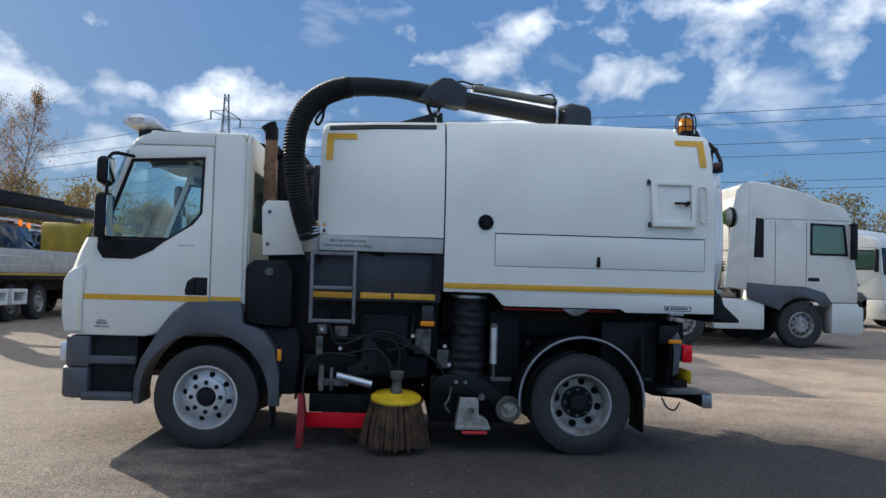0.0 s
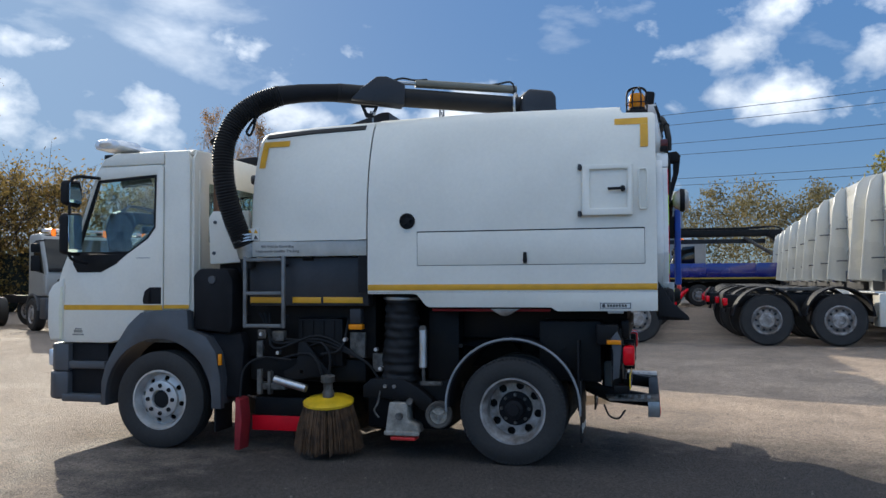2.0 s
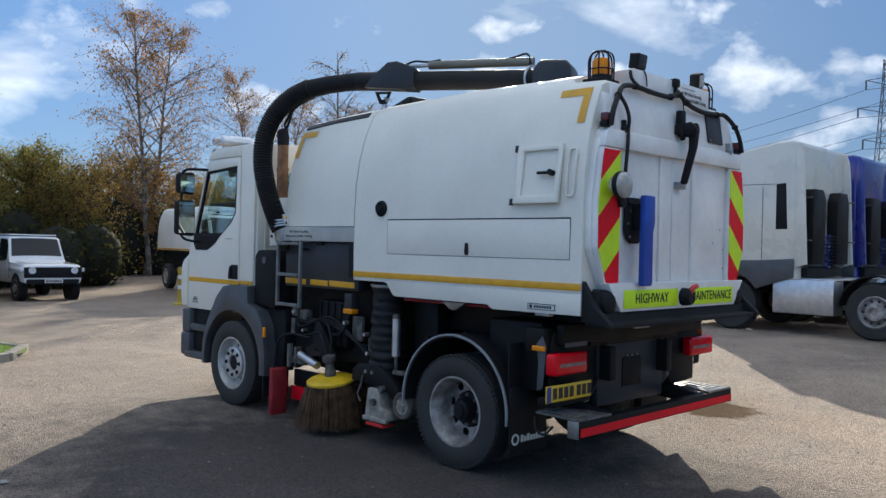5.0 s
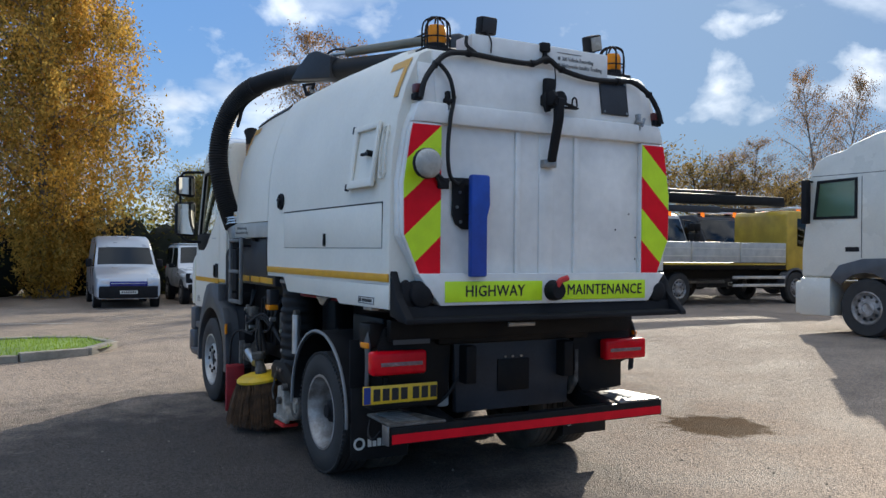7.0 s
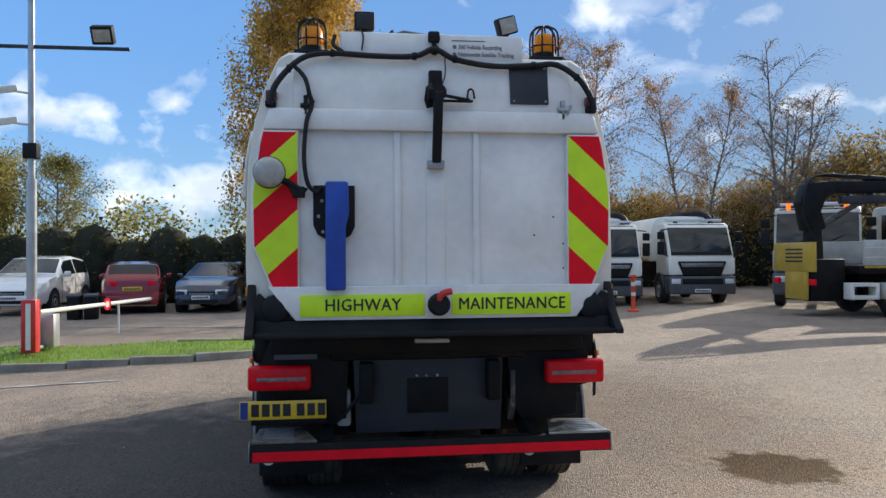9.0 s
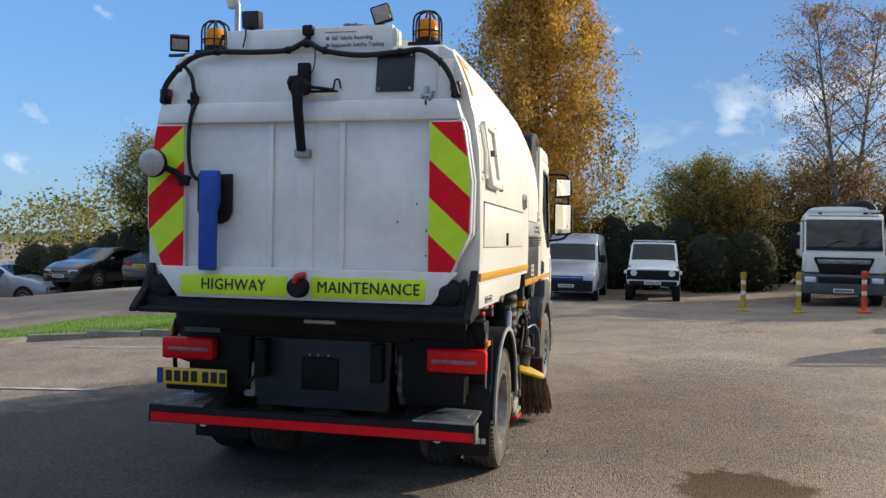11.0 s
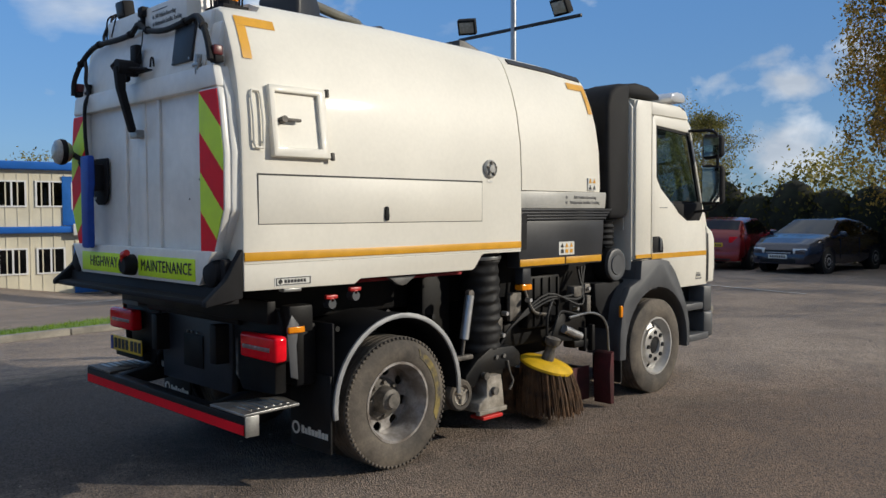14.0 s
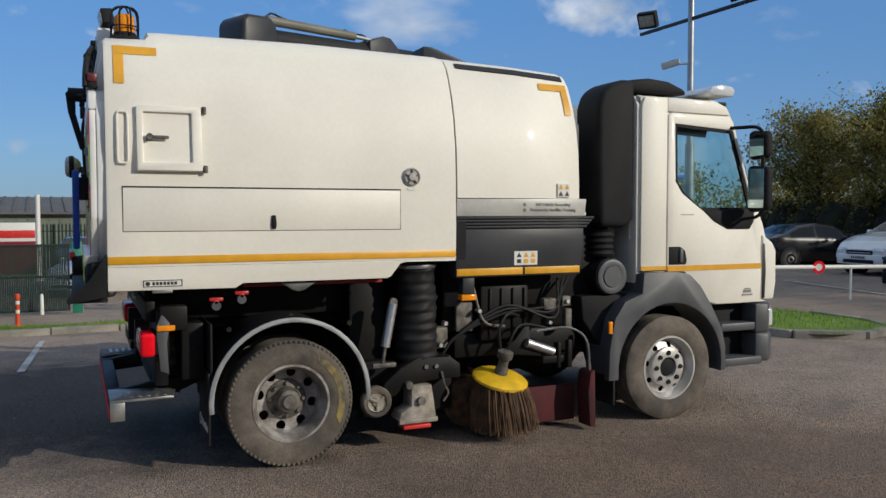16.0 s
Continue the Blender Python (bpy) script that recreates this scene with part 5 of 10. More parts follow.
for s in (-1, 1):
    bm = B()
    prism(bm, CABSIDE, "y", s * 0.955, s * 0.985, 0.0, [WIN])
    part("cab_side", bm, M_WHITE, cab)
    bm = B()
    doorp = [(-1.405, 1.238), (-1.405, 2.53), (-1.44, 2.555), (-2.05, 2.545), (-2.10, 2.50), (-2.345, 1.80), (-2.425, 1.55), (-2.448, 1.2), (-2.443, 0.93), (-1.945, 0.93), (-1.825, 0.96), (-1.705, 1.13), (-1.585, 1.222), (-1.46, 1.238)]
    prism(bm, doorp, "y", s * 0.984, s * 1.008, 0.006, [WIN])
    cd = part("cab_door", bm, M_WHITE, cab, "white cab door with a deep window")
    bm = B()
    prism(bm, [(-1.395, 1.238), (-1.135, 1.238), (-1.135, 2.60), (-1.165, 2.67), (-1.395, 2.675)], "y", s * 0.984, s * 1.006, 0.006)
    part("rear_pillar", bm, M_WHITE, cab)
    bm = B()
    prism(bm, [(-1.402, 2.562), (-1.402, 2.675), (-1.9, 2.67), (-2.02, 2.63), (-2.07, 2.56)], "y", s * 0.984, s * 1.004, 0.005)
    part("roof_side", bm, M_WHITE, cab)
    bm = B()
    prism(bm, [(x * 0.985 - 0.029, z * 0.985 + 0.031) for x, z in WIN], "y", s * 0.968, s * 0.974)
    for v in bm.verts:
        v.co.y -= s * 0.075 * max(0.0, v.co.z - 1.6)
    pane = part("side_window", bm, M_GLASS, cd)
    pane.visible_shadow = False
    bm = B()
    inner = [(-1.50, 2.44), (-2.08, 2.405), (-2.30, 1.765), (-1.76, 1.765), (-1.585, 1.89), (-1.51, 1.985)]
    prism(bm, WIN, "y", s * 0.975, s * 1.0, 0, [inner])
    part("window_surround", bm, M_BLACK, cd)
    bm = B()
    prism(bm, [(-2.35, 1.755), (-2.35, 1.65), (-2.30, 1.575), (-2.05, 1.575), (-1.89, 1.65), (-1.79, 1.735)], "y", s * 0.99, s * 1.016, 0.01)
    part("mirror_base", bm, M_BLACK, cd)
    bm = B()
    prism(bm, [(-2.442, 1.228), (-1.407, 1.228), (-1.407, 1.274), (-2.442, 1.274)], "y", s * 1.005, s * 1.0115)
    part("amber_stripe", bm, M_STRIPE, cd)
    bm = B()
    prism(bm, [(-1.393, 1.242), (-1.137, 1.242), (-1.137, 1.276), (-1.393, 1.276)], "y", s * 1.003, s * 1.0105)
    part("amber_stripe", bm, M_STRIPE, cab)
    bm = B()
    prism(bm, [(-1.42, 1.283), (-1.42, 1.435), (-1.54, 1.435), (-1.59, 1.40), (-1.61, 1.32), (-1.60, 1.283)], "y", s * 1.0, s * 1.014, 0.006)
    dh = part("handle_recess", bm, M_BLACK, cd)
    bm = B()
    box(bm, -1.56, -1.525, s * 1.012, s * 1.03, 1.30, 1.42, 0.008)
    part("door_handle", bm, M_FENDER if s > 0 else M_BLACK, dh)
    bm = B()
    for zz, w, h in ((1.0, 0.075, 0.007), (1.03, 0.06, 0.012), (1.052, 0.05, 0.006)):
        box(bm, -2.33 - w + 0.06, -2.33 + w + 0.03, s * 1.007, s * 1.0115, zz - h, zz + h)
    part("model_badge", bm, M_STEEL, cd)
    bm = B()
    box(bm, -1.68, -1.54, s * 1.007, s * 1.0105, 1.70, 1.708)
    part("door_badge", bm, M_STEEL, cd)
    # mirrors
    bm = B()
    tube(bm, [(-2.06, s * 0.97, 2.45), (-2.12, s * 1.10, 2.45), (-2.17, s * 1.20, 2.445), (-2.21, s * 1.235, 2.39), (-2.21, s * 1.24, 2.2), (-2.22, s * 1.24, 1.85), (-2.22, s * 1.20, 1.70), (-2.2, s * 1.0, 1.66)], 0.015, 8, 4)
    arm = part("mirror_arm", bm, M_BLACK, cab)
    for z0, z1, w in ((2.17, 2.43, 0.105), (1.72, 2.13, 0.115)):
        bm = B()
        prism(bm, [(s * (1.18 - w), z0), (s * (1.18 + w), z0 + 0.02), (s * (1.18 + w), z1 - 0.02), (s * (1.18 - w), z1)], "x", -2.295, -2.20, 0.042, seg=4)
        mir = part("mirror", bm, M_BLACK, arm, "large black door mirror")
        bm = B()
        prism(bm, [(s * (1.18 - w + 0.025), z0 + 0.03), (s * (1.18 + w - 0.025), z0 + 0.04), (s * (1.18 + w - 0.025), z1 - 0.04), (s * (1.18 - w + 0.025), z1 - 0.03)], "x", -2.198, -2.195)
        part("mirror_glass", bm, M_MIRROR, arm)

# cab front, windscreen and roof as one lofted skin in three pieces
def cab_rows(rows):
    bm = B()
    outline = [(0.0, -1.0), (-0.10, -0.975), (-0.155, -0.90), (-0.185, -0.6), (-0.195, 0.0), (-0.185, 0.6), (-0.155, 0.90), (-0.10, 0.975), (0.0, 1.0)]
    rings = [[bm.verts.new((x + dx * f, dy * w, z)) for dx, dy in outline] for z, x, f, w in rows]
    for a, b in zip(rings, rings[1:]):
        for k in range(len(a) - 1):
            bm.faces.new((a[k], a[k + 1], b[k + 1], b[k]))
    return bm


part("front_panel", cab_rows([(0.93, -2.45, 0.8, 1.0), (1.2, -2.455, 1.0, 1.0), (1.45, -2.44, 1.0, 1.0), (1.62, -2.40, 0.9, 0.995), (1.75, -2.36, 0.8, 0.985)]), M_WHITE, cab, "white cab front")
ws = part("windscreen", cab_rows([(1.755, -2.355, 0.8, 0.98), (2.1, -2.235, 0.7, 0.975), (2.50, -2.10, 0.55, 0.965)]), M_SCREEN, cab)
ws.visible_shadow = False
part("roof_front", cab_rows([(2.505, -2.10, 0.55, 0.97), (2.60, -2.04, 0.5, 0.97), (2.665, -1.95, 0.35, 0.965), (2.685, -1.86, 0.2, 0.96), (2.69, -1.7, 0.05, 0.955)]), M_WHITE, cab)
bm = B()
prism(bm, [(-0.985, 2.665), (-0.93, 2.69), (-0.5, 2.705), (0.5, 2.705), (0.93, 2.69), (0.985, 2.665), (0.985, 2.64), (-0.985, 2.64)], "x", -1.95, -1.135, 0.0)
part("cab_roof", bm, M_WHITE, cab)
bm = B()
prism(bm, [(-0.98, 0.98), (0.98, 0.98), (0.98, 2.60), (0.93, 2.68), (-0.93, 2.68), (-0.98, 2.60)], "x", -1.135, -1.105, 0.008, [[(-0.72, 1.85), (0.72, 1.85), (0.72, 2.40), (-0.72, 2.40)]])
part("cab_back", bm, M_WHITE, cab)
bm = B()
box(bm, -1.125, -1.115, -0.72, 0.72, 1.85, 2.40)
part("rear_window", bm, M_SCREEN, cab).visible_shadow = False
for s in (-1, 1):
    bm = B()
    prism(bm, [(-1.11, 1.5), (-1.095, 1.5), (-1.095, 2.5), (-1.11, 2.5)], "y", s * 0.86, s * 0.90, 0.005)
    part("back_rib", bm, M_WHITE, cab)
    bm = B()
    box(bm, -1.62, -1.38, s * 0.62 - 0.24, s * 0.62 + 0.24, 1.28, 1.50, 0.05)
    prism(bm, [(-1.42, 1.45), (-1.25, 1.45), (-1.19, 2.1), (-1.28, 2.12)], "y", s * 0.62 - 0.22, s * 0.62 + 0.22, 0.04)
    box(bm, -1.30, -1.21, s * 0.62 - 0.12, s * 0.62 + 0.12, 2.12, 2.32, 0.03)
    part("seat", bm, M_SEAT, cab)
    bm = B()
    prism(bm, [(-2.02, 2.49), (-1.70, 2.50), (-1.66, 2.40), (-1.98, 2.38)], "y", s * 0.78, s * 0.80, 0.004)
    part("sun_visor", bm, M_SEAT, cab)
bm = B()
prism(bm, [(-2.42, 1.28), (-2.05, 1.28), (-2.08, 1.62), (-2.20, 1.72), (-2.40, 1.70)], "y", -0.94, 0.94, 0.03)
part("dashboard", bm, M_SEAT, cab)
bm = B()
tube(bm, [Vector((-1.98, 0.60, 1.66)) + Matrix.Rotation(radians(-55), 3, "Y") @ Vector((0.22 * math.cos(a), 0.22 * math.sin(a), 0)) for a in (2 * math.pi * k / 24 for k in range(25))], 0.016, 8)
tube(bm, [(-2.1, 0.60, 1.5), (-1.98, 0.60, 1.66)], 0.03, 8)
part("steering_wheel", bm, M_BLACK, cab)
# side grilles at the front corners
for s in (-1, 1):
    bm = B()
    prism(bm, [(-2.455, 0.945), (-2.60, 0.945), (-2.625, 1.1), (-2.622, 1.38), (-2.575, 1.46), (-2.455, 1.53)], "y", s * 0.90, s * 1.01, 0.02, seg=3)
    cg = part("corner_vane", bm, M_WHITE, cab)
    bm = B()
    prism(bm, [(-2.462, 0.96), (-2.487, 0.96), (-2.497, 1.20), (-2.482, 1.44), (-2.462, 1.45)], "y", s * 1.0, s * 1.0125, 0.002)
    part("vane_gap", bm, M_INK if s > 0 else M_CREAMLIT, cg)
# roof light bar wrapped in clear film, on dark feet
bm = B()
prism(bm, [(-2.22, 2.745), (-2.24, 2.80), (-2.20, 2.835), (-2.08, 2.845), (-1.98, 2.82), (-1.95, 2.775), (-2.0, 2.745)], "y", -0.88, 0.88, 0.015)
b1 = B()
bmesh.ops.create_icosphere(b1, subdivisions=3, radius=1.0, matrix=pose(-2.11, -0.62, 2.80) @ Matrix.Diagonal((0.15, 0.30, 0.062, 1)))
for v in b1.verts:
    v.co.z += 0.012 * math.sin(v.co.y * 31) * math.sin(v.co.x * 40)
merge(bm, b1)
lb = part("light_bar", bm, M_CLEAR, cab, "long clear light bar on the cab roof")
for yy in (-0.6, 0.6):
    bm = B()
    box(bm, -2.16, -1.92, yy - 0.05, yy + 0.05, 2.64, 2.75, 0.015)
    part("bar_foot", bm, M_BLACK, lb)
for yy in (-0.92, 0.92):
    bm = B()
    box(bm, -2.06, -1.92, yy - 0.05, yy + 0.05, 2.63, 2.675, 0.012)
    part("roof_lamp", bm, M_BLACK, cab)
# air intake behind the cab, right
bm = B()
prism(bm, [(-0.76, 1.60), (-0.755, 1.72), (-0.74, 2.10), (-0.735, 2.58), (-0.775, 2.70), (-0.86, 2.77), (-0.98, 2.805), (-1.10, 2.81), (-1.095, 1.66), (-1.02, 1.60)], "y", 0.62, 0.97, 0.07, seg=4)
snork = part("air_intake", bm, M_BLACK, P, "tall black plastic air intake")
bm = B()
prism(bm, [(-1.08, 2.715), (-1.06, 2.81), (-1.25, 2.835), (-1.45, 2.82), (-1.62, 2.76), (-1.64, 2.715)], "y", 0.45, 0.95, 0.03, seg=3)
part("intake_hood", bm, M_BLACK, snork)
bm = B()
lathe(bm, [(0.10 + (0.02 if k % 2 else 0.0), 0.025 * k) for k in range(10)], (-0.86, 0.82, 1.36), (0, 0, 1), 24)
part("bellows", bm, M_RUBBER, snork)
bm = B()
cyl(bm, (-0.875, 0.45, 1.20), (-0.875, 0.95, 1.20), 0.15, None, 30)
af = part("air_filter", bm, M_BLACK, P)
bm = B()
lathe(bm, [(0.142, 0.0), (0.14, 0.03), (0.125, 0.036), (0.09, 0.03), (0.085, 0.04), (0.0, 0.042)], (-0.875, 0.95, 1.20), (0, 1, 0), 30)
part("filter_cap", bm, M_FENDER, af)
bm = B()
prism(bm, [(-1.05, 0.42), (-0.86, 0.42), (-0.80, 0.62), (-0.62, 0.85), (-0.60, 1.05), (-1.08, 1.05)], "y", 0.62, 0.94, 0.02)
part("air_tank_cover", bm, M_BLACK, P)
# left: tank, white panel and exhaust
bm = B()
prism(bm, [(-1.09, 1.06), (-0.73, 1.02), (-0.70, 1.10), (-0.70, 1.50), (-0.76, 1.60), (-1.04, 1.60), (-1.10, 1.54)], "y", -1.02, -0.55, 0.03)
tank = part("coolant_tank", bm, M_BLACK, P)
bm = B()
cyl(bm, (-0.90, -1.02, 1.50), (-0.90, -1.034, 1.50), 0.035, None, 18)
part("tank_badge", bm, M_FENDER, tank)
bm = B()
prism(bm, [(-1.02, 0.45), (-0.66, 0.45), (-0.62, 0.9), (-0.66, 1.03), (-1.06, 1.03)], "y", -0.95, -0.5, 0.03)
part("battery_box", bm, M_BLACK, P)
bm = B()
prism(bm, [(-0.98, 1.64), (-0.58, 1.66), (-0.60, 2.12), (-0.96, 2.12), (-1.0, 2.06)], "y", -0.92, -0.86, 0.01)
wp = part("side_shield", bm, M_WHITE, P)
for xx, zz in ((-0.93, 2.02), (-0.94, 1.74)):
    bm = B()
    cyl(bm, (xx, -0.92, zz), (xx, -0.93, zz), 0.016, None, 12)
    part("bolt", bm, M_FENDER, wp)
bm = B()
cyl(bm, (-0.955, -0.80, 1.9), (-0.955, -0.80, 2.68), 0.055, None, 20)
ex = part("exhaust_pipe", bm, M_RUST, P, "rusty brown exhaust stack with a black tip")
bm = B()
tube(bm, [(-0.955, -0.80, 2.66), (-0.955, -0.80, 2.74), (-0.985, -0.80, 2.80)], [0.058, 0.06, 0.07], 16)
part("exhaust_tip", bm, M_BLACK, ex)
bm = B()
cyl(bm, (-0.955, -0.80, 2.40), (-0.955, -0.80, 2.43), 0.062, None, 20)
part("exhaust_clamp", bm, M_RUST, ex)
bm = B()
cyl(bm, (-0.66, -0.72, 2.42), (-0.52, -0.72, 2.42), 0.045, None, 16)
box(bm, -0.58, -0.50, -0.80, -0.62, 1.9, 2.46, 0.02)
part("fan_motor", bm, M_DARKPANEL, P)
bm = B()
box(bm, -0.60, -0.50, 0.55, 0.92, 1.80, 2.45, 0.04)
part("hydraulic_box", bm, M_FENDER, P)

# ---- overhead wander hose and boom
bm = B()
hose_path = spline([(-0.56, -1.07, 1.80), (-0.62, -1.12, 1.98), (-0.67, -1.17, 2.2), (-0.70, -1.2, 2.45), (-0.69, -1.18, 2.70), (-0.60, -1.12, 2.92), (-0.44, -1.04, 3.06), (-0.27, -0.96, 3.13)], 20)
rad = [0.09 + (0.006 if i % 2 else -0.005) for i in range(len(hose_path))]
tube(bm, hose_path, rad, 20)
boom = part("wander_hose", bm, M_RUBBER, P, "black ribbed suction hose hung on a boom over the roof")
bm = B()
tube(bm, [(-0.30, -0.97, 3.12), (-0.27, -0.96, 3.13), (-0.1, -0.89, 3.155), (0.08, -0.82, 3.165), (0.24, -0.77, 3.165)], [0.098, 0.086, 0.082, 0.08, 0.084], 20)
part("hose_sleeve", bm, M_BLACK, boom, "smooth black sleeve")
bm = B()
cyl(bm, (-0.54, -1.045, 1.69), (-0.56, -1.06, 1.82), 0.08, 0.085, 20)
noz = part("hose_nozzle", bm, M_STEEL, boom)
bm = B()
cyl(bm, (-0.53, -1.04, 1.60), (-0.54, -1.045, 1.69), 0.062, 0.072, 16)
part("nozzle_rubber", bm, M_RUBBER, boom)
for zz in (1.835, 1.86, 1.885):
    bm = B()
    cyl(bm, (-0.568, -1.068, zz - 0.007), (-0.57, -1.069, zz + 0.007), 0.1, None, 20)
    part("hose_clip", bm, M_ALU, boom)
bm = B()
p_a, p_b = Vector((0.20, -0.785, 3.165)), Vector((1.78, -0.07, 3.10))
tube(bm, [p_a, p_b], 0.085, 20)
part("boom_pipe", bm, M_RUBBER, boom)
dirb = (p_b - p_a).normalized()
yaw_b = math.degrees(math.atan2(dirb.y, dirb.x))
bm = B()
prism(bm, [(-0.28, -0.10), (0.20, -0.12), (0.20, 0.07), (0.03, 0.13), (-0.06, 0.12), (-0.20, 0.0)], "y", -0.10, 0.10, 0.012)
bmesh.ops.transform(bm, matrix=pose(0.56, -0.63, 3.18, 0, 2, yaw_b), verts=list(bm.verts))
part("boom_bracket", bm, M_DARKPANEL, boom)
bm = B()
prism(bm, [(-0.09, -0.13), (0.07, -0.13), (0.03, -0.24), (-0.04, -0.24)], "y", -0.05, -0.03, 0.004, [[(-0.05, -0.15), (0.035, -0.15), (0.015, -0.20), (-0.025, -0.20)]])
bmesh.ops.transform(bm, matrix=pose(0.47, -0.67, 3.18, 0, 2, yaw_b), verts=list(bm.verts))
part("boom_stay", bm, M_BLACK, boom)
bm = B()
tube(bm, [(0.48, -0.70, 3.0), (0.50, -0.70, 2.96), (0.52, -0.70, 2.99)], 0.012, 6, 3)
tube(bm, [(0.50, -0.70, 2.97), (0.50, -0.70, 2.84)], 0.008, 6)
part("boom_hook", bm, M_STEEL, boom)
bm = B()
tube(bm, [(0.84, -0.50, 3.275), (1.70, -0.10, 3.255)], 0.038, 14)
ram = part("boom_ram", bm, mat("olive_ram_paint", (0.20, 0.19, 0.15), 0.5, 0.2), boom)
bm = B()
tube(bm, [(0.62, -0.60, 3.275), (0.88, -0.48, 3.275)], 0.018, 10)
part("ram_rod", bm, M_ALU, boom)
bm = B()
tube(bm, [(0.64, -0.62, 3.28), (0.74, -0.58, 3.31), (0.84, -0.52, 3.30), (0.94, -0.46, 3.315)], 0.009, 6, 4)
part("ram_hose", bm, M_RUBBER, boom)
bm = B()
tube(bm, [(1.45, -0.22, 3.28), (1.55, -0.18, 3.30), (1.68, -0.14, 3.30), (1.70, -0.18, 3.0)], 0.009, 6, 4)
part("ram_hose", bm, M_RUBBER, boom)
bm = B()
prism(bm, [(-0.20, -0.24), (0.15, -0.24), (0.14, 0.06), (0.10, 0.11), (-0.12, 0.12), (-0.18, 0.05)], "y", -0.17, 0.17, 0.035, seg=3)
bmesh.ops.transform(bm, matrix=pose(1.88, 0.0, 3.12, 0, 0, yaw_b), verts=list(bm.verts))
part("boom_pivot_housing", bm, M_DARKPANEL, boom, "dark grey boom pivot housing")
bm = B()
tube(bm, [Vector((1.70, -0.10, 3.10)) + Vector((0, 0.12 * math.cos(a), 0.12 * math.sin(a))) for a in (2 * math.pi * k / 20 for k in range(21))], 0.012, 6)
part("housing_ring", bm, M_ALU, boom)
bm = B()
tube(bm, [(-0.46, -1.04, 2.95), (-0.52, -1.05, 2.86), (-0.55, -1.06, 2.80), (-0.52, -1.06, 2.77), (-0.49, -1.05, 2.83), (-0.46, -1.02, 2.95), (-0.30, -0.96, 3.04)], 0.012, 7, 4)
part("handle_loop", bm, M_RUBBER, boom)
bm = B()
prism(bm, [(-0.15, 2.84), (0.58, 2.88), (0.57, 3.04), (0.50, 3.04)], "y", -0.45, 0.45, 0.01)
part("roof_grille", bm, M_DARKPANEL, hood)

# ---- rear mudguards with bright edge, flaps
for s in (-1, 1):
    arc_o = circle(1.80, 0.47, 0.545, 26, -2, 182)
    arc_i = circle(1.80, 0.47, 0.52, 26, -2, 182)
    bm = B()
    prism(bm, arc_o + arc_i[::-1], "y", s * 0.50, s * 1.10, 0)
    mg = part("rear_mudguard", bm, M_BLACK, P, "black mudguard with a bright metal edge")
    bm = B()
    prism(bm, circle(1.80, 0.47, 0.55, 26, -6, 186) + circle(1.80, 0.47, 0.518 if s > 0 else 0.532, 26, -6, 186)[::-1], "y", s * 1.10, s * 1.118, 0.004)
    part("mudguard_trim", bm, M_EDGE, mg)
    bm = B()
    box(bm, 2.335, 2.35, s * 0.66, s * 1.08, 0.20, 0.68, 0.004)
    flp = part("mud_flap", bm, M_RUBBER, mg)
    bm = B()
    prism(bm, circle(s * 0.87 - 0.15, 0.31, 0.042, 16), "x", 2.349, 2.353, 0, [circle(s * 0.87 - 0.15, 0.31, 0.027, 12)])
    for k in range(8):
        yy = s * 0.87 - 0.075 + k * 0.035
        box(bm, 2.349, 2.353, yy - 0.0135, yy + 0.0135, 0.285, 0.335 if k in (0, 2, 5) else 0.322)
    part("flap_print", bm, M_LABEL, flp)
    for k in range(3):
        bm = B()
        cyl(bm, (1.35 + k * 0.42, s * 0.42, 0.88), (1.35 + k * 0.42, s * 0.95, 0.97 + (0.04 if k == 1 else -0.03)), 0.018, None, 10)
        part("guard_stay", bm, M_CHASSIS, mg)

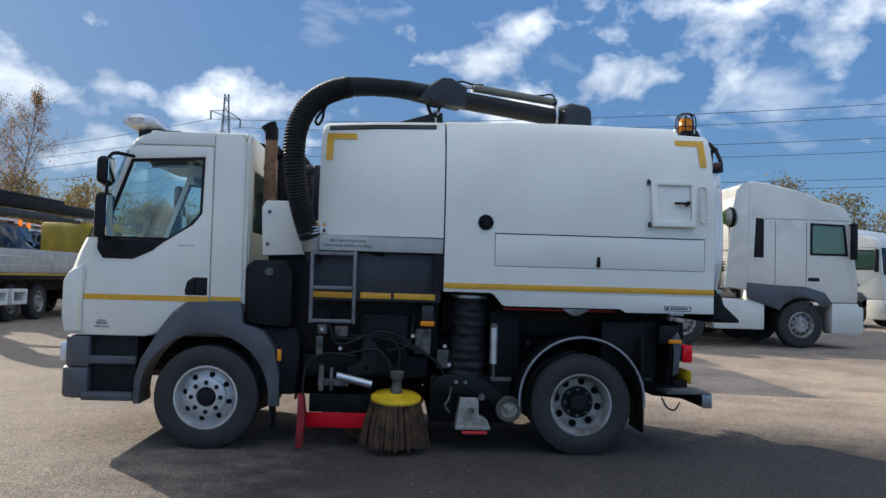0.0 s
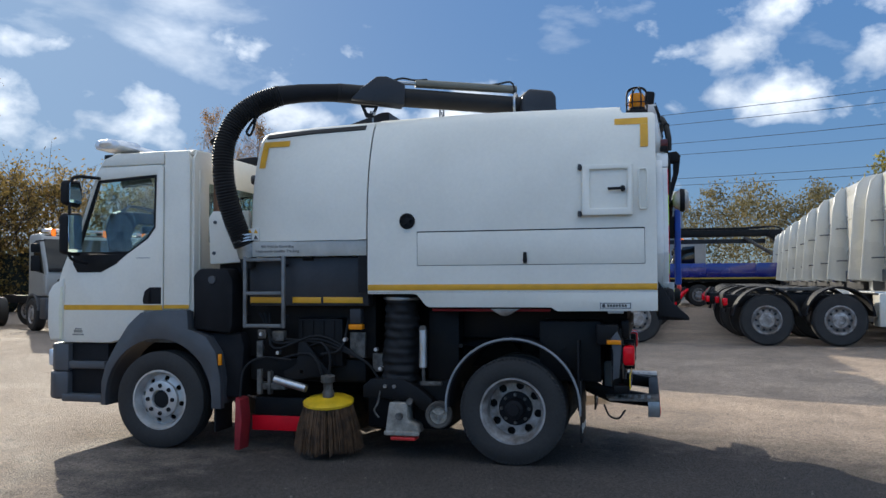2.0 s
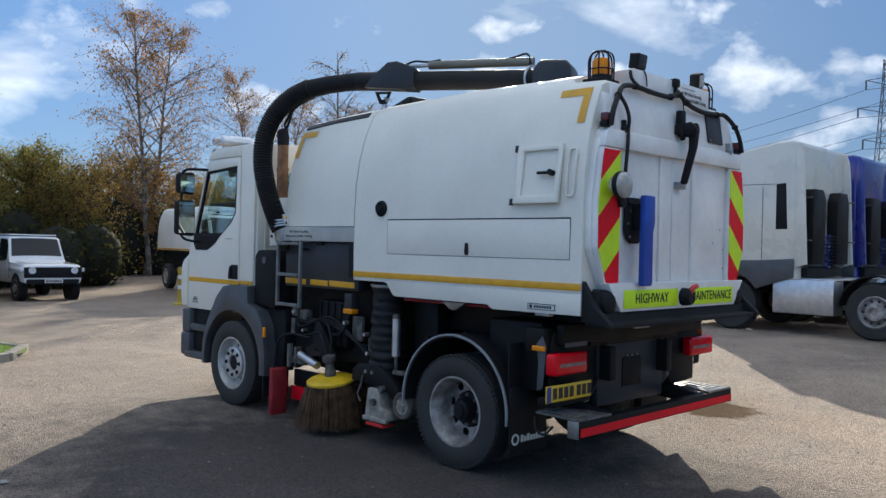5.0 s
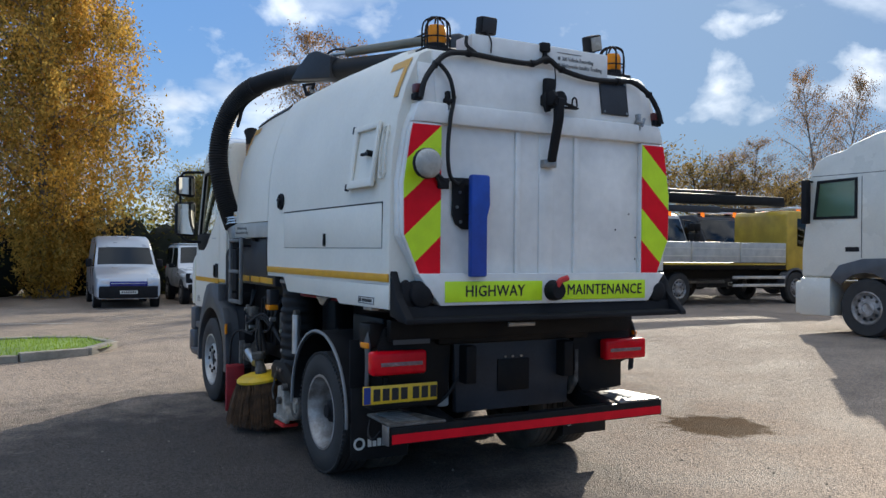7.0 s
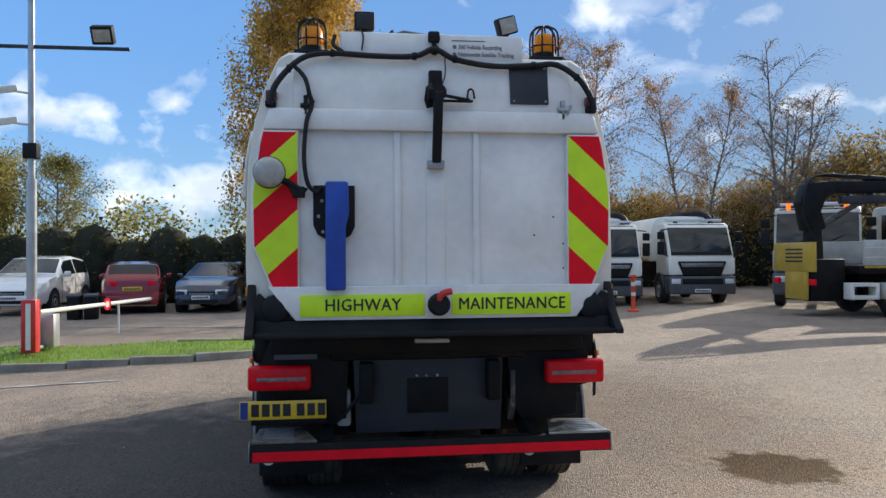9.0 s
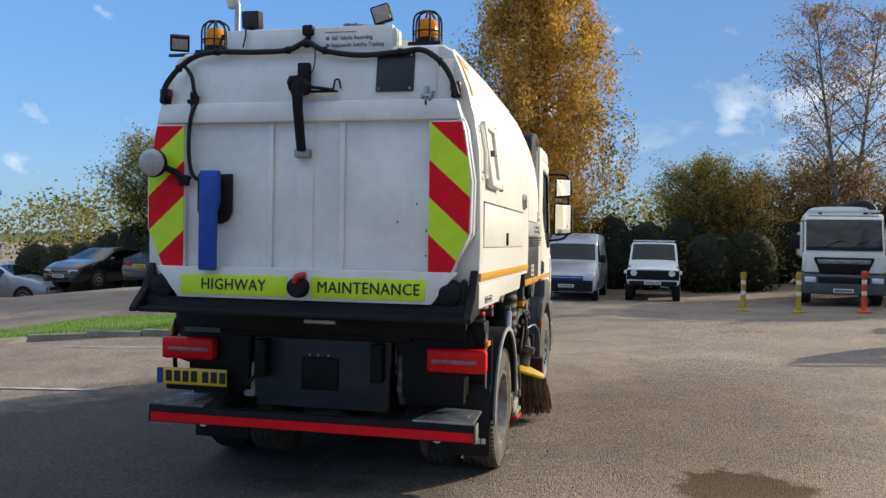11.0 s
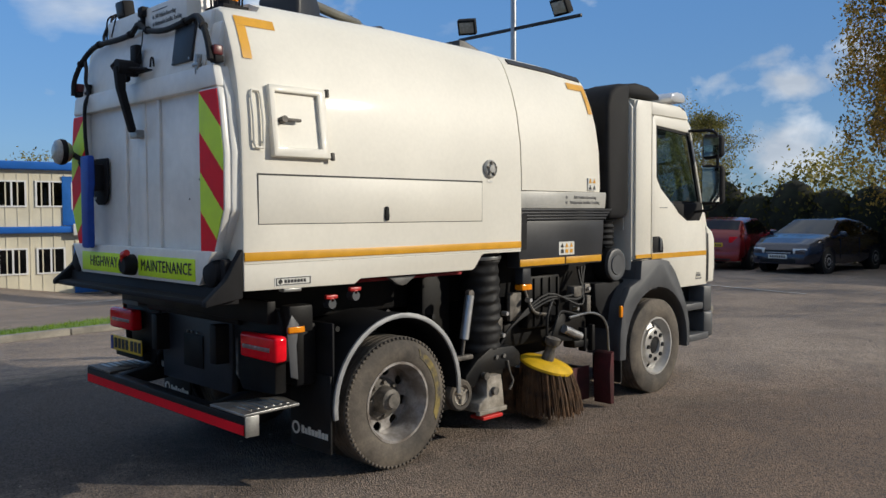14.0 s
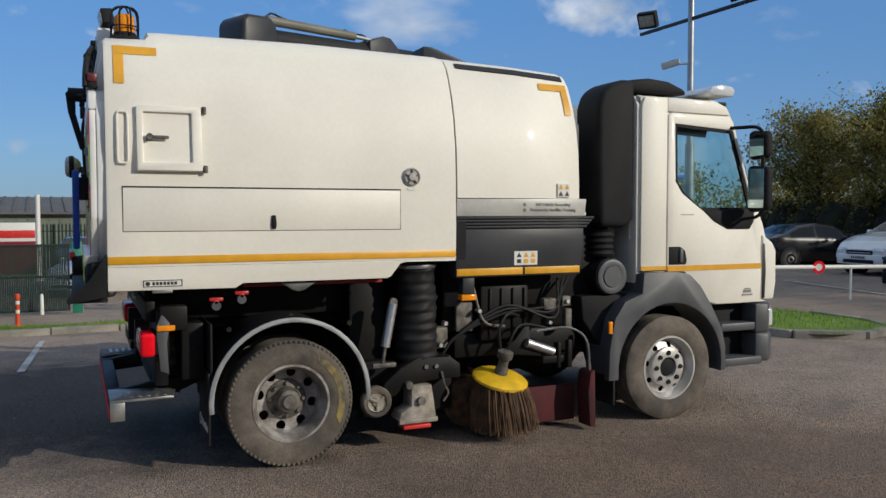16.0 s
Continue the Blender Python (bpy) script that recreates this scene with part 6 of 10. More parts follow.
# ---- rear frame, tail lights, under-run bumper
bm = B()
box(bm, 2.66, 2.72, -0.98, 0.98, 1.02, 1.155, 0.008)
rf = part("rear_frame", bm, M_CHASSIS, P, "black rear cross frame")
for s in (-1, 1):
    bm = B()
    prism(bm, [(s * 0.50, 1.10), (s * 0.99, 1.10), (s * 1.04, 0.98), (s * 1.04, 0.80), (s * 0.96, 0.78), (s * 0.96, 0.60), (s * 0.60, 0.58), (s * 0.52, 0.7)], "x", 2.58, 2.66, 0.008)
    part("light_carrier", bm, M_CHASSIS, rf)
    bm = B()
    box(bm, 2.615, 2.672, s * 0.75, s * 1.095, 0.825, 0.955, 0.01)
    part("lamp_housing", bm, M_BLACK, rf)
    bm = B()
    box(bm, 2.672, 2.76, s * 0.735, s * 1.115, 0.815, 0.965, 0.022, 3)
    tl = part("tail_light", bm, M_REDLENS, rf, "red tail light cluster")
    bm = B()
    box(bm, 2.757, 2.764, s * 0.77, s * 1.06, 0.872, 0.897, 0.003)
    part("reverse_lens", bm, M_SMOKED, tl)
    bm = B()
    box(bm, 2.55, 2.66, s * 1.085, s * 1.112, 0.975, 1.01, 0.006)
    part("side_marker", bm, M_AMBER, rf)
    bm = B()
    box(bm, 2.47, 2.64, s * 0.98, s * 1.085, 0.97, 1.13, 0.015)
    part("marker_housing", bm, M_CHASSIS, rf)
    bm = B()
    prism(bm, [(2.59, 0.70), (2.64, 0.72), (2.665, 1.0), (2.63, 1.08), (2.58, 1.02), (2.60, 0.9)], "y", s * 1.088, s * 1.096, 0.002)
    part("lamp_bracket", bm, M_FENDER, rf)
    bm = B()
    box(bm, 2.318, 2.334, s * 0.56, s * 1.085, 0.62, 1.0, 0.005)
    part("guard_panel", bm, M_BLACK, rf)
    bm = B()
    prism(bm, [(2.50, 0.90), (2.66, 0.90), (2.66, 0.66), (2.58, 0.56), (2.48, 0.60)], "y", s * 0.52, s * 0.56, 0.006, [circle(2.57, 0.74, 0.03, 12)])
    part("bumper_bracket", bm, M_DIRTYSTEEL if s > 0 else M_CHASSIS, rf)
bm = B()
prism(bm, [(-0.46, 0.52), (0.46, 0.52), (0.48, 0.98), (0.40, 1.03), (-0.42, 1.03), (-0.48, 0.98)], "x", 2.60, 2.655, 0.01)
part("centre_panel", bm, M_DARKPANEL, rf)
bm = B()
box(bm, 2.655, 2.665, -0.14, 0.12, 0.64, 0.86, 0.004)
part("access_plate", bm, M_CHASSIS, rf)
for yy in (-0.08, -0.02, 0.05):
    bm = B()
    cyl(bm, (2.66, yy, 0.875), (2.67, yy, 0.875), 0.008, None, 8)
    part("bolt", bm, M_STEEL, rf)
bm = B()
box(bm, 2.50, 2.62, -0.58, -0.49, 0.56, 0.80, 0.02)
part("washer_bottle", bm, M_GREYBAND, rf)
bm = B()
tube(bm, [(2.62, -0.6, 0.58), (2.66, -0.52, 0.66), (2.64, -0.42, 0.80), (2.62, -0.38, 1.0)], 0.012, 6, 4)
part("cable_loom", bm, M_RUBBER, rf)
bm = B()
tube(bm, [(2.62, 0.44, 1.08), (2.70, 0.5, 1.10), (2.68, 0.62, 1.06)], 0.012, 6, 4)
part("cable_loom", bm, M_RUBBER, rf)
bm = B()
box(bm, 2.655, 2.735, -0.1, 0.12, 1.085, 1.115, 0.006)
part("plate_lamp", bm, M_STEEL, rf)
bm = B()
box(bm, 2.72, 2.724, -0.96, -0.70, 1.0, 1.03)
part("frame_badge", bm, M_FENDER, rf)
bm = B()
box(bm, 2.72, 2.73, -1.165, -0.645, 0.638, 0.752, 0.006)
npl = part("number_plate", bm, M_PLATE, P, "yellow rear number plate with dark bars")
bm = B()
box(bm, 2.729, 2.7325, -1.16, -1.115, 0.643, 0.747)
part("plate_band", bm, mat("plate_blue", (0.015, 0.05, 0.30), 0.4), npl)
for k in range(7):
    y0 = -1.095 + k * 0.063 + (0.02 if k > 3 else 0.0)
    bm = B()
    box(bm, 2.729, 2.7325, y0, y0 + 0.046, 0.658, 0.733)
    part("plate_bar", bm, M_INK, npl)
bm = B()
box(bm, 2.60, 2.72, -1.10, -0.64, 0.60, 0.66, 0.01)
part("plate_holder", bm, M_CHASSIS, npl)
bm = B()
box(bm, 2.86, 2.945, -1.08, 1.085, 0.428, 0.535, 0.008)
ur = part("underrun_bumper", bm, M_CHASSIS, P, "black rear under-run beam with red tape")
for s in (-1, 1):
    bm = B()
    box(bm, 2.855, 2.942, s * 1.086, s * 1.094, 0.424, 0.54, 0.002)
    part("end_plate", bm, M_STEEL, ur, "worn bare steel end plate")
bm = B()
box(bm, 2.944, 2.9485, -1.07, 1.08, 0.436, 0.492)
part("red_tape", bm, M_REDTAPE, ur)
for s in (-1, 1):
    bm = B()
    prism(bm, [(2.52, s * 0.80), (2.94, s * 0.70), (2.94, s * 1.08), (2.56, s * 1.06)], "z", 0.536, 0.552, 0.003)
    # the right step is a lighter steel than the left
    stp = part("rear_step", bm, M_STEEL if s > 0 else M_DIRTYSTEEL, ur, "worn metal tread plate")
    for k in range(6):
        bm = B()
        box(bm, 2.60 + k * 0.05, 2.625 + k * 0.05, s * 0.84, s * 1.02, 0.552, 0.557, 0.002)
        part("tread_bar", bm, M_STEEL, stp)
    bm = B()
    prism(bm, [(2.2, 0.72), (2.5, 0.60), (2.90, 0.535), (2.90, 0.44), (2.55, 0.47), (2.2, 0.62)], "y", s * 0.60, s * 0.68, 0.008)
    part("beam_arm", bm, M_CHASSIS, ur)
bm = B()
tube(bm, [(2.52, -1.02, 0.5), (2.56, -1.05, 0.42), (2.63, -1.05, 0.40), (2.68, -1.02, 0.46)], 0.008, 6, 4)
part("hanging_cable", bm, M_RUBBER, ur)
for yy, zz in ((1.02, 1.12), (1.05, 1.16)):
    bm = B()
    xx = 2.28 if yy < 1.03 else 2.12
    cyl(bm, (xx, yy - 0.06, zz - 0.01), (xx, yy, zz - 0.01), 0.03, None, 14)
    tap = part("water_tap", bm, M_FENDER, P, "small water tap with a red handle")
    bm = B()
    box(bm, xx - 0.045, xx + 0.045, yy - 0.03, yy, zz + 0.02, zz + 0.045, 0.008)
    box(bm, xx - 0.014, xx + 0.014, yy - 0.03, yy, zz, zz + 0.03, 0.004)
    part("tap_handle", bm, M_REDPART, tap)

# ---- sweeping gear on both sides
rng = random.Random(4)
for s in (-1, 1):
    cx, cy = (0.21 if s < 0 else 0.18), s * 1.03
    tx, ty = (0.02, -0.16) if s < 0 else (-0.10, 0.27)
    flare = 0.11 if s < 0 else 0.075
    bm = B()
    lathe(bm, [(0.0, 0.025), (0.08, 0.025), (0.19, 0.005), (0.215, -0.01), (0.215, -0.03), (0.0, -0.03)], (cx, cy, 0.475), (tx, ty, 1.0), 36)
    brush = part("side_brush", bm, M_YELLOW, P, "side brush with a yellow disc and brown bristles")
    bm = B()
    for k in range(900):
        a = rng.uniform(0, 2 * math.pi)
        r0 = rng.choice((0.12, 0.15, 0.175, 0.195)) + rng.uniform(-0.01, 0.01)
        spread = rng.uniform(0.02, flare)
        p0 = Vector((cx + r0 * math.cos(a), cy + r0 * math.sin(a), 0.455 - ty * r0 * math.sin(a) - tx * r0 * math.cos(a)))
        p1 = Vector((cx + 0.3 * min(tx, 0) + (r0 + spread) * math.cos(a + 0.05), cy + (r0 + spread) * math.sin(a + 0.05), (0.04 if s < 0 else 0.065) + rng.uniform(0, 0.05)))
        pm = (p0 + p1) / 2 + Vector((0.012 * math.cos(a), 0.012 * math.sin(a), 0.0))
        tube(bm, [p0, pm, p1], [0.0034, 0.0038, 0.0026], 4)
    tagged(part("bristles", bm, M_BRISTLE, brush), kind="stuff")
    bm = B()
    lathe(bm, [(0.05, -0.02), (0.05, 0.05), (0.04, 0.07), (0.04, 0.13), (0.06, 0.14), (0.06, 0.19), (0.0, 0.2)], (cx, cy, 0.49), (tx, ty, 1.0), 20)
    part("brush_motor", bm, M_DIRTYSTEEL, brush)
    bm = B()
    if s > 0:
        prism(bm, [(-0.20, 0.60), (0.08, 0.63), (0.16, 0.60), (0.18, 0.65), (0.04, 0.74), (-0.04, 0.84), (-0.09, 0.84), (-0.10, 0.72), (-0.20, 0.66)], "y", 0.97, 1.0, 0.006)
    else:
        prism(bm, [(-0.20, 0.62), (0.12, 0.66), (0.22, 0.60), (0.24, 0.66), (0.12, 0.80), (-0.02, 0.96), (-0.08, 0.96), (-0.10, 0.76), (-0.22, 0.70)], "y", s * 0.97, s * 1.0, 0.006)
    part("brush_arm", bm, M_CHASSIS, brush)
    bm = B()
    box(bm, -0.46, -0.20, s * 0.90, s * 1.02, 0.54, 0.60, 0.01)
    box(bm, -0.45, -0.41, s * 1.0, s * 1.05, 0.50, 0.72, 0.008)
    box(bm, -0.36, -0.33, s * 0.96, s * 1.03, 0.50, 0.70, 0.008)
    part("pivot_frame", bm, M_DIRTYSTEEL if s < 0 else M_CHASSIS, brush)
    bm = B()
    cyl(bm, (-0.30, s * 1.0, 0.63), (0.0, s * 1.02, 0.56) if s < 0 else (-0.05, s * 1.02, 0.72), 0.035, None, 16)
    part("brush_ram", bm, M_ALU, brush)
    bm = B()
    tube(bm, [(cx, cy, 0.66), (cx + 0.02, cy + s * 0.02, 0.84), (cx - 0.06, cy, 0.95), (cx - 0.2, cy - s * 0.08, 0.92)], 0.012, 7, 5)
    part("hydraulic_hose", bm, M_RUBBER, brush)
    bm = B()
    tube(bm, [(cx - 0.04, cy, 0.62), (cx - 0.10, cy + s * 0.02, 0.8), (cx - 0.22, cy - s * 0.02, 0.86), (cx - 0.5, cy - s * 0.03, 0.80)], 0.011, 7, 5)
    part("hydraulic_hose", bm, M_RUBBER, brush)
    bm = B()
    tube(bm, [(-0.15, s * 1.0, 0.80), (-0.40, s * 1.06, 0.82), (-0.55, s * 1.09, 0.72), (-0.58, s * 1.10, 0.48)], 0.01, 7, 5)
    part("hydraulic_hose", bm, M_RUBBER if s < 0 else M_STEEL, brush)
    bm = B()
    tube(bm, [(0.35, s * 0.9, 1.15), (0.30, s * 0.98, 0.9), (0.12, s * 0.98, 0.85)], 0.012, 7, 5)
    part("hydraulic_hose", bm, M_RUBBER if s < 0 else M_DIRTYSTEEL, brush)
    # red rubber flaps
    bm = B()
    prism(bm, [(-0.62, 0.03), (-0.57, 0.03), (-0.55, 0.30), (-0.57, 0.46), (-0.61, 0.48)], "y", s * 0.96, s * 1.13, 0.004)
    part("front_flap", bm, M_REDFLAP if s > 0 else M_REDLIP, P)
    bm = B()
    box(bm, -0.56, 0.05, s * 0.90, s * 0.915, 0.05 if s > 0 else 0.17, 0.34 if s > 0 else 0.30, 0.004)
    part("side_flap", bm, M_REDFLAP if s > 0 else M_REDTAPE, P)
    if s < 0:
        bm = B()
        box(bm, -0.54, 0.05, -0.9, -0.86, 0.30, 0.46, 0.01)
        part("flap_carrier", bm, M_CHASSIS, P)
    # suction duct with creased rubber sleeve
    bm = B()
    prof = []
    for k in range(61):
        t = k / 60
        prof.append((0.158 + 0.007 * math.sin(k * 1.05) * (0.3 + 0.7 * math.sin(k * 0.37) ** 2) - 0.016 * t, -0.70 + 0.72 * t))
    lathe(bm, prof, (0.83, s * 0.90, 1.345), (0.03, s * 0.03, 1.0), 28)
    for v in bm.verts:
        k = noise.noise(Vector((v.co.x * 9, v.co.y * 9, v.co.z * 17 + v.co.x * 8)))
        out = Vector((v.co.x - 0.83, v.co.y - s * 0.90, 0)).normalized()
        v.co += out * 0.018 * k
    duct = part("suction_duct", bm, M_RUBBER, P, "black creased rubber suction duct")
    bm = B()
    lathe(bm, [(0.162, -0.012), (0.164, 0.0), (0.162, 0.012)], (0.83, s * 0.90, 1.335), (0.03, s * 0.03, 1.0), 28)
    part("duct_clamp", bm, M_STEEL, duct)
    # suction nozzle
    bm = B()
    prism(bm, [(0.52, 0.60), (0.60, 0.66), (0.86, 0.67), (1.0, 0.60), (1.12, 0.50), (1.14, 0.42), (1.04, 0.40), (0.95, 0.48), (0.66, 0.50), (0.52, 0.50)], "y", s * 0.92, s * 1.04, 0.012)
    nz = part("suction_nozzle", bm, M_CHASSIS, P, "cast steel suction nozzle on a small wheel")
    for xx in (0.72, 0.80):
        bm = B()
        cyl(bm, (xx, s * 1.04, 0.60), (xx, s * 1.055, 0.60), 0.016, None, 10)
        part("bolt", bm, M_STEEL, nz)
    bm = B()
    prism(bm, [(0.72, 0.19), (1.02, 0.22), (1.0, 0.28), (0.92, 0.32), (0.92, 0.47), (0.76, 0.47), (0.74, 0.34)], "y", s * 0.88, s * 1.06, 0.012)
    part("nozzle_shoe", bm, M_PALECAST, nz)
    bm = B()
    cyl(bm, (0.85, s * 1.05, 0.36), (0.85, s * 1.09, 0.36), 0.03, None, 12)
    part("shoe_boss", bm, M_DIRTYSTEEL, nz)
    bm = B()
    box(bm, 0.72, 1.02, s * 1.04, s * 1.08, 0.20, 0.235, 0.006)
    part("shoe_plate", bm, M_PALECAST, nz)
    bm = B()
    cyl(bm, (0.94, s * 1.03, 0.48), (0.94, s * 1.08, 0.48), 0.028, None, 12)
    part("shoe_boss", bm, M_DIRTYSTEEL, nz)
    bm = B()
    box(bm, 0.78, 0.99, s * 0.96, s * 1.09, 0.165, 0.19, 0.004)
    part("nozzle_skid", bm, M_REDPART, nz)
    bm = B()
    lathe(bm, [(0.075, -0.035), (0.10, -0.038), (0.112, -0.025), (0.112, 0.025), (0.10, 0.038), (0.075, 0.035)], (1.18, s * 1.02, 0.375), (0, s, 0), 30)
    jw = part("jockey_wheel", bm, M_TYRE, nz, "small solid rubber wheel")
    bm = B()
    lathe(bm, [(0.076, 0.02), (0.07, 0.032), (0.06, 0.02), (0.04, 0.018), (0.03, 0.03), (0.0, 0.035)], (1.18, s * 1.02, 0.375), (0, s, 0), 24)
    for k in range(3):
        a = 2 * math.pi * k / 3 + 0.5
        cyl(bm, (1.18, s * 1.048, 0.375), (1.18 + 0.06 * math.cos(a), s * 1.048, 0.375 + 0.06 * math.sin(a)), 0.011, None, 8)
    part("jockey_rim", bm, M_PALECAST, jw)
    bm = B()
    tube(bm, [(0.68, s * 1.05, 0.56), (0.66, s * 1.06, 0.46), (0.63, s * 1.06, 0.40), (0.67, s * 1.06, 0.34)], 0.009, 6, 5)
    part("lift_chain", bm, M_DIRTYSTEEL, nz)
    bm = B()
    cyl(bm, (1.04, s * 1.0, 1.07), (1.10 if s > 0 else 1.04, s * 1.0, 0.76), 0.034, None, 18)
    cy = part("lift_ram", bm, M_ALU, P, "silver hydraulic ram")
    bm = B()
    cyl(bm, (1.10 if s > 0 else 1.04, s * 1.0, 0.77), (1.12 if s > 0 else 1.045, s * 1.0, 0.64), 0.014, None, 10)
    part("ram_rod", bm, M_DIRTYSTEEL, cy)
    bm = B()
    box(bm, 1.02, 1.20, s * 0.98, s * 1.02, 0.61, 0.645, 0.008)
    part("ram_foot", bm, M_DIRTYSTEEL, cy)
    bm = B()
    cyl(bm, (1.04, s * 0.98, 1.08), (1.04, s * 1.02, 1.08), 0.03, None, 12)
    part("ram_eye", bm, M_DIRTYSTEEL, cy)
    # amber repeater on its stalk
    bm = B()
    box(bm, 0.40, 0.52, s * 0.98, s * 1.06, 1.07, 1.115, 0.008)
    rp = part("repeater_lamp", bm, M_AMBER, P, "amber repeater lamp under a dark housing")
    bm = B()
    box(bm, 0.41, 0.51, s * 0.97, s * 1.055, 1.118, 1.245, 0.01)
    part("lamp_housing", bm, M_DARKPANEL, rp)
    # dark side boxes over the chassis
    bm = B()
    box(bm, 1.02, 1.30, s * 0.60, s * 0.78, 0.55, 1.22, 0.02)
    part("side_box", bm, M_CHASSIS, P)
    bm = B()
    box(bm, -0.12, 0.30, s * 0.80, s * 0.93, 0.74, 1.16, 0.02)
    for k in range(4):
        box(bm, -0.09 + k * 0.1, -0.07 + k * 0.1, s * 0.93, s * 0.945, 0.76, 1.14, 0.004)
    part("hydraulic_tank", bm, M_CHASSIS, P)
    for x0, x1, y0, y1, z0, z1 in ((0.36, 0.50, 0.88, 0.92, 0.82, 1.04), (-0.48, -0.40, 0.92, 0.98, 0.98, 1.06), (-0.33, -0.22, 0.92, 1.0, 0.96, 1.05), (-0.49, -0.43, 0.92, 0.98, 0.80, 0.96), (0.56, 0.70, 0.80, 0.90, 0.70, 0.86)):
        bm = B()
        box(bm, x0, x1, s * y0, s * y1, z0, z1, 0.01)
        part("valve_block", bm, M_DIRTYSTEEL, P)
    for k in range(3):
        bm = B()
        tube(bm, [(-0.5 + 0.05 * k, s * 0.9, 1.2), (-0.3, s * (0.98 + 0.02 * k), 1.0 - 0.05 * k), (0.1, s * 0.97, 0.95 + 0.03 * k), (0.5, s * 0.95, 0.80), (0.62, s * 0.93, 0.66)], 0.011, 6, 5)
        part("oil_hose", bm, M_RUBBER, P)
    # hydraulic fittings that catch the light
    for k, (x, z) in enumerate(((-0.44, 1.02), (-0.28, 0.86), (-0.05, 0.70), (0.34, 0.98), (0.62, 0.90), (0.66, 0.74))):
        bm = B()
        cyl(bm, (x, s * 0.95, z), (x, s * 1.0, z), 0.02, 0.016, 8)
        part("hose_union", bm, M_ALU, P)
# belly of the sweeper: wide brush, suction box, blocks added to stop the low sun
bm = B()
cyl(bm, (-0.10, -0.78, 0.24), (0.34, 0.78, 0.24), 0.19, None, 28)
part("wide_brush", bm, M_BRISTLE, P, "wide cylindrical brush under the chassis")
bm = B()
box(bm, 0.50, 1.22, -0.86, 0.86, 0.22, 0.64, 0.03)
part("suction_box", bm, M_CHASSIS, P)
bm = B()
box(bm, -0.90, 0.50, -0.36, 0.36, 0.48, 0.80, 0.05)
part("belly_fill", bm, M_CHASSIS, P)
bm = B()
box(bm, -0.62, 0.48, -0.84, 0.84, 0.60, 0.80, 0.02)
part("brush_carrier", bm, M_CHASSIS, P)
bm = B()
box(bm, 2.0, 2.5, -0.93, -0.6, 0.66, 1.15, 0.02)
part("rear_side_box", bm, M_CHASSIS, P)
bm = B()
box(bm, 2.35, 2.5, 0.62, 0.95, 0.62, 1.0, 0.02)
part("rear_side_box", bm, M_CHASSIS, P)


# ---------------------------------------------------------------- island, kerbs, lines
KERB = [(-8.0, -3.4), (-7.95, -2.2), (-7.45, -1.5), (-6.5, -1.35), (-5.85, -1.8), (-5.6, -2.6), (-5.6, -4.0), (-5.6, -5.6), (-5.5, -7.2), (-4.9, -8.3), (-3.7, -8.78), (-0.9, -8.68), (2.0, -8.4), (4.2, -8.25), (7.0, -8.0), (10.0, -7.7)]
BACK = [(10.0, -8.9), (7.0, -9.2), (4.2, -9.45), (0.0, -9.9), (-4.7, -10.0), (-7.2, -9.6), (-8.3, -8.4), (-8.4, -6.5), (-8.1, -4.4)]
kerb = thing("kerb", "pale concrete kerb stones edging the grass island", "kerb", kind="structure", at=(-5.5, -4.0, 0))
line_pts = spline([(x, y, 0) for x, y in KERB], 10)
marks = [line_pts[0]]
for p in line_pts[1:]:
    if (p - marks[-1]).length >= 0.9:
        marks.append(p)
krng = random.Random(9)
bm = B()
box(bm, -0.445, 0.445, -0.07, 0.07, -0.2, 0.11, 0.018)
kerb_mesh = finish(bm, "kerb_stone", M_KERB)
for a, b in zip(marks, marks[1:]):
    d = b - a
    ob = new("kerb_stone", kerb_mesh)
    ob.parent = kerb
    ob.matrix_parent_inverse = kerb.matrix_basis.inverted()
    mid = (a + b) / 2
    ob.matrix_basis = pose(mid.x, mid.y, rise(mid.x, mid.y) + krng.uniform(-0.006, 0.006), 0, 0, math.degrees(math.atan2(d.y, d.x)) + krng.uniform(-0.8, 0.8)) @ Matrix.Diagonal((d.length / 0.905, 1, 1, 1))

bm = B()
front = [(p.x, p.y) for p in line_pts]
bm.faces.new([bm.verts.new((x, y, 0.075)) for x, y in front + BACK])
bmesh.ops.triangulate(bm, faces=list(bm.faces))
for _ in range(3):
    bmesh.ops.subdivide_edges(bm, edges=[e for e in bm.edges if e.calc_length() > 0.8], cuts=1, use_grid_fill=False)
    bmesh.ops.triangulate(bm, faces=[f for f in bm.faces if len(f.verts) > 3])
for v in bm.verts:
    v.co.z = 0.075 + 0.05 * noise.noise(v.co * 0.8) + rise(v.co.x, v.co.y)
tris = [[tuple(v.co) for v in f.verts] for f in bm.faces]
solid("grass_island", bm, M_GRASS, "mown green grass strip inside the kerb", "grass", kind="structure")
# blades
grng = random.Random(21)
verts, faces = [], []
areas = [((Vector(t[1]) - Vector(t[0])).cross(Vector(t[2]) - Vector(t[0]))).length / 2 for t in tris]
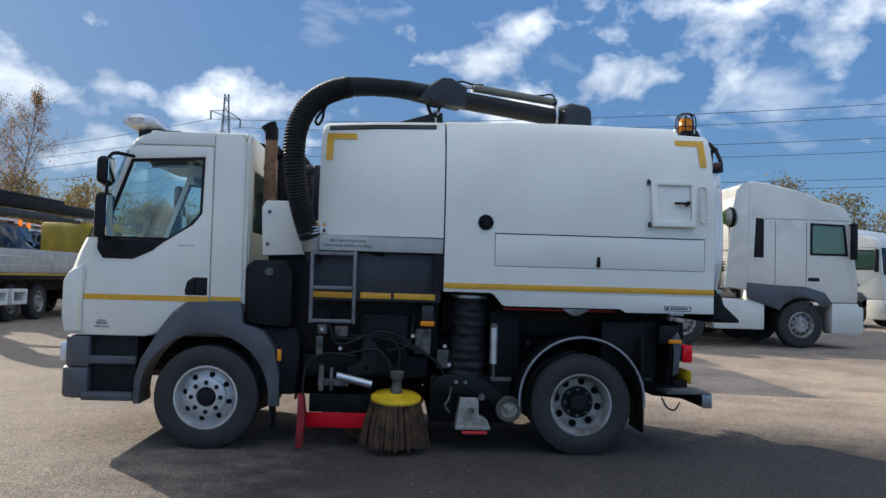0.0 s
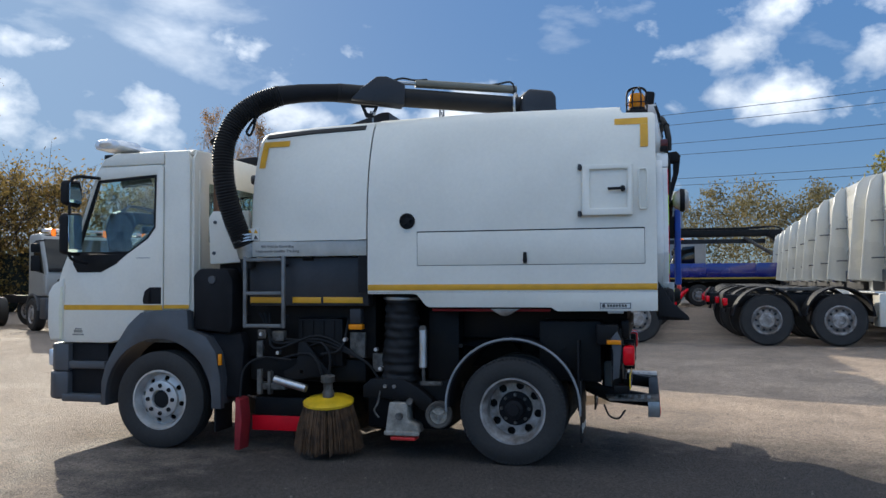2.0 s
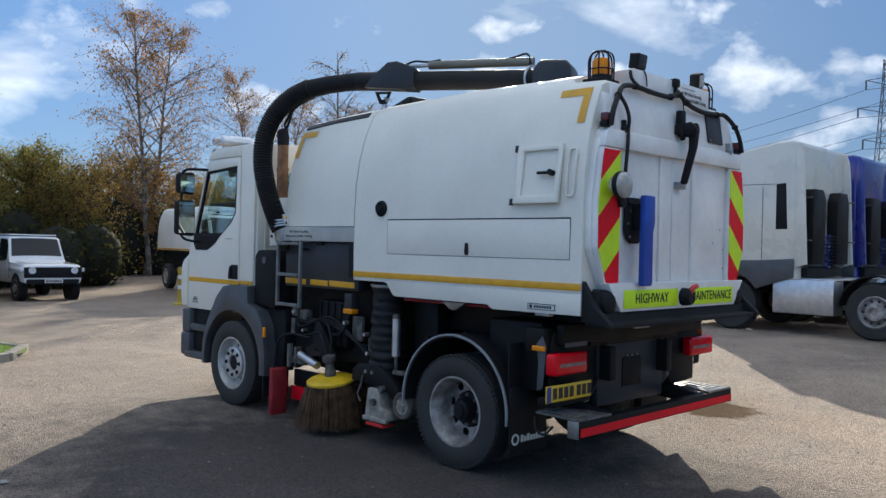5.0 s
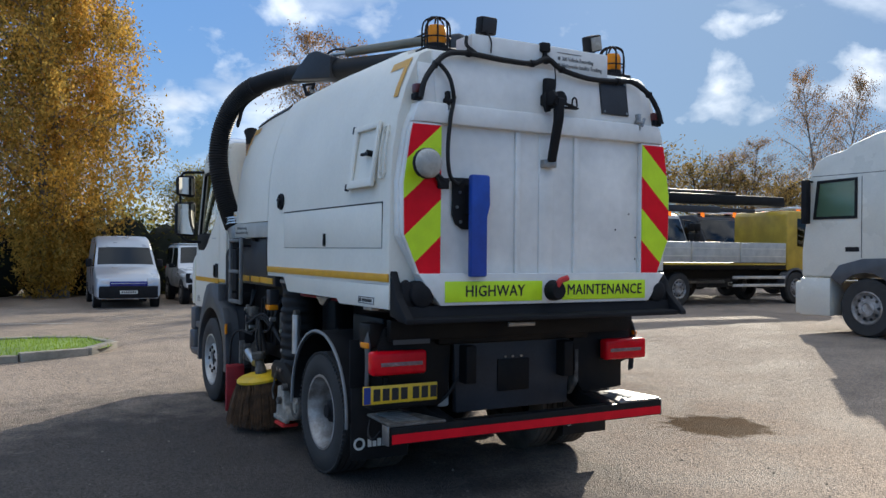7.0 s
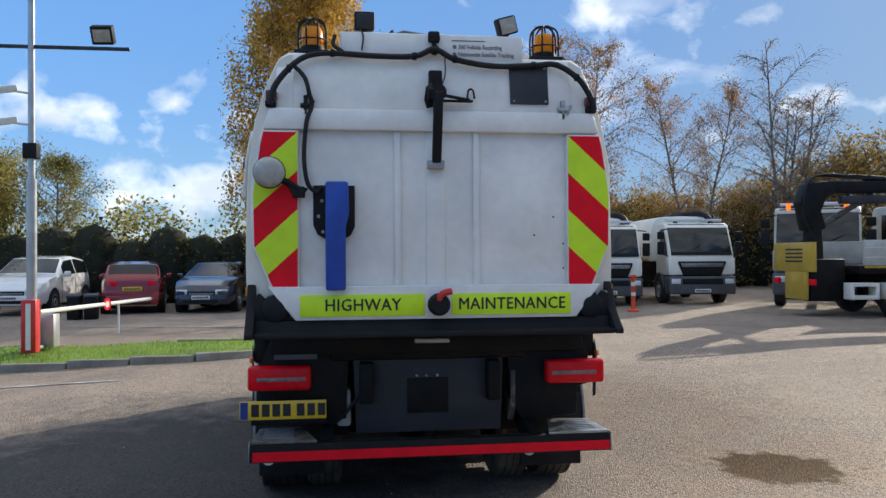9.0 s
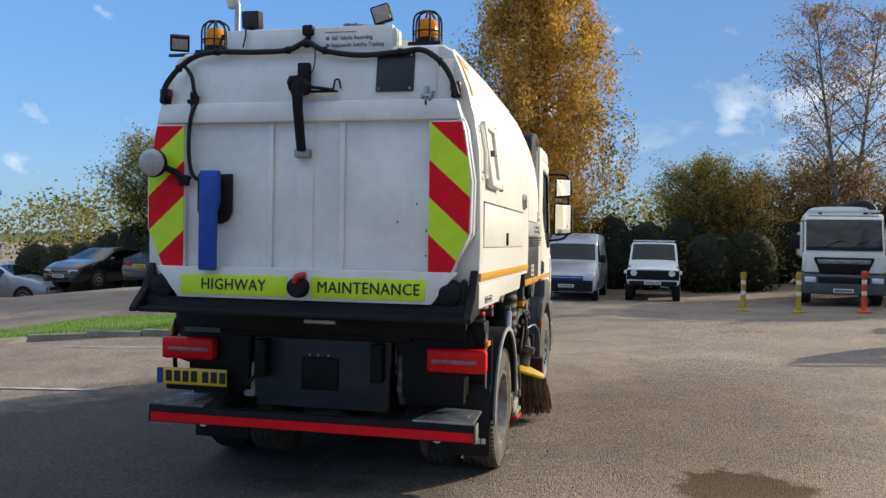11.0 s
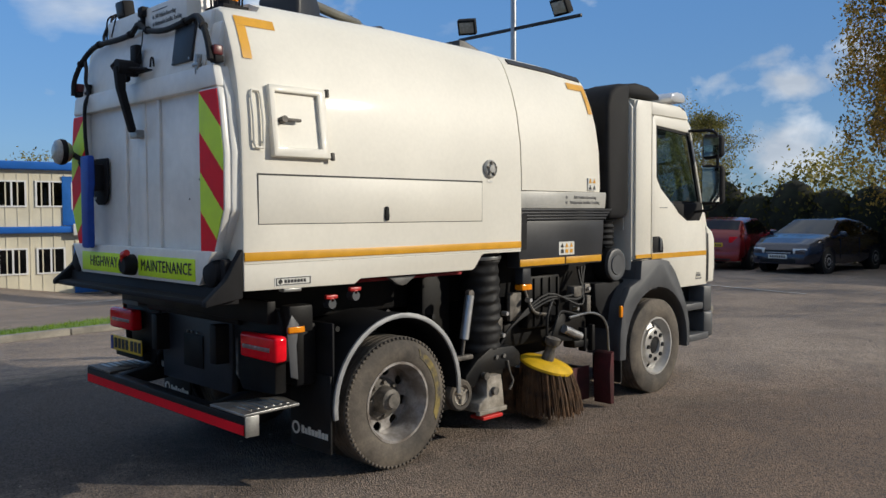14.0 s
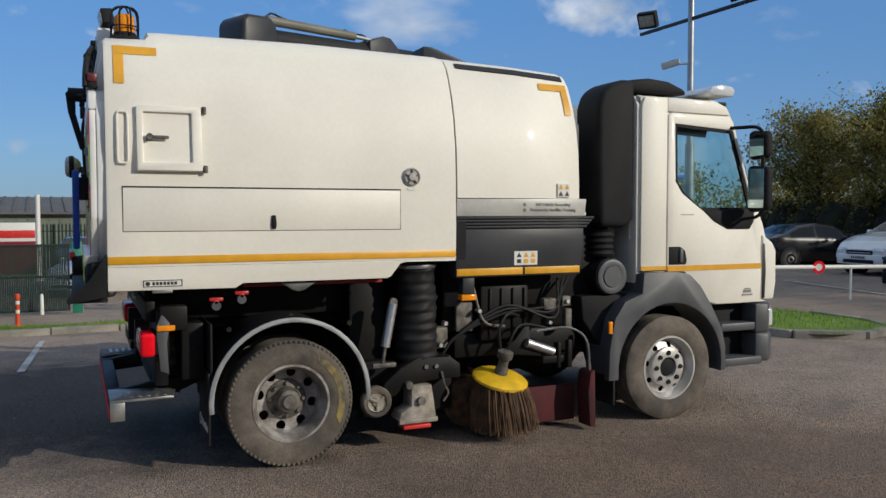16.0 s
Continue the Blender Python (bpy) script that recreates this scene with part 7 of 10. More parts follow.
for t, ar in zip(tris, areas):
    a, b, c = (Vector(q) for q in t)
    for _ in range(int(ar * 420)):
        u, v = grng.random(), grng.random()
        if u + v > 1:
            u, v = 1 - u, 1 - v
        p = a + (b - a) * u + (c - a) * v
        ang, h = grng.uniform(0, 6.28), grng.uniform(0.03, 0.075)
        dx, dy = 0.006 * math.cos(ang), 0.006 * math.sin(ang)
        n = len(verts)
        verts += [(p.x - dx, p.y - dy, p.z - 0.01), (p.x + dx, p.y + dy, p.z - 0.01), (p.x + grng.uniform(-0.03, 0.03), p.y + grng.uniform(-0.03, 0.03), p.z + h)]
        faces.append((n, n + 1, n + 2))
me = bpy.data.meshes.new("grass_blades")
me.from_pydata(verts, [], faces)
me.materials.append(leaf_mat("grass_blade", (0.09, 0.16, 0.016), (0.28, 0.40, 0.05)))
tagged(new("grass_blades", me), "short green grass blades with fallen leaves", "grass", kind="stuff")

lines = thing("bay_lines", "worn white painted bay lines on the asphalt", "road marking", kind="structure")
for x0, y0, x1, y1, w in ((-0.3, -7.2, -0.1, -3.6, 0.08), (-4.0, -7.0, -3.8, -3.4, 0.08), (3.6, -7.2, 3.7, -3.6, 0.08), (-13.2, -9.0, -11.4, -1.5, 0.1), (-6.0, -17.6, 6.0, -17.3, 0.1)):
    d = Vector((x1 - x0, y1 - y0, 0)).normalized()
    nrm = Vector((-d.y, d.x, 0)) * w / 2
    bm = B()
    bm.faces.new([bm.verts.new((x, y, rise(x, y) + 0.012)) for x, y in ((x0 - nrm.x, y0 - nrm.y), (x1 - nrm.x, y1 - nrm.y), (x1 + nrm.x, y1 + nrm.y), (x0 + nrm.x, y0 + nrm.y))])
    part("painted_line", bm, M_LINE, lines)


# ---------------------------------------------------------------- vehicles standing in the yard
def plain_wheel(parent, x, y, z, s, r=0.5, w=0.3, rim=0.29, cap=None):
    bm = B()
    lathe(bm, [(rim, -w / 2), (r - 0.04, -w / 2), (r, -w / 2 + 0.04), (r, w / 2 - 0.04), (r - 0.04, w / 2), (rim, w / 2)], (x, y, z), (0, s, 0), 28)
    t = part("wheel", bm, M_TYREBLACK, parent)
    bm = B()
    lathe(bm, [(rim, w / 2 - 0.01), (rim - 0.02, w / 2 + 0.002), (rim - 0.04, w / 2 - 0.02), (rim * 0.75, w / 2 - 0.07), (rim * 0.55, w / 2 - 0.03), (rim * 0.5, w / 2 + 0.01), (rim * 0.3, w / 2 + 0.015), (rim * 0.28, w / 2 - 0.01), (0.0, w / 2 - 0.01)], (x, y, z), (0, s, 0), 24)
    part("rim", bm, cap or M_RIM, t)
    n = 10
    for k in range(n):
        a = 2 * math.pi * k / n
        bm = B()
        p = Vector((x + rim * 0.68 * math.cos(a), y + s * (w / 2 - 0.05), z + rim * 0.68 * math.sin(a)))
        cyl(bm, p, p + Vector((0, s * 0.02, 0)), rim * 0.09, None, 6)
        part("hand_hole", bm, M_INK, t)
    return t


def tractor_unit(paint, label, at, rz, dark_back=False):
    """Facing +x; last axle at x 0."""
    T = thing("tractor_unit", label, "lorry", "parked tractor units", at=at, rz=rz)
    bm = B()
    for s in (-1, 1):
        box(bm, -0.75, 4.6, s * 0.36, s * 0.46, 0.72, 0.98, 0.01)
    box(bm, -0.75, -0.68, -0.46, 0.46, 0.7, 1.0, 0.01)
    box(bm, 0.4, 1.0, -0.4, 0.4, 0.8, 1.02)
    part("chassis", bm, M_CHASSIS, T)
    bm = B()
    prism(bm, [(0.2, -0.42), (0.75, -0.46), (1.15, -0.36), (1.25, 0.0), (1.15, 0.36), (0.75, 0.46), (0.2, 0.42), (0.28, 0.12), (0.6, 0.06), (0.6, -0.06), (0.28, -0.12)], "z", 1.06, 1.13, 0.012)
    part("fifth_wheel", bm, M_DIRTYSTEEL, T)
    side = [(2.72, 0.98), (2.70, 3.56), (2.78, 3.62), (3.1, 3.60), (3.8, 3.46), (4.25, 3.32), (4.36, 3.24), (4.7, 3.18), (4.93, 3.08), (5.06, 2.86), (5.16, 1.9), (5.22, 1.45), (5.22, 1.0), (4.60, 1.0)] + circle(3.95, 0.52, 0.70, 12, 42, 138) + [(3.2, 1.0)]
    bm = B()
    prism(bm, side, "y", -1.22, 1.22, 0.06, seg=3)
    cab_ = part("cab", bm, paint, T)
    for s in (-1, 1):
        bm = B()
        prism(bm, [(4.12, 2.03), (4.98, 2.03), (4.90, 2.72), (4.12, 2.74)], "y", s * 1.219, s * 1.234, 0.0, [[(4.17, 2.08), (4.92, 2.08), (4.85, 2.67), (4.17, 2.69)]])
        part("window_seal", bm, M_BLACK, cab_)
        bm = B()
        prism(bm, [(4.17, 2.08), (4.92, 2.08), (4.85, 2.67), (4.17, 2.69)], "y", s * 1.227, s * 1.231)
        part("side_window", bm, M_TGLASS, cab_)
        bm = B()
        prism(bm, [(2.86, 1.95), (3.08, 1.95), (3.08, 2.80), (2.9, 2.82)], "y", s * 1.219, s * 1.226, 0.003)
        part("side_slot", bm, M_BLACK, cab_)
        for xx in (4.04, 3.34):
            bm = B()
            box(bm, xx - 0.006, xx + 0.006, s * 1.216, s * 1.2225, 1.35, 2.75)
            part("panel_joint", bm, M_INK, cab_)
        bm = B()
        box(bm, 3.1, 5.0, s * 1.216, s * 1.2225, 2.80, 2.81)
        part("panel_joint", bm, M_INK, cab_)
        bm = B()
        box(bm, 4.08, 4.34, s * 1.219, s * 1.23, 1.46, 1.54, 0.01)
        part("door_handle", bm, M_BLACK, cab_)
        # dark arch and lower skirt
        bm = B()
        prism(bm, [(2.72, 1.05), (2.72, 1.40), (3.3, 1.36), (4.0, 1.34), (4.45, 1.22), (4.62, 1.0)] + circle(3.95, 0.52, 0.58, 14, 38, 150), "y", s * 1.215, s * 1.245, 0.008)
        part("wheel_arch", bm, M_FENDER, T)
        bm = B()
        prism(bm, [(4.62, 0.32), (5.22, 0.30), (5.32, 0.42), (5.30, 0.72), (5.22, 0.99), (4.62, 0.99)], "y", s * 0.85, s * 1.24, 0.03)
        part("step_panel", bm, paint, T)
        bm = B()
        box(bm, 2.0, 3.12, s * 0.72, s * 1.22, 0.38, 1.02, 0.03)
        part("side_tank", bm, paint if s < 0 else M_ALU, T)
        bm = B()
        dk = 0.45 if dark_back else 1.0
        edge = [(2.74 + (x - 2.74) * dk, z) for x, z in ((2.24, 1.30), (2.33, 2.2), (2.40, 3.0), (2.48, 3.40), (2.62, 3.56))]
        prism(bm, [edge[0], (2.74, 1.22), (2.76, 3.60)] + edge[:0:-1], "y", s * 1.165, s * 1.205, 0.012)
        df = part("side_deflector", bm, paint, cab_)
        bm = B()
        tube(bm, [(x, s * 1.185, z) for x, z in edge], 0.024, 8)
        part("deflector_edge", bm, paint, df)
        bm = B()
        for zz in (1.75, 2.55):
            tube(bm, [(2.70, s * 0.95, zz), (2.50, s * 1.0, zz), (2.46, s * 1.16, zz)], 0.016, 6)
        part("deflector_stay", bm, M_FENDER, df)
        for xa in (0.0, 1.32):
            bm = B()
            prism(bm, circle(xa, 0.52, 0.63, 18, 5, 175) + circle(xa, 0.52, 0.60, 18, 5, 175)[::-1], "y", s * 0.62, s * 1.22)
            part("mudguard", bm, M_BLACK, T)
            plain_wheel(T, xa, s * 1.05, 0.5, s)
        plain_wheel(T, 3.95, s * 1.06, 0.5, s)
        bm = B()
        box(bm, -0.80, -0.72, s * 0.75, s * 1.15, 0.78, 0.92, 0.015)
        part("tail_light", bm, M_REDLENS, T)
        bm = B()
        box(bm, 4.98, 5.10, s * 1.28, s * 1.42, 1.95, 2.75, 0.03)
        cyl(bm, (5.0, s * 1.2, 2.72), (5.04, s * 1.32, 2.72), 0.02, None, 8)
        part("mirror", bm, M_BLACK, cab_)
        bm = B()
        box(bm, 5.235, 5.30, s * 0.78, s * 1.14, 0.62, 0.86, 0.02)
        part("headlamp", bm, M_CLEAR, T)
    bm = B()
    prism(bm, [(5.10, 1.85), (5.19, 1.85), (5.09, 2.80), (5.0, 2.80)], "y", -1.12, 1.12, 0.01)
    part("windscreen", bm, M_DGLASS, cab_)
    bm = B()
    box(bm, 5.19, 5.25, -1.0, 1.0, 1.02, 1.60, 0.02)
    gr = part("grille", bm, M_BLACK, T)
    bm = B()
    box(bm, 5.2, 5.36, -1.22, 1.22, 0.32, 0.92, 0.05, 3)
    part("bumper", bm, paint, T)
    # back of the cab: panels, ladder, box and coiled lines
    if dark_back:
        for s in (-1, 1):
            bm = B()
            prism(bm, [(s * 0.30, 1.3), (s * 0.92, 1.3), (s * 0.92, 2.55), (s * 0.82, 2.72), (s * 0.42, 2.72), (s * 0.30, 2.55)], "x", 2.50, 2.705, 0.02)
            part("rear_recess", bm, M_CHASSIS, cab_)
    else:
        bm = B()
        prism(bm, [(-1.06, 1.5), (1.06, 1.5), (1.06, 3.1), (0.9, 3.32), (-0.9, 3.32), (-1.06, 3.1)], "x", 2.672, 2.705, 0.02)
        bp_ = part("back_panel", bm, paint, cab_)
        for zz in (1.95, 2.35, 2.75):
            bm = B()
            box(bm, 2.66, 2.674, -0.98, 0.98, zz, zz + 0.03, 0.004)
            part("panel_swage", bm, paint, bp_)
        bm = B()
        box(bm, 2.42, 2.66, -0.92, -0.52, 1.26, 1.62, 0.02)
        part("battery_cover", bm, M_FENDER, cab_)
        for yy in (-0.86, -0.50):
            bm = B()
            tube(bm, [(2.64, yy, 1.55), (2.60, yy, 1.62), (2.60, yy, 2.70), (2.66, yy, 2.76)], 0.016, 7)
            part("ladder_rail", bm, M_DIRTYSTEEL, cab_)
        for zz in (1.75, 2.12):
            bm = B()
            box(bm, 2.50, 2.68, -0.98, -0.42, zz - 0.02, zz + 0.02, 0.006)
            part("ladder_step", bm, M_DIRTYSTEEL, cab_)
    bm = B()
    box(bm, 2.60, 2.72, -0.9, 0.9, 1.05, 1.24, 0.02)
    part("service_panel", bm, M_BLACK, cab_)
    bm = B()
    box(bm, 2.655, 2.70, -1.2, 1.2, 1.245, 1.5, 0.01)
    part("lower_back_panel", bm, M_FENDER, cab_)
    bm = B()
    box(bm, 1.95, 2.64, -1.1, 1.1, 1.01, 1.04, 0.004)
    part("catwalk", bm, M_ALU, T)
    for k in range(3):
        bm = B()
        y0 = -0.30 + 0.16 * k
        tube(bm, [(2.56 + 0.05 * math.cos(a), y0 + 0.05 * math.sin(a), 1.22 + 0.0105 * a) for a in (0.7 * i for i in range(90))], 0.011, 4)
        part("coiled_air_line", bm, (M_CHASSIS, M_BLACK, M_LORRYBLUE)[k], T)
    return T


t_white = tractor_unit(M_CREAMCAB, "white sleeper-cab tractor unit parked in a row without trailer", (5.1, 10.7, 0.2), 0)
for i in range(1, 9):
    copy_thing(t_white, pose(4.76 + 0.22 * i, 10.63 + 3.0 * i, 0.2, 0, 0, (0.6, -0.7, 0.3)[i % 3]))
copy_thing(t_white, pose(15.5, 24.5, 0.2, 0, 0, -62))
t_back = tractor_unit(M_CREAMCAB, "white sleeper-cab tractor unit with dark rear panels in a row", (2.63, 11.13, 0.2), 180, True)
t_blue = tractor_unit(M_LORRYBLUE, "dark blue tractor unit parked among white ones", (2.7, 14.1, 0.2), 180, True)
for i in range(2, 9):
    copy_thing(t_back, pose(2.63 + 0.16 * i, 11.13 + 3.0 * i, 0.2, 0, 0, 180 + (0.5, -0.6, 0.8)[i % 3]))


def rigid_lorry(name, label, paint, at, rz, body, beacon=False, lower=None, group="parked lorries", sides=None):
    """Low-cab lorry facing +x, front at x 0. body: 'sweeper', 'flat' or 'none'."""
    T = thing(name, label, "lorry", group, at=at, rz=rz)
    bm = B()
    prism(bm, [(-1.55, 0.95), (-1.55, 2.55), (-1.45, 2.66), (-0.75, 2.66), (-0.55, 2.58), (-0.12, 1.75), (-0.04, 1.5), (-0.02, 0.95)], "y", -1.05, 1.05, 0.05, seg=3)
    cab_ = part("cab", bm, paint, T)
    bm = B()
    prism(bm, [(-0.14, 1.68), (-0.06, 1.66), (-0.50, 2.50), (-0.57, 2.50)], "y", -0.99, 0.99, 0.012)
    part("windscreen", bm, M_DGLASS, cab_)
    bm = B()
    prism(bm, [(-0.10, 1.60), (-0.035, 1.60), (-0.075, 1.70), (-0.13, 1.70)], "y", -0.99, 0.99, 0.008)
    part("scuttle", bm, M_BLACK, cab_)
    for yy in (-0.55, 0.15):
        bm = B()
        tube(bm, [(-0.05, yy, 1.67), (-0.10, yy + 0.25, 1.80), (-0.16, yy + 0.5, 1.90)], 0.012, 5)
        part("wiper", bm, M_INK, cab_)
    for s in (-1, 1):
        bm = B()
        prism(bm, [(-0.30, 0.98), (-0.02, 0.98), (-0.005, 1.2), (-0.02, 1.50), (-0.28, 1.52)], "y", s * 0.98, s * 1.075, 0.025)
        part("corner_vane", bm, paint, cab_)
    bm = B()
    prism(bm, [(-0.62, 0.95), (0.62, 0.95), (0.78, 1.36), (0.76, 1.40), (-0.76, 1.40), (-0.78, 1.36)], "x", -0.08, 0.016, 0.012)
    gr = part("grille", bm, M_BLACK, cab_)
    bm = B()
    prism(bm, [(-0.66, 1.22), (0.66, 1.22), (0.70, 1.34), (-0.70, 1.34)], "x", 0.01, 0.034, 0.008)
    part("grille_bar", bm, M_STEEL, gr)
    bm = B()
    prism(bm, [(-0.52, 2.44), (-0.48, 2.42), (-0.60, 2.62), (-0.66, 2.60)], "y", -0.93, 0.93, 0.006)
    part("visor", bm, M_BLACK, cab_)
    bm = B()
    box(bm, -0.5, 0.06, -1.08, 1.08, 0.34, 0.92, 0.05, 3)
    bp = part("bumper", bm, M_FENDER, T)
    bm = B()
    box(bm, 0.058, 0.066, -0.26, 0.26, 0.40, 0.51, 0.003)
    pl = part("number_plate", bm, M_LABEL, bp)
    bm = B()
    box(bm, 0.03, 0.07, -0.66, 0.66, 0.66, 0.84, 0.01)
    part("lower_grille", bm, M_BLACK, bp)
    for k in range(7):
        bm = B()
        box(bm, 0.065, 0.069, -0.22 + 0.065 * k, -0.175 + 0.065 * k, 0.425, 0.485)
        part("plate_bar", bm, M_INK, pl)
    for s in (-1, 1):
        bm = B()
        box(bm, 0.0, 0.075, s * 0.72, s * 1.02, 0.68, 0.84, 0.02)
        part("headlamp", bm, M_CLEAR, bp)
        bm = B()
        prism(bm, [(-1.1, 1.65), (-0.25, 1.55), (-0.28, 1.68), (-0.62, 2.42), (-1.1, 2.44)], "y", s * 1.045, s * 1.056, 0.004)
        part("side_window", bm, M_DGLASS, cab_)
        bm = B()
        box(bm, -0.30, -0.22, s * 1.15, s * 1.38, 2.12, 2.36, 0.03)
        box(bm, -0.30, -0.22, s * 1.15, s * 1.38, 1.62, 2.04, 0.03)
        cyl(bm, (-0.35, s * 1.0, 2.45), (-0.27, s * 1.26, 2.42), 0.018, None, 8)
        part("mirror", bm, M_BLACK, cab_)
        plain_wheel(T, -1.15, s * 0.95, 0.45, s, 0.45, 0.28, 0.27)
        bm = B()
        prism(bm, circle(-1.15, 0.47, 0.56, 16, 10, 170) + circle(-1.15, 0.47, 0.49, 16, 10, 170)[::-1], "y", s * 0.8, s * 1.08, 0.01)
        part("fender", bm, M_FENDER, T)
        plain_wheel(T, -6.0 if body == "flat" else -4.6, s * 0.95, 0.45, s, 0.45, 0.28, 0.27)
        if body == "flat":
            plain_wheel(T, -7.4, s * 0.95, 0.45, s, 0.45, 0.28, 0.27)
        if lower:
            bm = B()
            box(bm, -1.5, -0.1, s * 1.05, s * 1.06, 0.98, 1.5, 0.004)
            part("door_panel", bm, lower, cab_)
        if beacon:
            bm = B()
            cyl(bm, (-0.62, s * 0.7, 2.58), (-0.62, s * 0.7, 2.78), 0.065, 0.055, 14)
            part("beacon", bm, M_AMBERLIT, cab_)
    bm = B()
    for s in (-1, 1):
        box(bm, -8.0 if body == "flat" else -6.0, -0.4, s * 0.36, s * 0.45, 0.7, 0.95)
    part("chassis", bm, M_CHASSIS, T)
    bm = B()
    box(bm, -0.98, -0.72, -0.92, 0.92, 2.71, 2.79, 0.025)
    part("light_bar", bm, M_CLEAR, cab_)
    for yy in (-0.6, 0.6):
        bm = B()
        box(bm, -0.93, -0.78, yy - 0.05, yy + 0.05, 2.645, 2.712, 0.01)
        part("bar_foot", bm, M_BLACK, cab_)
    if body == "sweeper":
        bm = B()
        loop = [(-y, z) for y, z in BODY] + [(y, z) for y, z in BODY[-2::-1]]
        prism(bm, loop, "x", -5.6, -2.1, 0.03)
        part("hopper", bm, paint, T)
        bm = B()
        box(bm, -5.5, -1.7, -0.9, 0.9, 0.7, 1.38, 0.03)
        part("engine_housing", bm, M_CHASSIS, T)
        bm = B()
        tube(bm, [(-1.8, 1.0, 1.9), (-1.85, 1.0, 2.6), (-2.1, 0.8, 3.0), (-2.8, 0.5, 3.05), (-4.4, 0.2, 2.98)], 0.1, 12, 6)
        part("hose", bm, M_RUBBER, T)
        for s in (-1, 1):
            bm = B()
            box(bm, -5.6, -2.1, s * 1.105, s * 1.109, 1.40, 1.45)
            part("amber_stripe", bm, M_STRIPE, T)
    if body == "flat":
        bm = B()
        box(bm, -8.5, -1.75, -1.2, 1.2, 0.98, 1.16, 0.02)
        part("deck", bm, M_CHASSIS, T)
        for s in (-1, 1):
            for k in range(3):
                bm = B()
                x1 = -1.8 - 1.95 * k
                wide = 2.72 if k == 2 else 1.9
                box(bm, x1 - wide, x1, s * 1.18, s * 1.23, 1.17, 1.72, 0.01)
                dp = part("dropside", bm, sides or M_GREYBAND, T)
                for zz in (1.33, 1.54):
                    bm = B()
                    box(bm, x1 - wide + 0.02, x1 - 0.02, s * 1.228, s * 1.236, zz, zz + 0.02)
                    part("dropside_rib", bm, sides or M_CREAMCAB, dp)
            bm = B()
            box(bm, -4.0, -1.8, s * 1.18, s * 1.22, 0.50, 0.58, 0.01)
            box(bm, -4.0, -1.8, s * 1.18, s * 1.22, 0.72, 0.80, 0.01)
            part("side_guard", bm, M_ALU, T)
            bm = B()
            box(bm, -8.4, -1.8, s * 1.225, s * 1.234, 1.10, 1.15)
            part("yellow_edge", bm, M_OLDYELLOW, T)
    return T


s1 = rigid_lorry("parked_sweeper", "white street sweeper lorry parked nose outwards under trees", M_WHITE, (-14.6, 7.2, 0.15), -9, "sweeper")
s1.scale = (0.88, 0.88, 0.88)
copy_thing(s1, pose(-14.3, 9.85, 0.19, 0, 0, -6))
fl = rigid_lorry("flatbed_lorry", "yellow-cabbed flatbed lorry with grubby white dropsides", M_OLDYELLOW, (-9.25, 18.3, 0.2), 84, "flat", True)
fl.scale = (0.86, 1, 1)
wl2 = rigid_lorry("works_lorry", "white lorry with lit amber beacons parked behind a flatbed", M_SHADECAB, (-11.25, 15.0, 0.2), -4, "none", True)
copy_thing(wl2, pose(-12.0, 11.9, 0.2, 0, 0, -33))
copy_thing(wl2, pose(-11.5, 20.8, 0.2, 0, 0, 2))
rigid_lorry("works_lorry", "dark grey lorry with lit amber beacons among white ones", M_DARKPANEL, (-11.1, 17.8, 0.2), -3, "none", True)


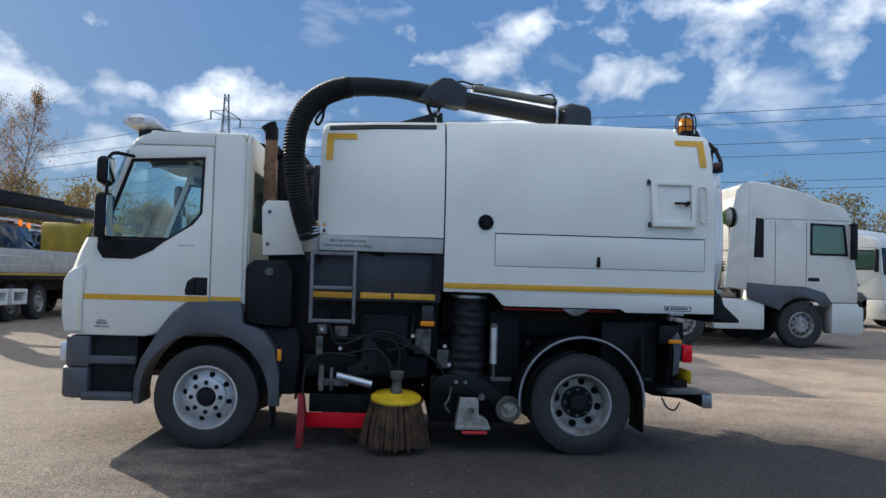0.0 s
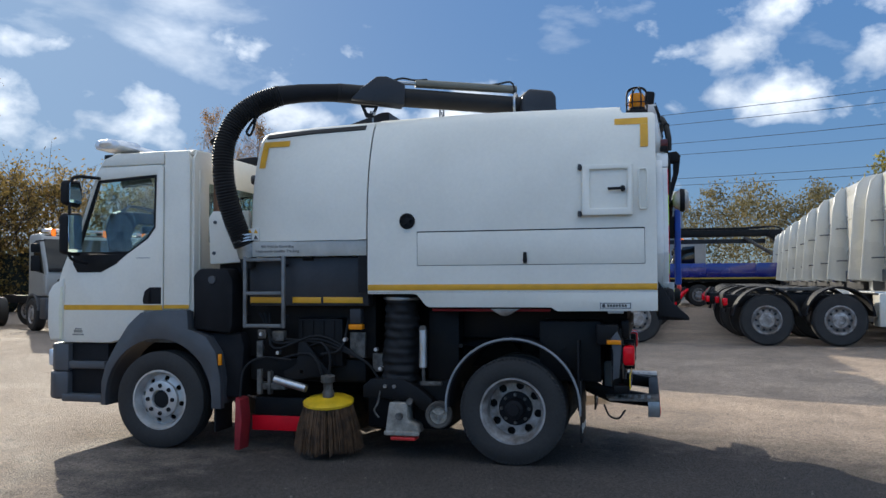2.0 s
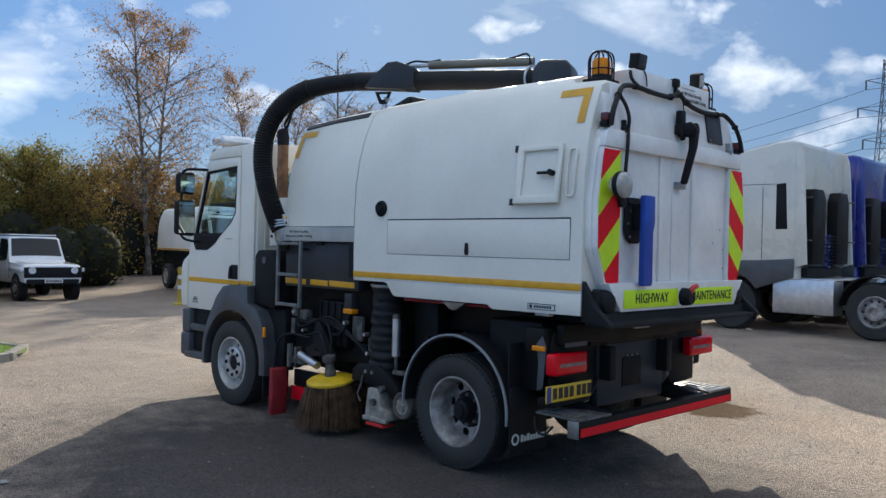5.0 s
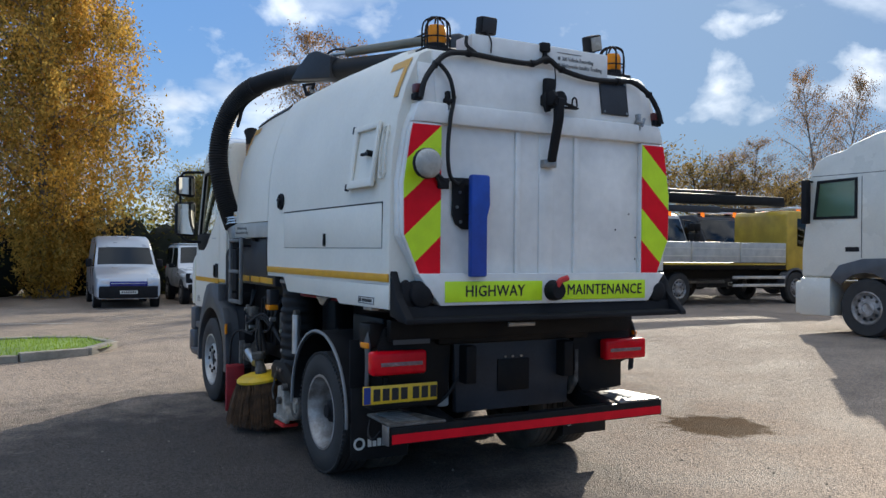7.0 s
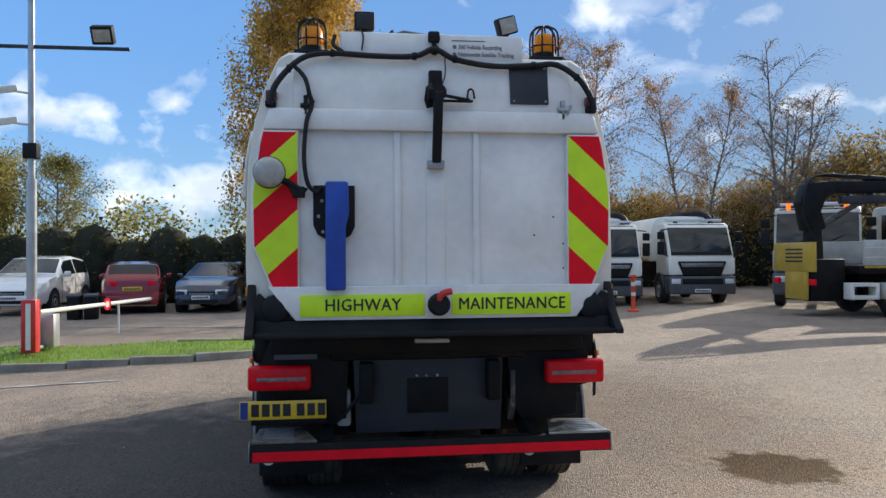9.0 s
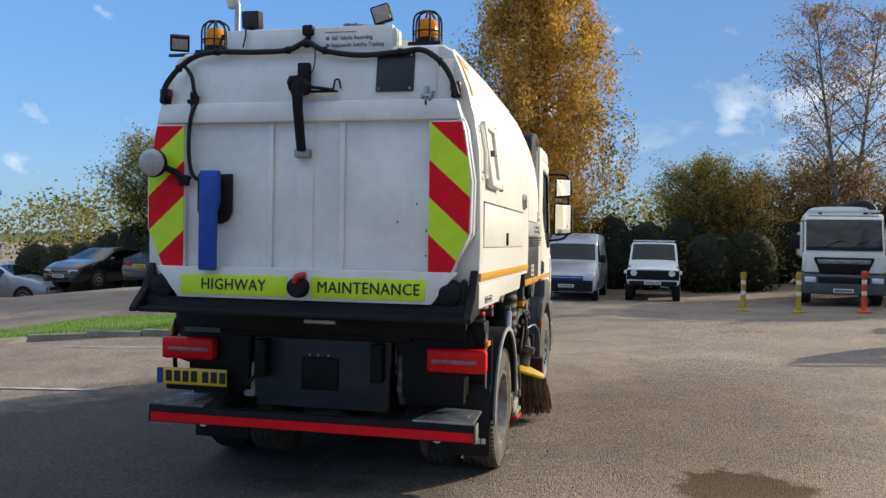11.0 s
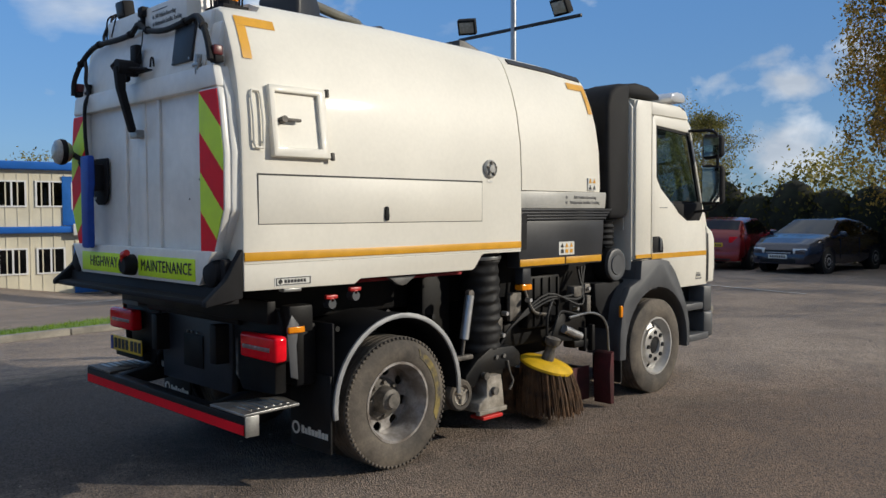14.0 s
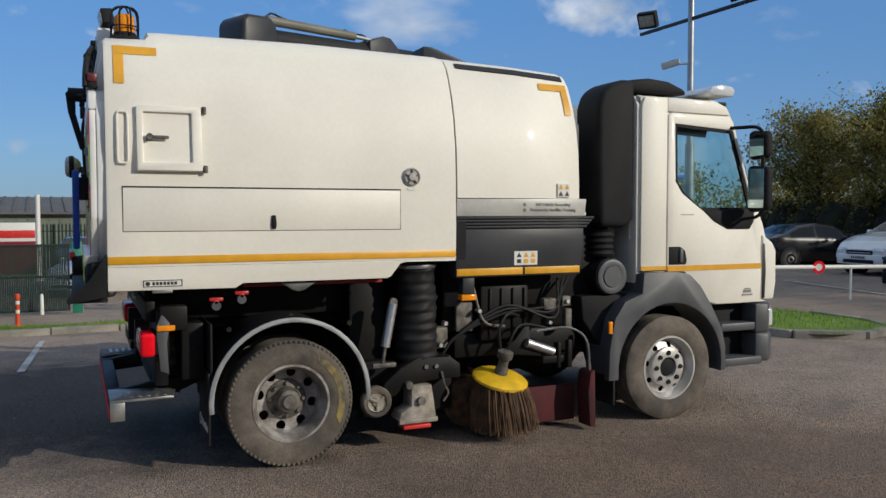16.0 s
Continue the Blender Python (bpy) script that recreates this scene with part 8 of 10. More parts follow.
def loader_crane(at, rz, label):
    C = thing("loader_crane", label, "crane", at=at, rz=rz)
    bm = B()
    cyl(bm, (0, 0, 0.95), (0, 0, 2.15), 0.24, 0.20, 16)
    part("mast", bm, M_CHASSIS, C)
    bm = B()
    prism(bm, [(-0.24, 2.0), (0.24, 1.95), (0.38, 2.6), (0.22, 3.05), (-0.3, 3.1), (-0.5, 2.85), (-0.25, 2.7), (-0.12, 2.4)], "y", -0.2, 0.2, 0.04)
    part("boom_knuckle", bm, M_CHASSIS, C)
    bm = B()
    box(bm, -7.2, 0.1, -0.16, 0.16, 2.82, 3.10, 0.03)
    box(bm, -5.4, -1.2, -0.11, 0.11, 3.102, 3.20, 0.02)
    part("main_boom", bm, M_CHASSIS, C)
    bm = B()
    box(bm, -4.6, -0.5, 0.18, 0.36, 2.56, 2.74, 0.02)
    box(bm, -5.9, -4.4, 0.2, 0.34, 2.59, 2.70, 0.02)
    part("jib", bm, M_DARKPANEL, C)
    for k in range(3):
        bm = B()
        tube(bm, [(0.1, 0.1 + 0.05 * k, 1.8), (0.32, 0.12 + 0.05 * k, 2.4), (0.1, 0.14 + 0.04 * k, 3.16), (-0.9, 0.16, 3.16 + 0.03 * k), (-2.4, 0.16, 3.12)], 0.022, 6, 5)
        part("crane_hose", bm, M_RUBBER, C)
    bm = B()
    tube(bm, [(-0.1, 0.0, 2.0), (-1.4, 0.0, 2.8)], 0.07, 12)
    part("boom_ram", bm, M_DIRTYSTEEL, C)
    bm = B()
    box(bm, -0.45, 0.35, -0.6, 0.6, 0.35, 1.3, 0.03)
    part("crane_base", bm, M_CHASSIS, C)
    bm = B()
    box(bm, 0.40, 0.46, -1.05, 1.0, 1.02, 1.68, 0.015)
    box(bm, 0.40, 0.46, -0.45, 0.62, 0.38, 1.018, 0.015)
    bd = part("tool_board", bm, M_OLDYELLOW, C, "yellow panel across the tail below the crane")
    bm = B()
    for k in range(4):
        box(bm, 0.46, 0.464, -0.40, 0.45, 1.50 - 0.09 * k, 1.54 - 0.09 * k)
    part("board_print", bm, M_INK, bd)
    for yy in (-0.9, 0.86):
        bm = B()
        box(bm, 0.40, 0.47, yy - 0.14, yy + 0.14, 0.72, 0.86, 0.02)
        part("tail_light", bm, M_REDLENS, C)
    for xa in (-0.55, -1.35):
        bm = B()
        prism(bm, [(xa - 0.32, 0.42), (xa + 0.32, 0.42), (xa + 0.32, 0.78), (xa - 0.32, 0.78)], "y", 0.92, 1.24, 0.01, [[(xa - 0.24, 0.50), (xa + 0.24, 0.50), (xa + 0.24, 0.70), (xa - 0.24, 0.70)]])
        part("stabiliser_tube", bm, M_LABEL, C)
    return C


lc = loader_crane((-9.95, 10.5, 0.2), -96, "black loading crane folded along a flatbed lorry")

bl = rigid_lorry("blue_lorry", "dark blue flatbed lorry with a loading crane", M_LORRYBLUE, (12.5, 37.0, 0.2), 0, "flat", sides=M_LORRYBLUE)
bl.scale = (1.2, 1.2, 1.25)
copy_thing(wl2, pose(3.9, 40.6, 0.2, 0, 0, 180) @ Matrix.Diagonal((1.3, 1.3, 1.3, 1)))
copy_thing(lc, pose(9.3, 37.0, 0.2, 0, 0, 2) @ Matrix.Diagonal((1.2, 1.2, 1.25, 1)))


def lerp_line(pts, x):
    """Height of the polyline pts at x."""
    for (xa, za), (xb, zb) in zip(pts, pts[1:]):
        if xa <= x <= xb:
            k = (x - xa) / max(1e-6, xb - xa)
            return za + (zb - za) * k
    return pts[0][1] if x < pts[0][0] else pts[-1][1]


# top line from tail to nose, belt, sill, half width, roof inset, wheel radius, axles, screen from/to, rear screen from/to, side glass
CARS = {
    "saloon": dict(top=[(-2.35, 0.78), (-2.30, 0.98), (-1.85, 1.05), (-1.55, 1.14), (-0.95, 1.38), (-0.25, 1.46), (0.30, 1.42), (1.15, 1.02), (1.75, 0.92), (2.15, 0.78), (2.30, 0.62)], belt=0.98, sill=0.24, W=0.90, inset=0.22, wr=0.325, ax=(-1.38, 1.38), ws=(0.34, 1.10), rs=(-1.62, -0.98), glass=((-1.35, -0.42), (-0.36, 0.62))),
    "hatch": dict(top=[(-2.02, 0.75), (-1.98, 1.0), (-1.88, 1.12), (-1.55, 1.40), (-0.7, 1.48), (0.15, 1.44), (1.0, 1.0), (1.6, 0.88), (1.9, 0.74), (2.02, 0.6)], belt=0.97, sill=0.24, W=0.87, inset=0.17, wr=0.31, ax=(-1.27, 1.28), ws=(0.20, 0.96), rs=(-1.87, -1.56), glass=((-1.5, -0.52), (-0.46, 0.5))),
    "suv": dict(top=[(-2.25, 0.85), (-2.2, 1.1), (-2.12, 1.2), (-1.78, 1.58), (-0.8, 1.68), (0.15, 1.62), (0.98, 1.16), (1.6, 1.06), (2.0, 0.92), (2.22, 0.72)], belt=1.10, sill=0.30, W=0.93, inset=0.19, wr=0.36, ax=(-1.34, 1.36), ws=(0.20, 0.94), rs=(-2.10, -1.80), glass=((-1.72, -0.62), (-0.55, 0.5))),
    "jeep": dict(top=[(-2.15, 1.80), (-2.10, 1.93), (-1.9, 1.97), (-0.1, 1.98), (0.22, 1.95), (0.56, 1.28), (0.64, 1.20), (1.95, 1.12), (2.06, 1.06), (2.08, 0.9)], belt=1.20, sill=0.52, W=0.86, inset=0.08, wr=0.39, ax=(-1.3, 1.42), ws=(0.25, 0.53), rs=(-2.2, -2.19), glass=((-1.9, -0.75), (-0.55, 0.32))),
    "van": dict(top=[(-2.62, 2.10), (-2.56, 2.30), (-2.3, 2.37), (0.05, 2.40), (0.35, 2.36), (0.62, 2.22), (0.86, 2.02), (1.46, 1.40), (1.60, 1.32), (2.2, 1.12), (2.42, 0.98), (2.50, 0.8)], belt=1.36, sill=0.32, W=0.98, inset=0.13, wr=0.34, ax=(-1.6, 1.66), ws=(0.88, 1.44), rs=(-2.7, -2.69), glass=((0.36, 1.14),)),
}


def car(name, label, paint, at, rz, kind="saloon"):
    """Facing +x, centre at the origin."""
    K = CARS[kind]
    square = kind in ("van", "jeep")
    T = thing(name, label, "van" if kind == "van" else "car", "parked cars", at=at, rz=rz)
    top, W, sill, wr, ax = K["top"], K["W"], K["sill"], K["wr"], K["ax"]
    x0, x1 = top[0][0], top[-1][0]
    zmax = max(z for _, z in top)

    def section(x, out=0.0):
        zt = lerp_line(top, x)
        zb = min(K["belt"] - 0.02 * x, zt - 0.03)
        end = max(0.0, abs(x) - (x1 - (0.35 if square else 0.75))) / (0.35 if square else 0.75)
        w = W * (1 - (0.06 if square else 0.16) * min(1.0, end) ** 2) + out
        c = max(0.0, min(1.0, (zt - zb - 0.05) / (zmax - K["belt"])))
        r = w - 0.05 - K["inset"] * c
        lo = sill + (0.10 * min(1.0, end) if not square else 0.0)
        half = [(w - 0.07, lo), (w - 0.01, lo + 0.10), (w, (lo + zb) * 0.52), (w - 0.012, zb - 0.10), (w - 0.045, zb), (r + 0.01, zt - 0.035 - 0.03 * c), (r - 0.05, zt + out * 0.5), (r * 0.55, zt + 0.014 + out), (0.0, zt + 0.018 + out)]
        return half

    xs = sorted(set([p[0] for p in top] + [x0 + (x1 - x0) * k / 44 for k in range(45)]))
    bm = B()
    rings = []
    for x in xs:
        h = section(x)
        rings.append([bm.verts.new((x, -y, z)) for y, z in h] + [bm.verts.new((x, y, z)) for y, z in h[-2::-1]])
    for a, b in zip(rings, rings[1:]):
        for k in range(len(a) - 1):
            bm.faces.new((a[k], a[k + 1], b[k + 1], b[k]))
        bm.faces.new((a[-1], a[0], b[0], b[-1]))
    bm.faces.new(rings[0][::-1])
    bm.faces.new(rings[-1])
    b = part("body", bm, paint, T, angle=50)

    def skin(name, mat_, xa, xb, pick, parent, out=0.007):
        """A patch lying on the body between two stations; pick gives its points of a section."""
        bm = B()
        n = 7
        rows_ = [[bm.verts.new((x, y, z)) for y, z in pick(section(x, out))] for x in (xa + (xb - xa) * k / n for k in range(n + 1))]
        for p, q in zip(rows_, rows_[1:]):
            for k in range(len(p) - 1):
                bm.faces.new((p[k], p[k + 1], q[k + 1], q[k]))
        return part(name, bm, mat_, parent)

    for s in (-1, 1):
        def glass(h, s=s):
            (ya, za), (yb, zb) = h[4], h[5]
            return [(s * (ya + (yb - ya) * k), za + (zb - za) * k) for k in (0.08, 0.5, 0.96)]
        for xa, xb in K["glass"]:
            skin("side_window", M_DGLASS, xa, xb, glass, b)
        for a in ax:
            bm = B()
            cyl(bm, (a, s * (W - 0.22), wr + 0.01), (a, s * (W + 0.004), wr + 0.01), wr + 0.055, None, 28)
            part("wheel_arch", bm, M_BLACK, b)
            plain_wheel(T, a, s * (W - 0.10), wr, s, wr, 0.22, wr * 0.66)
        for xx in ((-0.38, 0.72) if kind != "van" else (0.22, 1.25)):
            bm = B()
            box(bm, xx - 0.004, xx + 0.004, s * (W - 0.03), s * (W + 0.003), sill + 0.14, K["belt"] - 0.06)
            part("door_joint", bm, M_INK, b)
        bm = B()
        xm = K["ws"][1] - 0.32
        box(bm, xm - 0.06, xm + 0.06, s * (W + 0.02), s * (W + 0.20), K["belt"] - 0.01, K["belt"] + (0.26 if kind == "van" else 0.14), 0.035, 3)
        box(bm, xm - 0.02, xm + 0.03, s * (W - 0.08), s * (W + 0.04), K["belt"], K["belt"] + 0.05, 0.01)
        part("door_mirror", bm, M_BLACK if square else paint, b)
        # lamps wrapped round the corners
        zl = lerp_line(top, x1 - 0.18) - (0.17 if kind != "jeep" else 0.16)
        yl = section(x1 - 0.12)[2][0]
        if kind == "jeep":
            bm = B()
            lathe(bm, [(0.10, -0.02), (0.105, 0.02), (0.09, 0.03), (0.0, 0.018)], (x1 + 0.012, s * 0.60, zl - 0.02), (1, 0, 0), 20)
        else:
            bm = B()
            prism(bm, [(x1 - 0.36, s * (yl + 0.012)), (x1 - 0.05, s * (yl - 0.06)), (x1 + 0.012, s * (yl - 0.40)), (x1 - 0.1, s * (yl - 0.40)), (x1 - 0.3, s * (yl - 0.12))], "z", zl - 0.075, zl + (0.12 if kind == "van" else 0.06), 0.015)
        part("headlamp", bm, M_CLEAR, b)
        yt = section(x0 + 0.1)[3][0]
        zt = lerp_line(top, x0 + 0.06) - 0.20 if kind in ("saloon",) else K["belt"] - 0.12
        bm = B()
        if square:
            box(bm, x0 - 0.02, x0 + 0.06, s * (yt - 0.14), s * (yt + 0.004), zt - 0.22, zt + 0.12, 0.015)
        else:
            prism(bm, [(x0 + 0.30, s * (yt + 0.022)), (x0 + 0.04, s * (yt - 0.04)), (x0 - 0.012, s * (yt - 0.32)), (x0 + 0.06, s * (yt - 0.32)), (x0 + 0.2, s * (yt - 0.1))], "z", zt - 0.07, zt + 0.10, 0.015)
        part("tail_lamp", bm, M_REDLENS, b)

    def across(h):
        e = h[6]
        pts = [(-e[0], e[1]), (-h[7][0], h[7][1]), (0.0, h[8][1]), (h[7][0], h[7][1]), (e[0], e[1])]
        return [(y * 0.97, z) for y, z in pts]
    skin("windscreen", M_DGLASS, K["ws"][0], K["ws"][1], across, b)
    if square:
        bm = B()
        for s in (-1, 1):
            box(bm, x0 - 0.012, x0 + 0.01, s * 0.08, s * (W - 0.22), K["belt"] + 0.08, zmax - 0.38, 0.004)
        part("rear_screen", bm, M_DGLASS, b)
    else:
        skin("rear_screen", M_DGLASS, K["rs"][0], K["rs"][1], across, b)
    # nose: grille, bumper, plates
    zn = lerp_line(top, x1 - 0.1)
    wn_ = section(x1)[2][0]
    bm = B()
    if kind == "jeep":
        box(bm, x1 - 0.03, x1 + 0.012, -W + 0.04, W - 0.04, 0.72, 1.04, 0.012)
    else:
        box(bm, x1 - 0.06, x1 + 0.02, -wn_ + 0.36, wn_ - 0.36, zn - (0.26 if kind == "van" else 0.24), zn - 0.10, 0.02)
    g = part("grille", bm, M_LORRYBLUE if kind == "van" else M_BLACK, b)
    if kind != "jeep":
        bm = B()
        box(bm, x1 + 0.012, x1 + 0.03, -wn_ + 0.40, wn_ - 0.40, zn - 0.175, zn - 0.155, 0.006)
        part("grille_bar", bm, M_ALU, g)
    for e, xe in ((1, x1), (-1, x0)):
        bm = B()
        we = section(xe - e * 0.08)[2][0]
        prism(bm, [(xe + e * 0.05, -we + 0.24), (xe - e * 0.0, -we + 0.06), (xe - e * 0.26, -we - 0.01), (xe - e * 0.26, we + 0.01), (xe - e * 0.0, we - 0.06), (xe + e * 0.05, we - 0.24)], "z", sill + 0.02 if kind != "jeep" else 0.52, sill + (0.30 if kind != "van" else 0.42) if kind != "jeep" else 0.68, 0.025)
        bp = part("bumper", bm, M_BLACK if square else paint, b)
        if not square:
            bm = B()
            box(bm, xe - 0.06, xe + 0.055 if e > 0 else xe + 0.06, -0.5, 0.5, sill + 0.06, sill + 0.16, 0.01) if e > 0 else box(bm, xe - 0.055, xe + 0.06, -0.5, 0.5, sill + 0.04, sill + 0.10, 0.01)
            part("air_intake", bm, M_BLACK, bp)
        zz = (sill + 0.22 if kind != "jeep" else 0.62) if e > 0 else (0.72 if not square else 0.85)
        xp = xe + e * (0.056 if e > 0 else 0.02)
        bm = B()
        box(bm, min(xp, xp - e * 0.05), max(xp, xp - e * 0.05), -0.26, 0.26, zz - 0.055, zz + 0.055, 0.003)
        pl = part("number_plate", bm, M_LABEL if e > 0 else M_PLATE, b)
        for k in range(7):
            bm = B()
            box(bm, min(xp, xp + e * 0.003), max(xp, xp + e * 0.003), -0.22 + 0.065 * k, -0.178 + 0.065 * k, zz - 0.03, zz + 0.03)
            part("plate_bar", bm, M_INK, pl)
    if kind == "jeep":
        for s in (-1, 1):
            bm = B()
            box(bm, 0.8, 2.06, s * (W - 0.10), s * (W + 0.06), 0.90, 1.02, 0.03)
            part("wing_flare", bm, paint, b)
        bm = B()
        box(bm, -1.8, 0.1, -0.7, 0.7, 2.0, 2.04, 0.01)
        part("roof_rack", bm, paint, b)
    return T


van = car("van", "silver panel van with a dark front bumper parked nose out", M_CARSILVER, (-17.7, 0.35, 0), -3, "van")
van.scale = (0.84, 0.84, 0.80)
jeep = car("off_roader", "white square-built off-road vehicle parked beside a van", M_CARWHITE, (-18.3, 2.68, 0), -2, "jeep")
jeep.scale = (0.88, 0.88, 0.86)
car("saloon_car", "dark blue saloon car parked against a hedge", M_CARBLUE, (-18.8, -4.0, 0), -6, "saloon")
car("hatchback", "red hatchback parked tail outwards", M_CARRED, (-18.6, -6.5, 0), 190, "hatch")
car("white_suv", "white sport utility car parked on the car park", M_CARWHITE, (-18.6, -9.3, -0.02), -2, "suv")
dark = car("dark_car", "black saloon car parked at the edge of the car park", M_CARBLACK, (-19.2, -13.6, -0.1), 170, "saloon")
copy_thing(dark, pose(-20.0, -17.4, -0.3, 0, 0, -8))
car("saloon_car", "silver saloon car parked before the offices", M_CARSILVER, (-9.3, -25.4, rise(-9.3, -25.4)), -75, "saloon")
car("estate_car", "dark grey estate car parked before the offices", M_CARBLACK, (-14.2, -24.6, rise(-14.2, -24.6)), -70, "suv")
car("hatchback", "dark red hatchback parked before the offices", M_CARRED, (-18.6, -23.9, rise(-18.6, -23.9)), -74, "hatch")
car("off_roader", "pale silver off-road car by the office corner", M_CARSILVER, (-21.9, -23.6, rise(-21.9, -23.6)), 100, "suv")
copy_thing(dark, pose(-0.4, -30.8, rise(-0.4, -30.8), 0, 0, 84))
car("off_roader", "dark grey off-road car with a bright grille facing outwards", M_CARBLACK, (-2.3, -26.2, rise(-2.3, -26.2)), 66, "suv")
copy_thing(dark, pose(2.9, -30.6, rise(2.9, -30.6), 0, 0, 88))
car("estate_car", "grey estate car parked behind a green gate", M_CARSILVER, (2.35, -21.0, rise(2.35, -21.0)), 62, "hatch")


# ---------------------------------------------------------------- trees, hedges
def leaf_mesh(name, centres, size, material, seed, droop=0.0):
    """Small folded leaf quads, one at each centre."""
    g = np.random.RandomState(seed)
    n = len(centres)
    c = np.array(centres, dtype=float)
    a = g.normal(size=(n, 3))
    a /= np.linalg.norm(a, axis=1)[:, None]
    b = np.cross(a, g.normal(size=(n, 3)))
    b /= np.linalg.norm(b, axis=1)[:, None]
    if droop:
        a = a * (1 - droop) + np.array([0, 0, -1.0]) * droop
        a /= np.linalg.norm(a, axis=1)[:, None]
        b -= a * np.sum(a * b, axis=1)[:, None]
        b /= np.linalg.norm(b, axis=1)[:, None]
    s = size * g.uniform(0.6, 1.3, size=(n, 1))
    v = np.stack([c - a * s, c + b * s * 0.55, c + a * s, c - b * s * 0.55], axis=1).reshape(-1, 3)
    f = np.arange(n * 4).reshape(-1, 4)
    me = bpy.data.meshes.new(name)
    me.from_pydata(v.tolist(), [], f.tolist())
    me.materials.append(material)
    return me


def tree(name, label, at, h, spread, leaf, bark, seed, leaves=6000, size=0.09, stems=1, base=0.22, shape=0.45, droop=0.35, trunk=0.16, twigs=5, curtains=0):
    """Tapered stems, limbs, twigs and a crown of single leaves. shape: where the crown is widest."""
    r = random.Random(seed)
    T = thing(name, label, "tree", "yard trees", at=at)
    bt = B()
    tips = []

    def envelope(t):
        if t < base:
            return 0.0
        u = (t - base) / (1 - base)
        return (math.sin(math.pi * min(1.0, u / (2 * shape)) if u < shape else math.pi * (0.5 + 0.5 * (u - shape) / (1 - shape))) ** 0.8) * spread + 0.12

    for st in range(stems):
        lean = Vector((r.uniform(-1, 1), r.uniform(-1, 1), 0)) * (0.08 if stems == 1 else 0.16)
        hh = h * (0.96 if st == 0 else r.uniform(0.75, 0.92))
        pts, cur = [], Vector((r.uniform(-0.2, 0.2) * (stems - 1), r.uniform(-0.2, 0.2) * (stems - 1), -0.1))
        n = 10
        for k in range(n + 1):
            pts.append(cur.copy())
            cur = cur + Vector((lean.x + r.uniform(-0.05, 0.05), lean.y + r.uniform(-0.05, 0.05), 1.0)) * (hh / n)
        tube(bt, pts, [trunk * (1 - 0.93 * k / n) + 0.006 for k in range(n + 1)], 8)
        nb = int(44 / max(1, stems) ** 0.5)
        for k in range(nb):
            t = base + (1 - base) * (k + r.random()) / nb * 0.97
            f = t * n
            i = min(int(f), n - 1)
            p = pts[i].lerp(pts[i + 1], f - i)
            ang = k * 2.4 + r.uniform(-0.5, 0.5)
            ln = envelope(t) * r.uniform(0.7, 1.1)
            up = r.uniform(0.55, 1.5)
            d = Vector((math.cos(ang), math.sin(ang), up)).normalized()
            bp = [p]
            q = p.copy()
            for m in range(4):
                d = (d + Vector((r.uniform(-0.2, 0.2), r.uniform(-0.2, 0.2), r.uniform(-0.1, 0.05) - droop * 0.25 * m / 3))).normalized()
                q = q + d * ln / 4
                bp.append(q.copy())
            br = trunk * 0.32 * (1 - t * 0.6)
            tube(bt, bp, [br * (1 - 0.85 * m / 4) + 0.004 for m in range(5)], 5)
            for w in range(twigs):
                u = r.uniform(0.25, 1.0) * 4
                i2 = min(int(u), 3)
                p2 = bp[i2].lerp(bp[i2 + 1], u - i2)
                d2 = (d + Vector((r.uniform(-1, 1), r.uniform(-1, 1), r.uniform(-0.5, 0.6)))).normalized()
                l2 = ln * r.uniform(0.22, 0.5) + 0.15
                tw = [p2, p2 + d2 * l2 * 0.5, p2 + d2 * l2 + Vector((0, 0, -droop * l2 * 0.7))]
                tube(bt, tw, [0.010, 0.007, 0.003], 3)
                tips.append((tw, l2))
    part("trunk", bt, bark, T)
    cen = []
    per = max(1, leaves // max(1, len(tips)))
    for tw, l2 in tips:
        for _ in range(per):
            u = r.random()
            p = tw[0].lerp(tw[1], u * 2) if u < 0.5 else tw[1].lerp(tw[2], u * 2 - 1)
            cen.append(p + Vector((r.gauss(0, 0.13), r.gauss(0, 0.13), r.gauss(-0.04, 0.14))) * (0.6 + l2))
    # hanging curtains of leaves through the whole crown
    for _ in range(curtains):
        t = base + (1 - base) * r.random() ** 1.25 * 0.97
        a, q = r.uniform(0, 6.283), r.random() ** 0.45 * envelope(t) * r.uniform(0.7, 1.15)
        c = Vector((q * math.cos(a), q * math.sin(a), t * h))
        ln = r.uniform(0.35, 0.8)
        for _k in range(210):
            cen.append(c + Vector((r.gauss(0, 0.17), r.gauss(0, 0.17), r.gauss(0, 0.8) * ln)))
    tagged(part_mesh("crown", leaf_mesh("crown", cen, size, leaf, seed, droop), T), kind="stuff")
    return T


def part_mesh(name, me, parent, label=""):
    ob = new(name, me)
    ob.parent = parent
    if label:
        ob["label"] = label
    return ob


def again(t, x, y, z, rz, sc=1.0, sz=None):
    c = copy_thing(t, pose(x, y, z, 0, 0, rz) @ Matrix.Diagonal((sc, sc, sz or sc, 1)))
    return c


gold = tree("birch_tree", "tall birch with dense golden autumn leaves", (-21.2, -1.2, 0), 13.4, 2.85, M_GOLD, M_BIRCHBARK, 3, 26000, 0.058, 3, 0.06, 0.30, 0.45, 0.17, 11, 430)
thin = tree("birch_tree", "slender birch with sparse russet leaves", (-26.4, 9.8, 0), 11.6, 2.9, M_RUSSET, M_BIRCHBARK, 8, 15000, 0.05, 2, 0.2, 0.45, 0.5, 0.12, 13)
again(thin, -24.4, 14.4, 0, 120, 0.8)
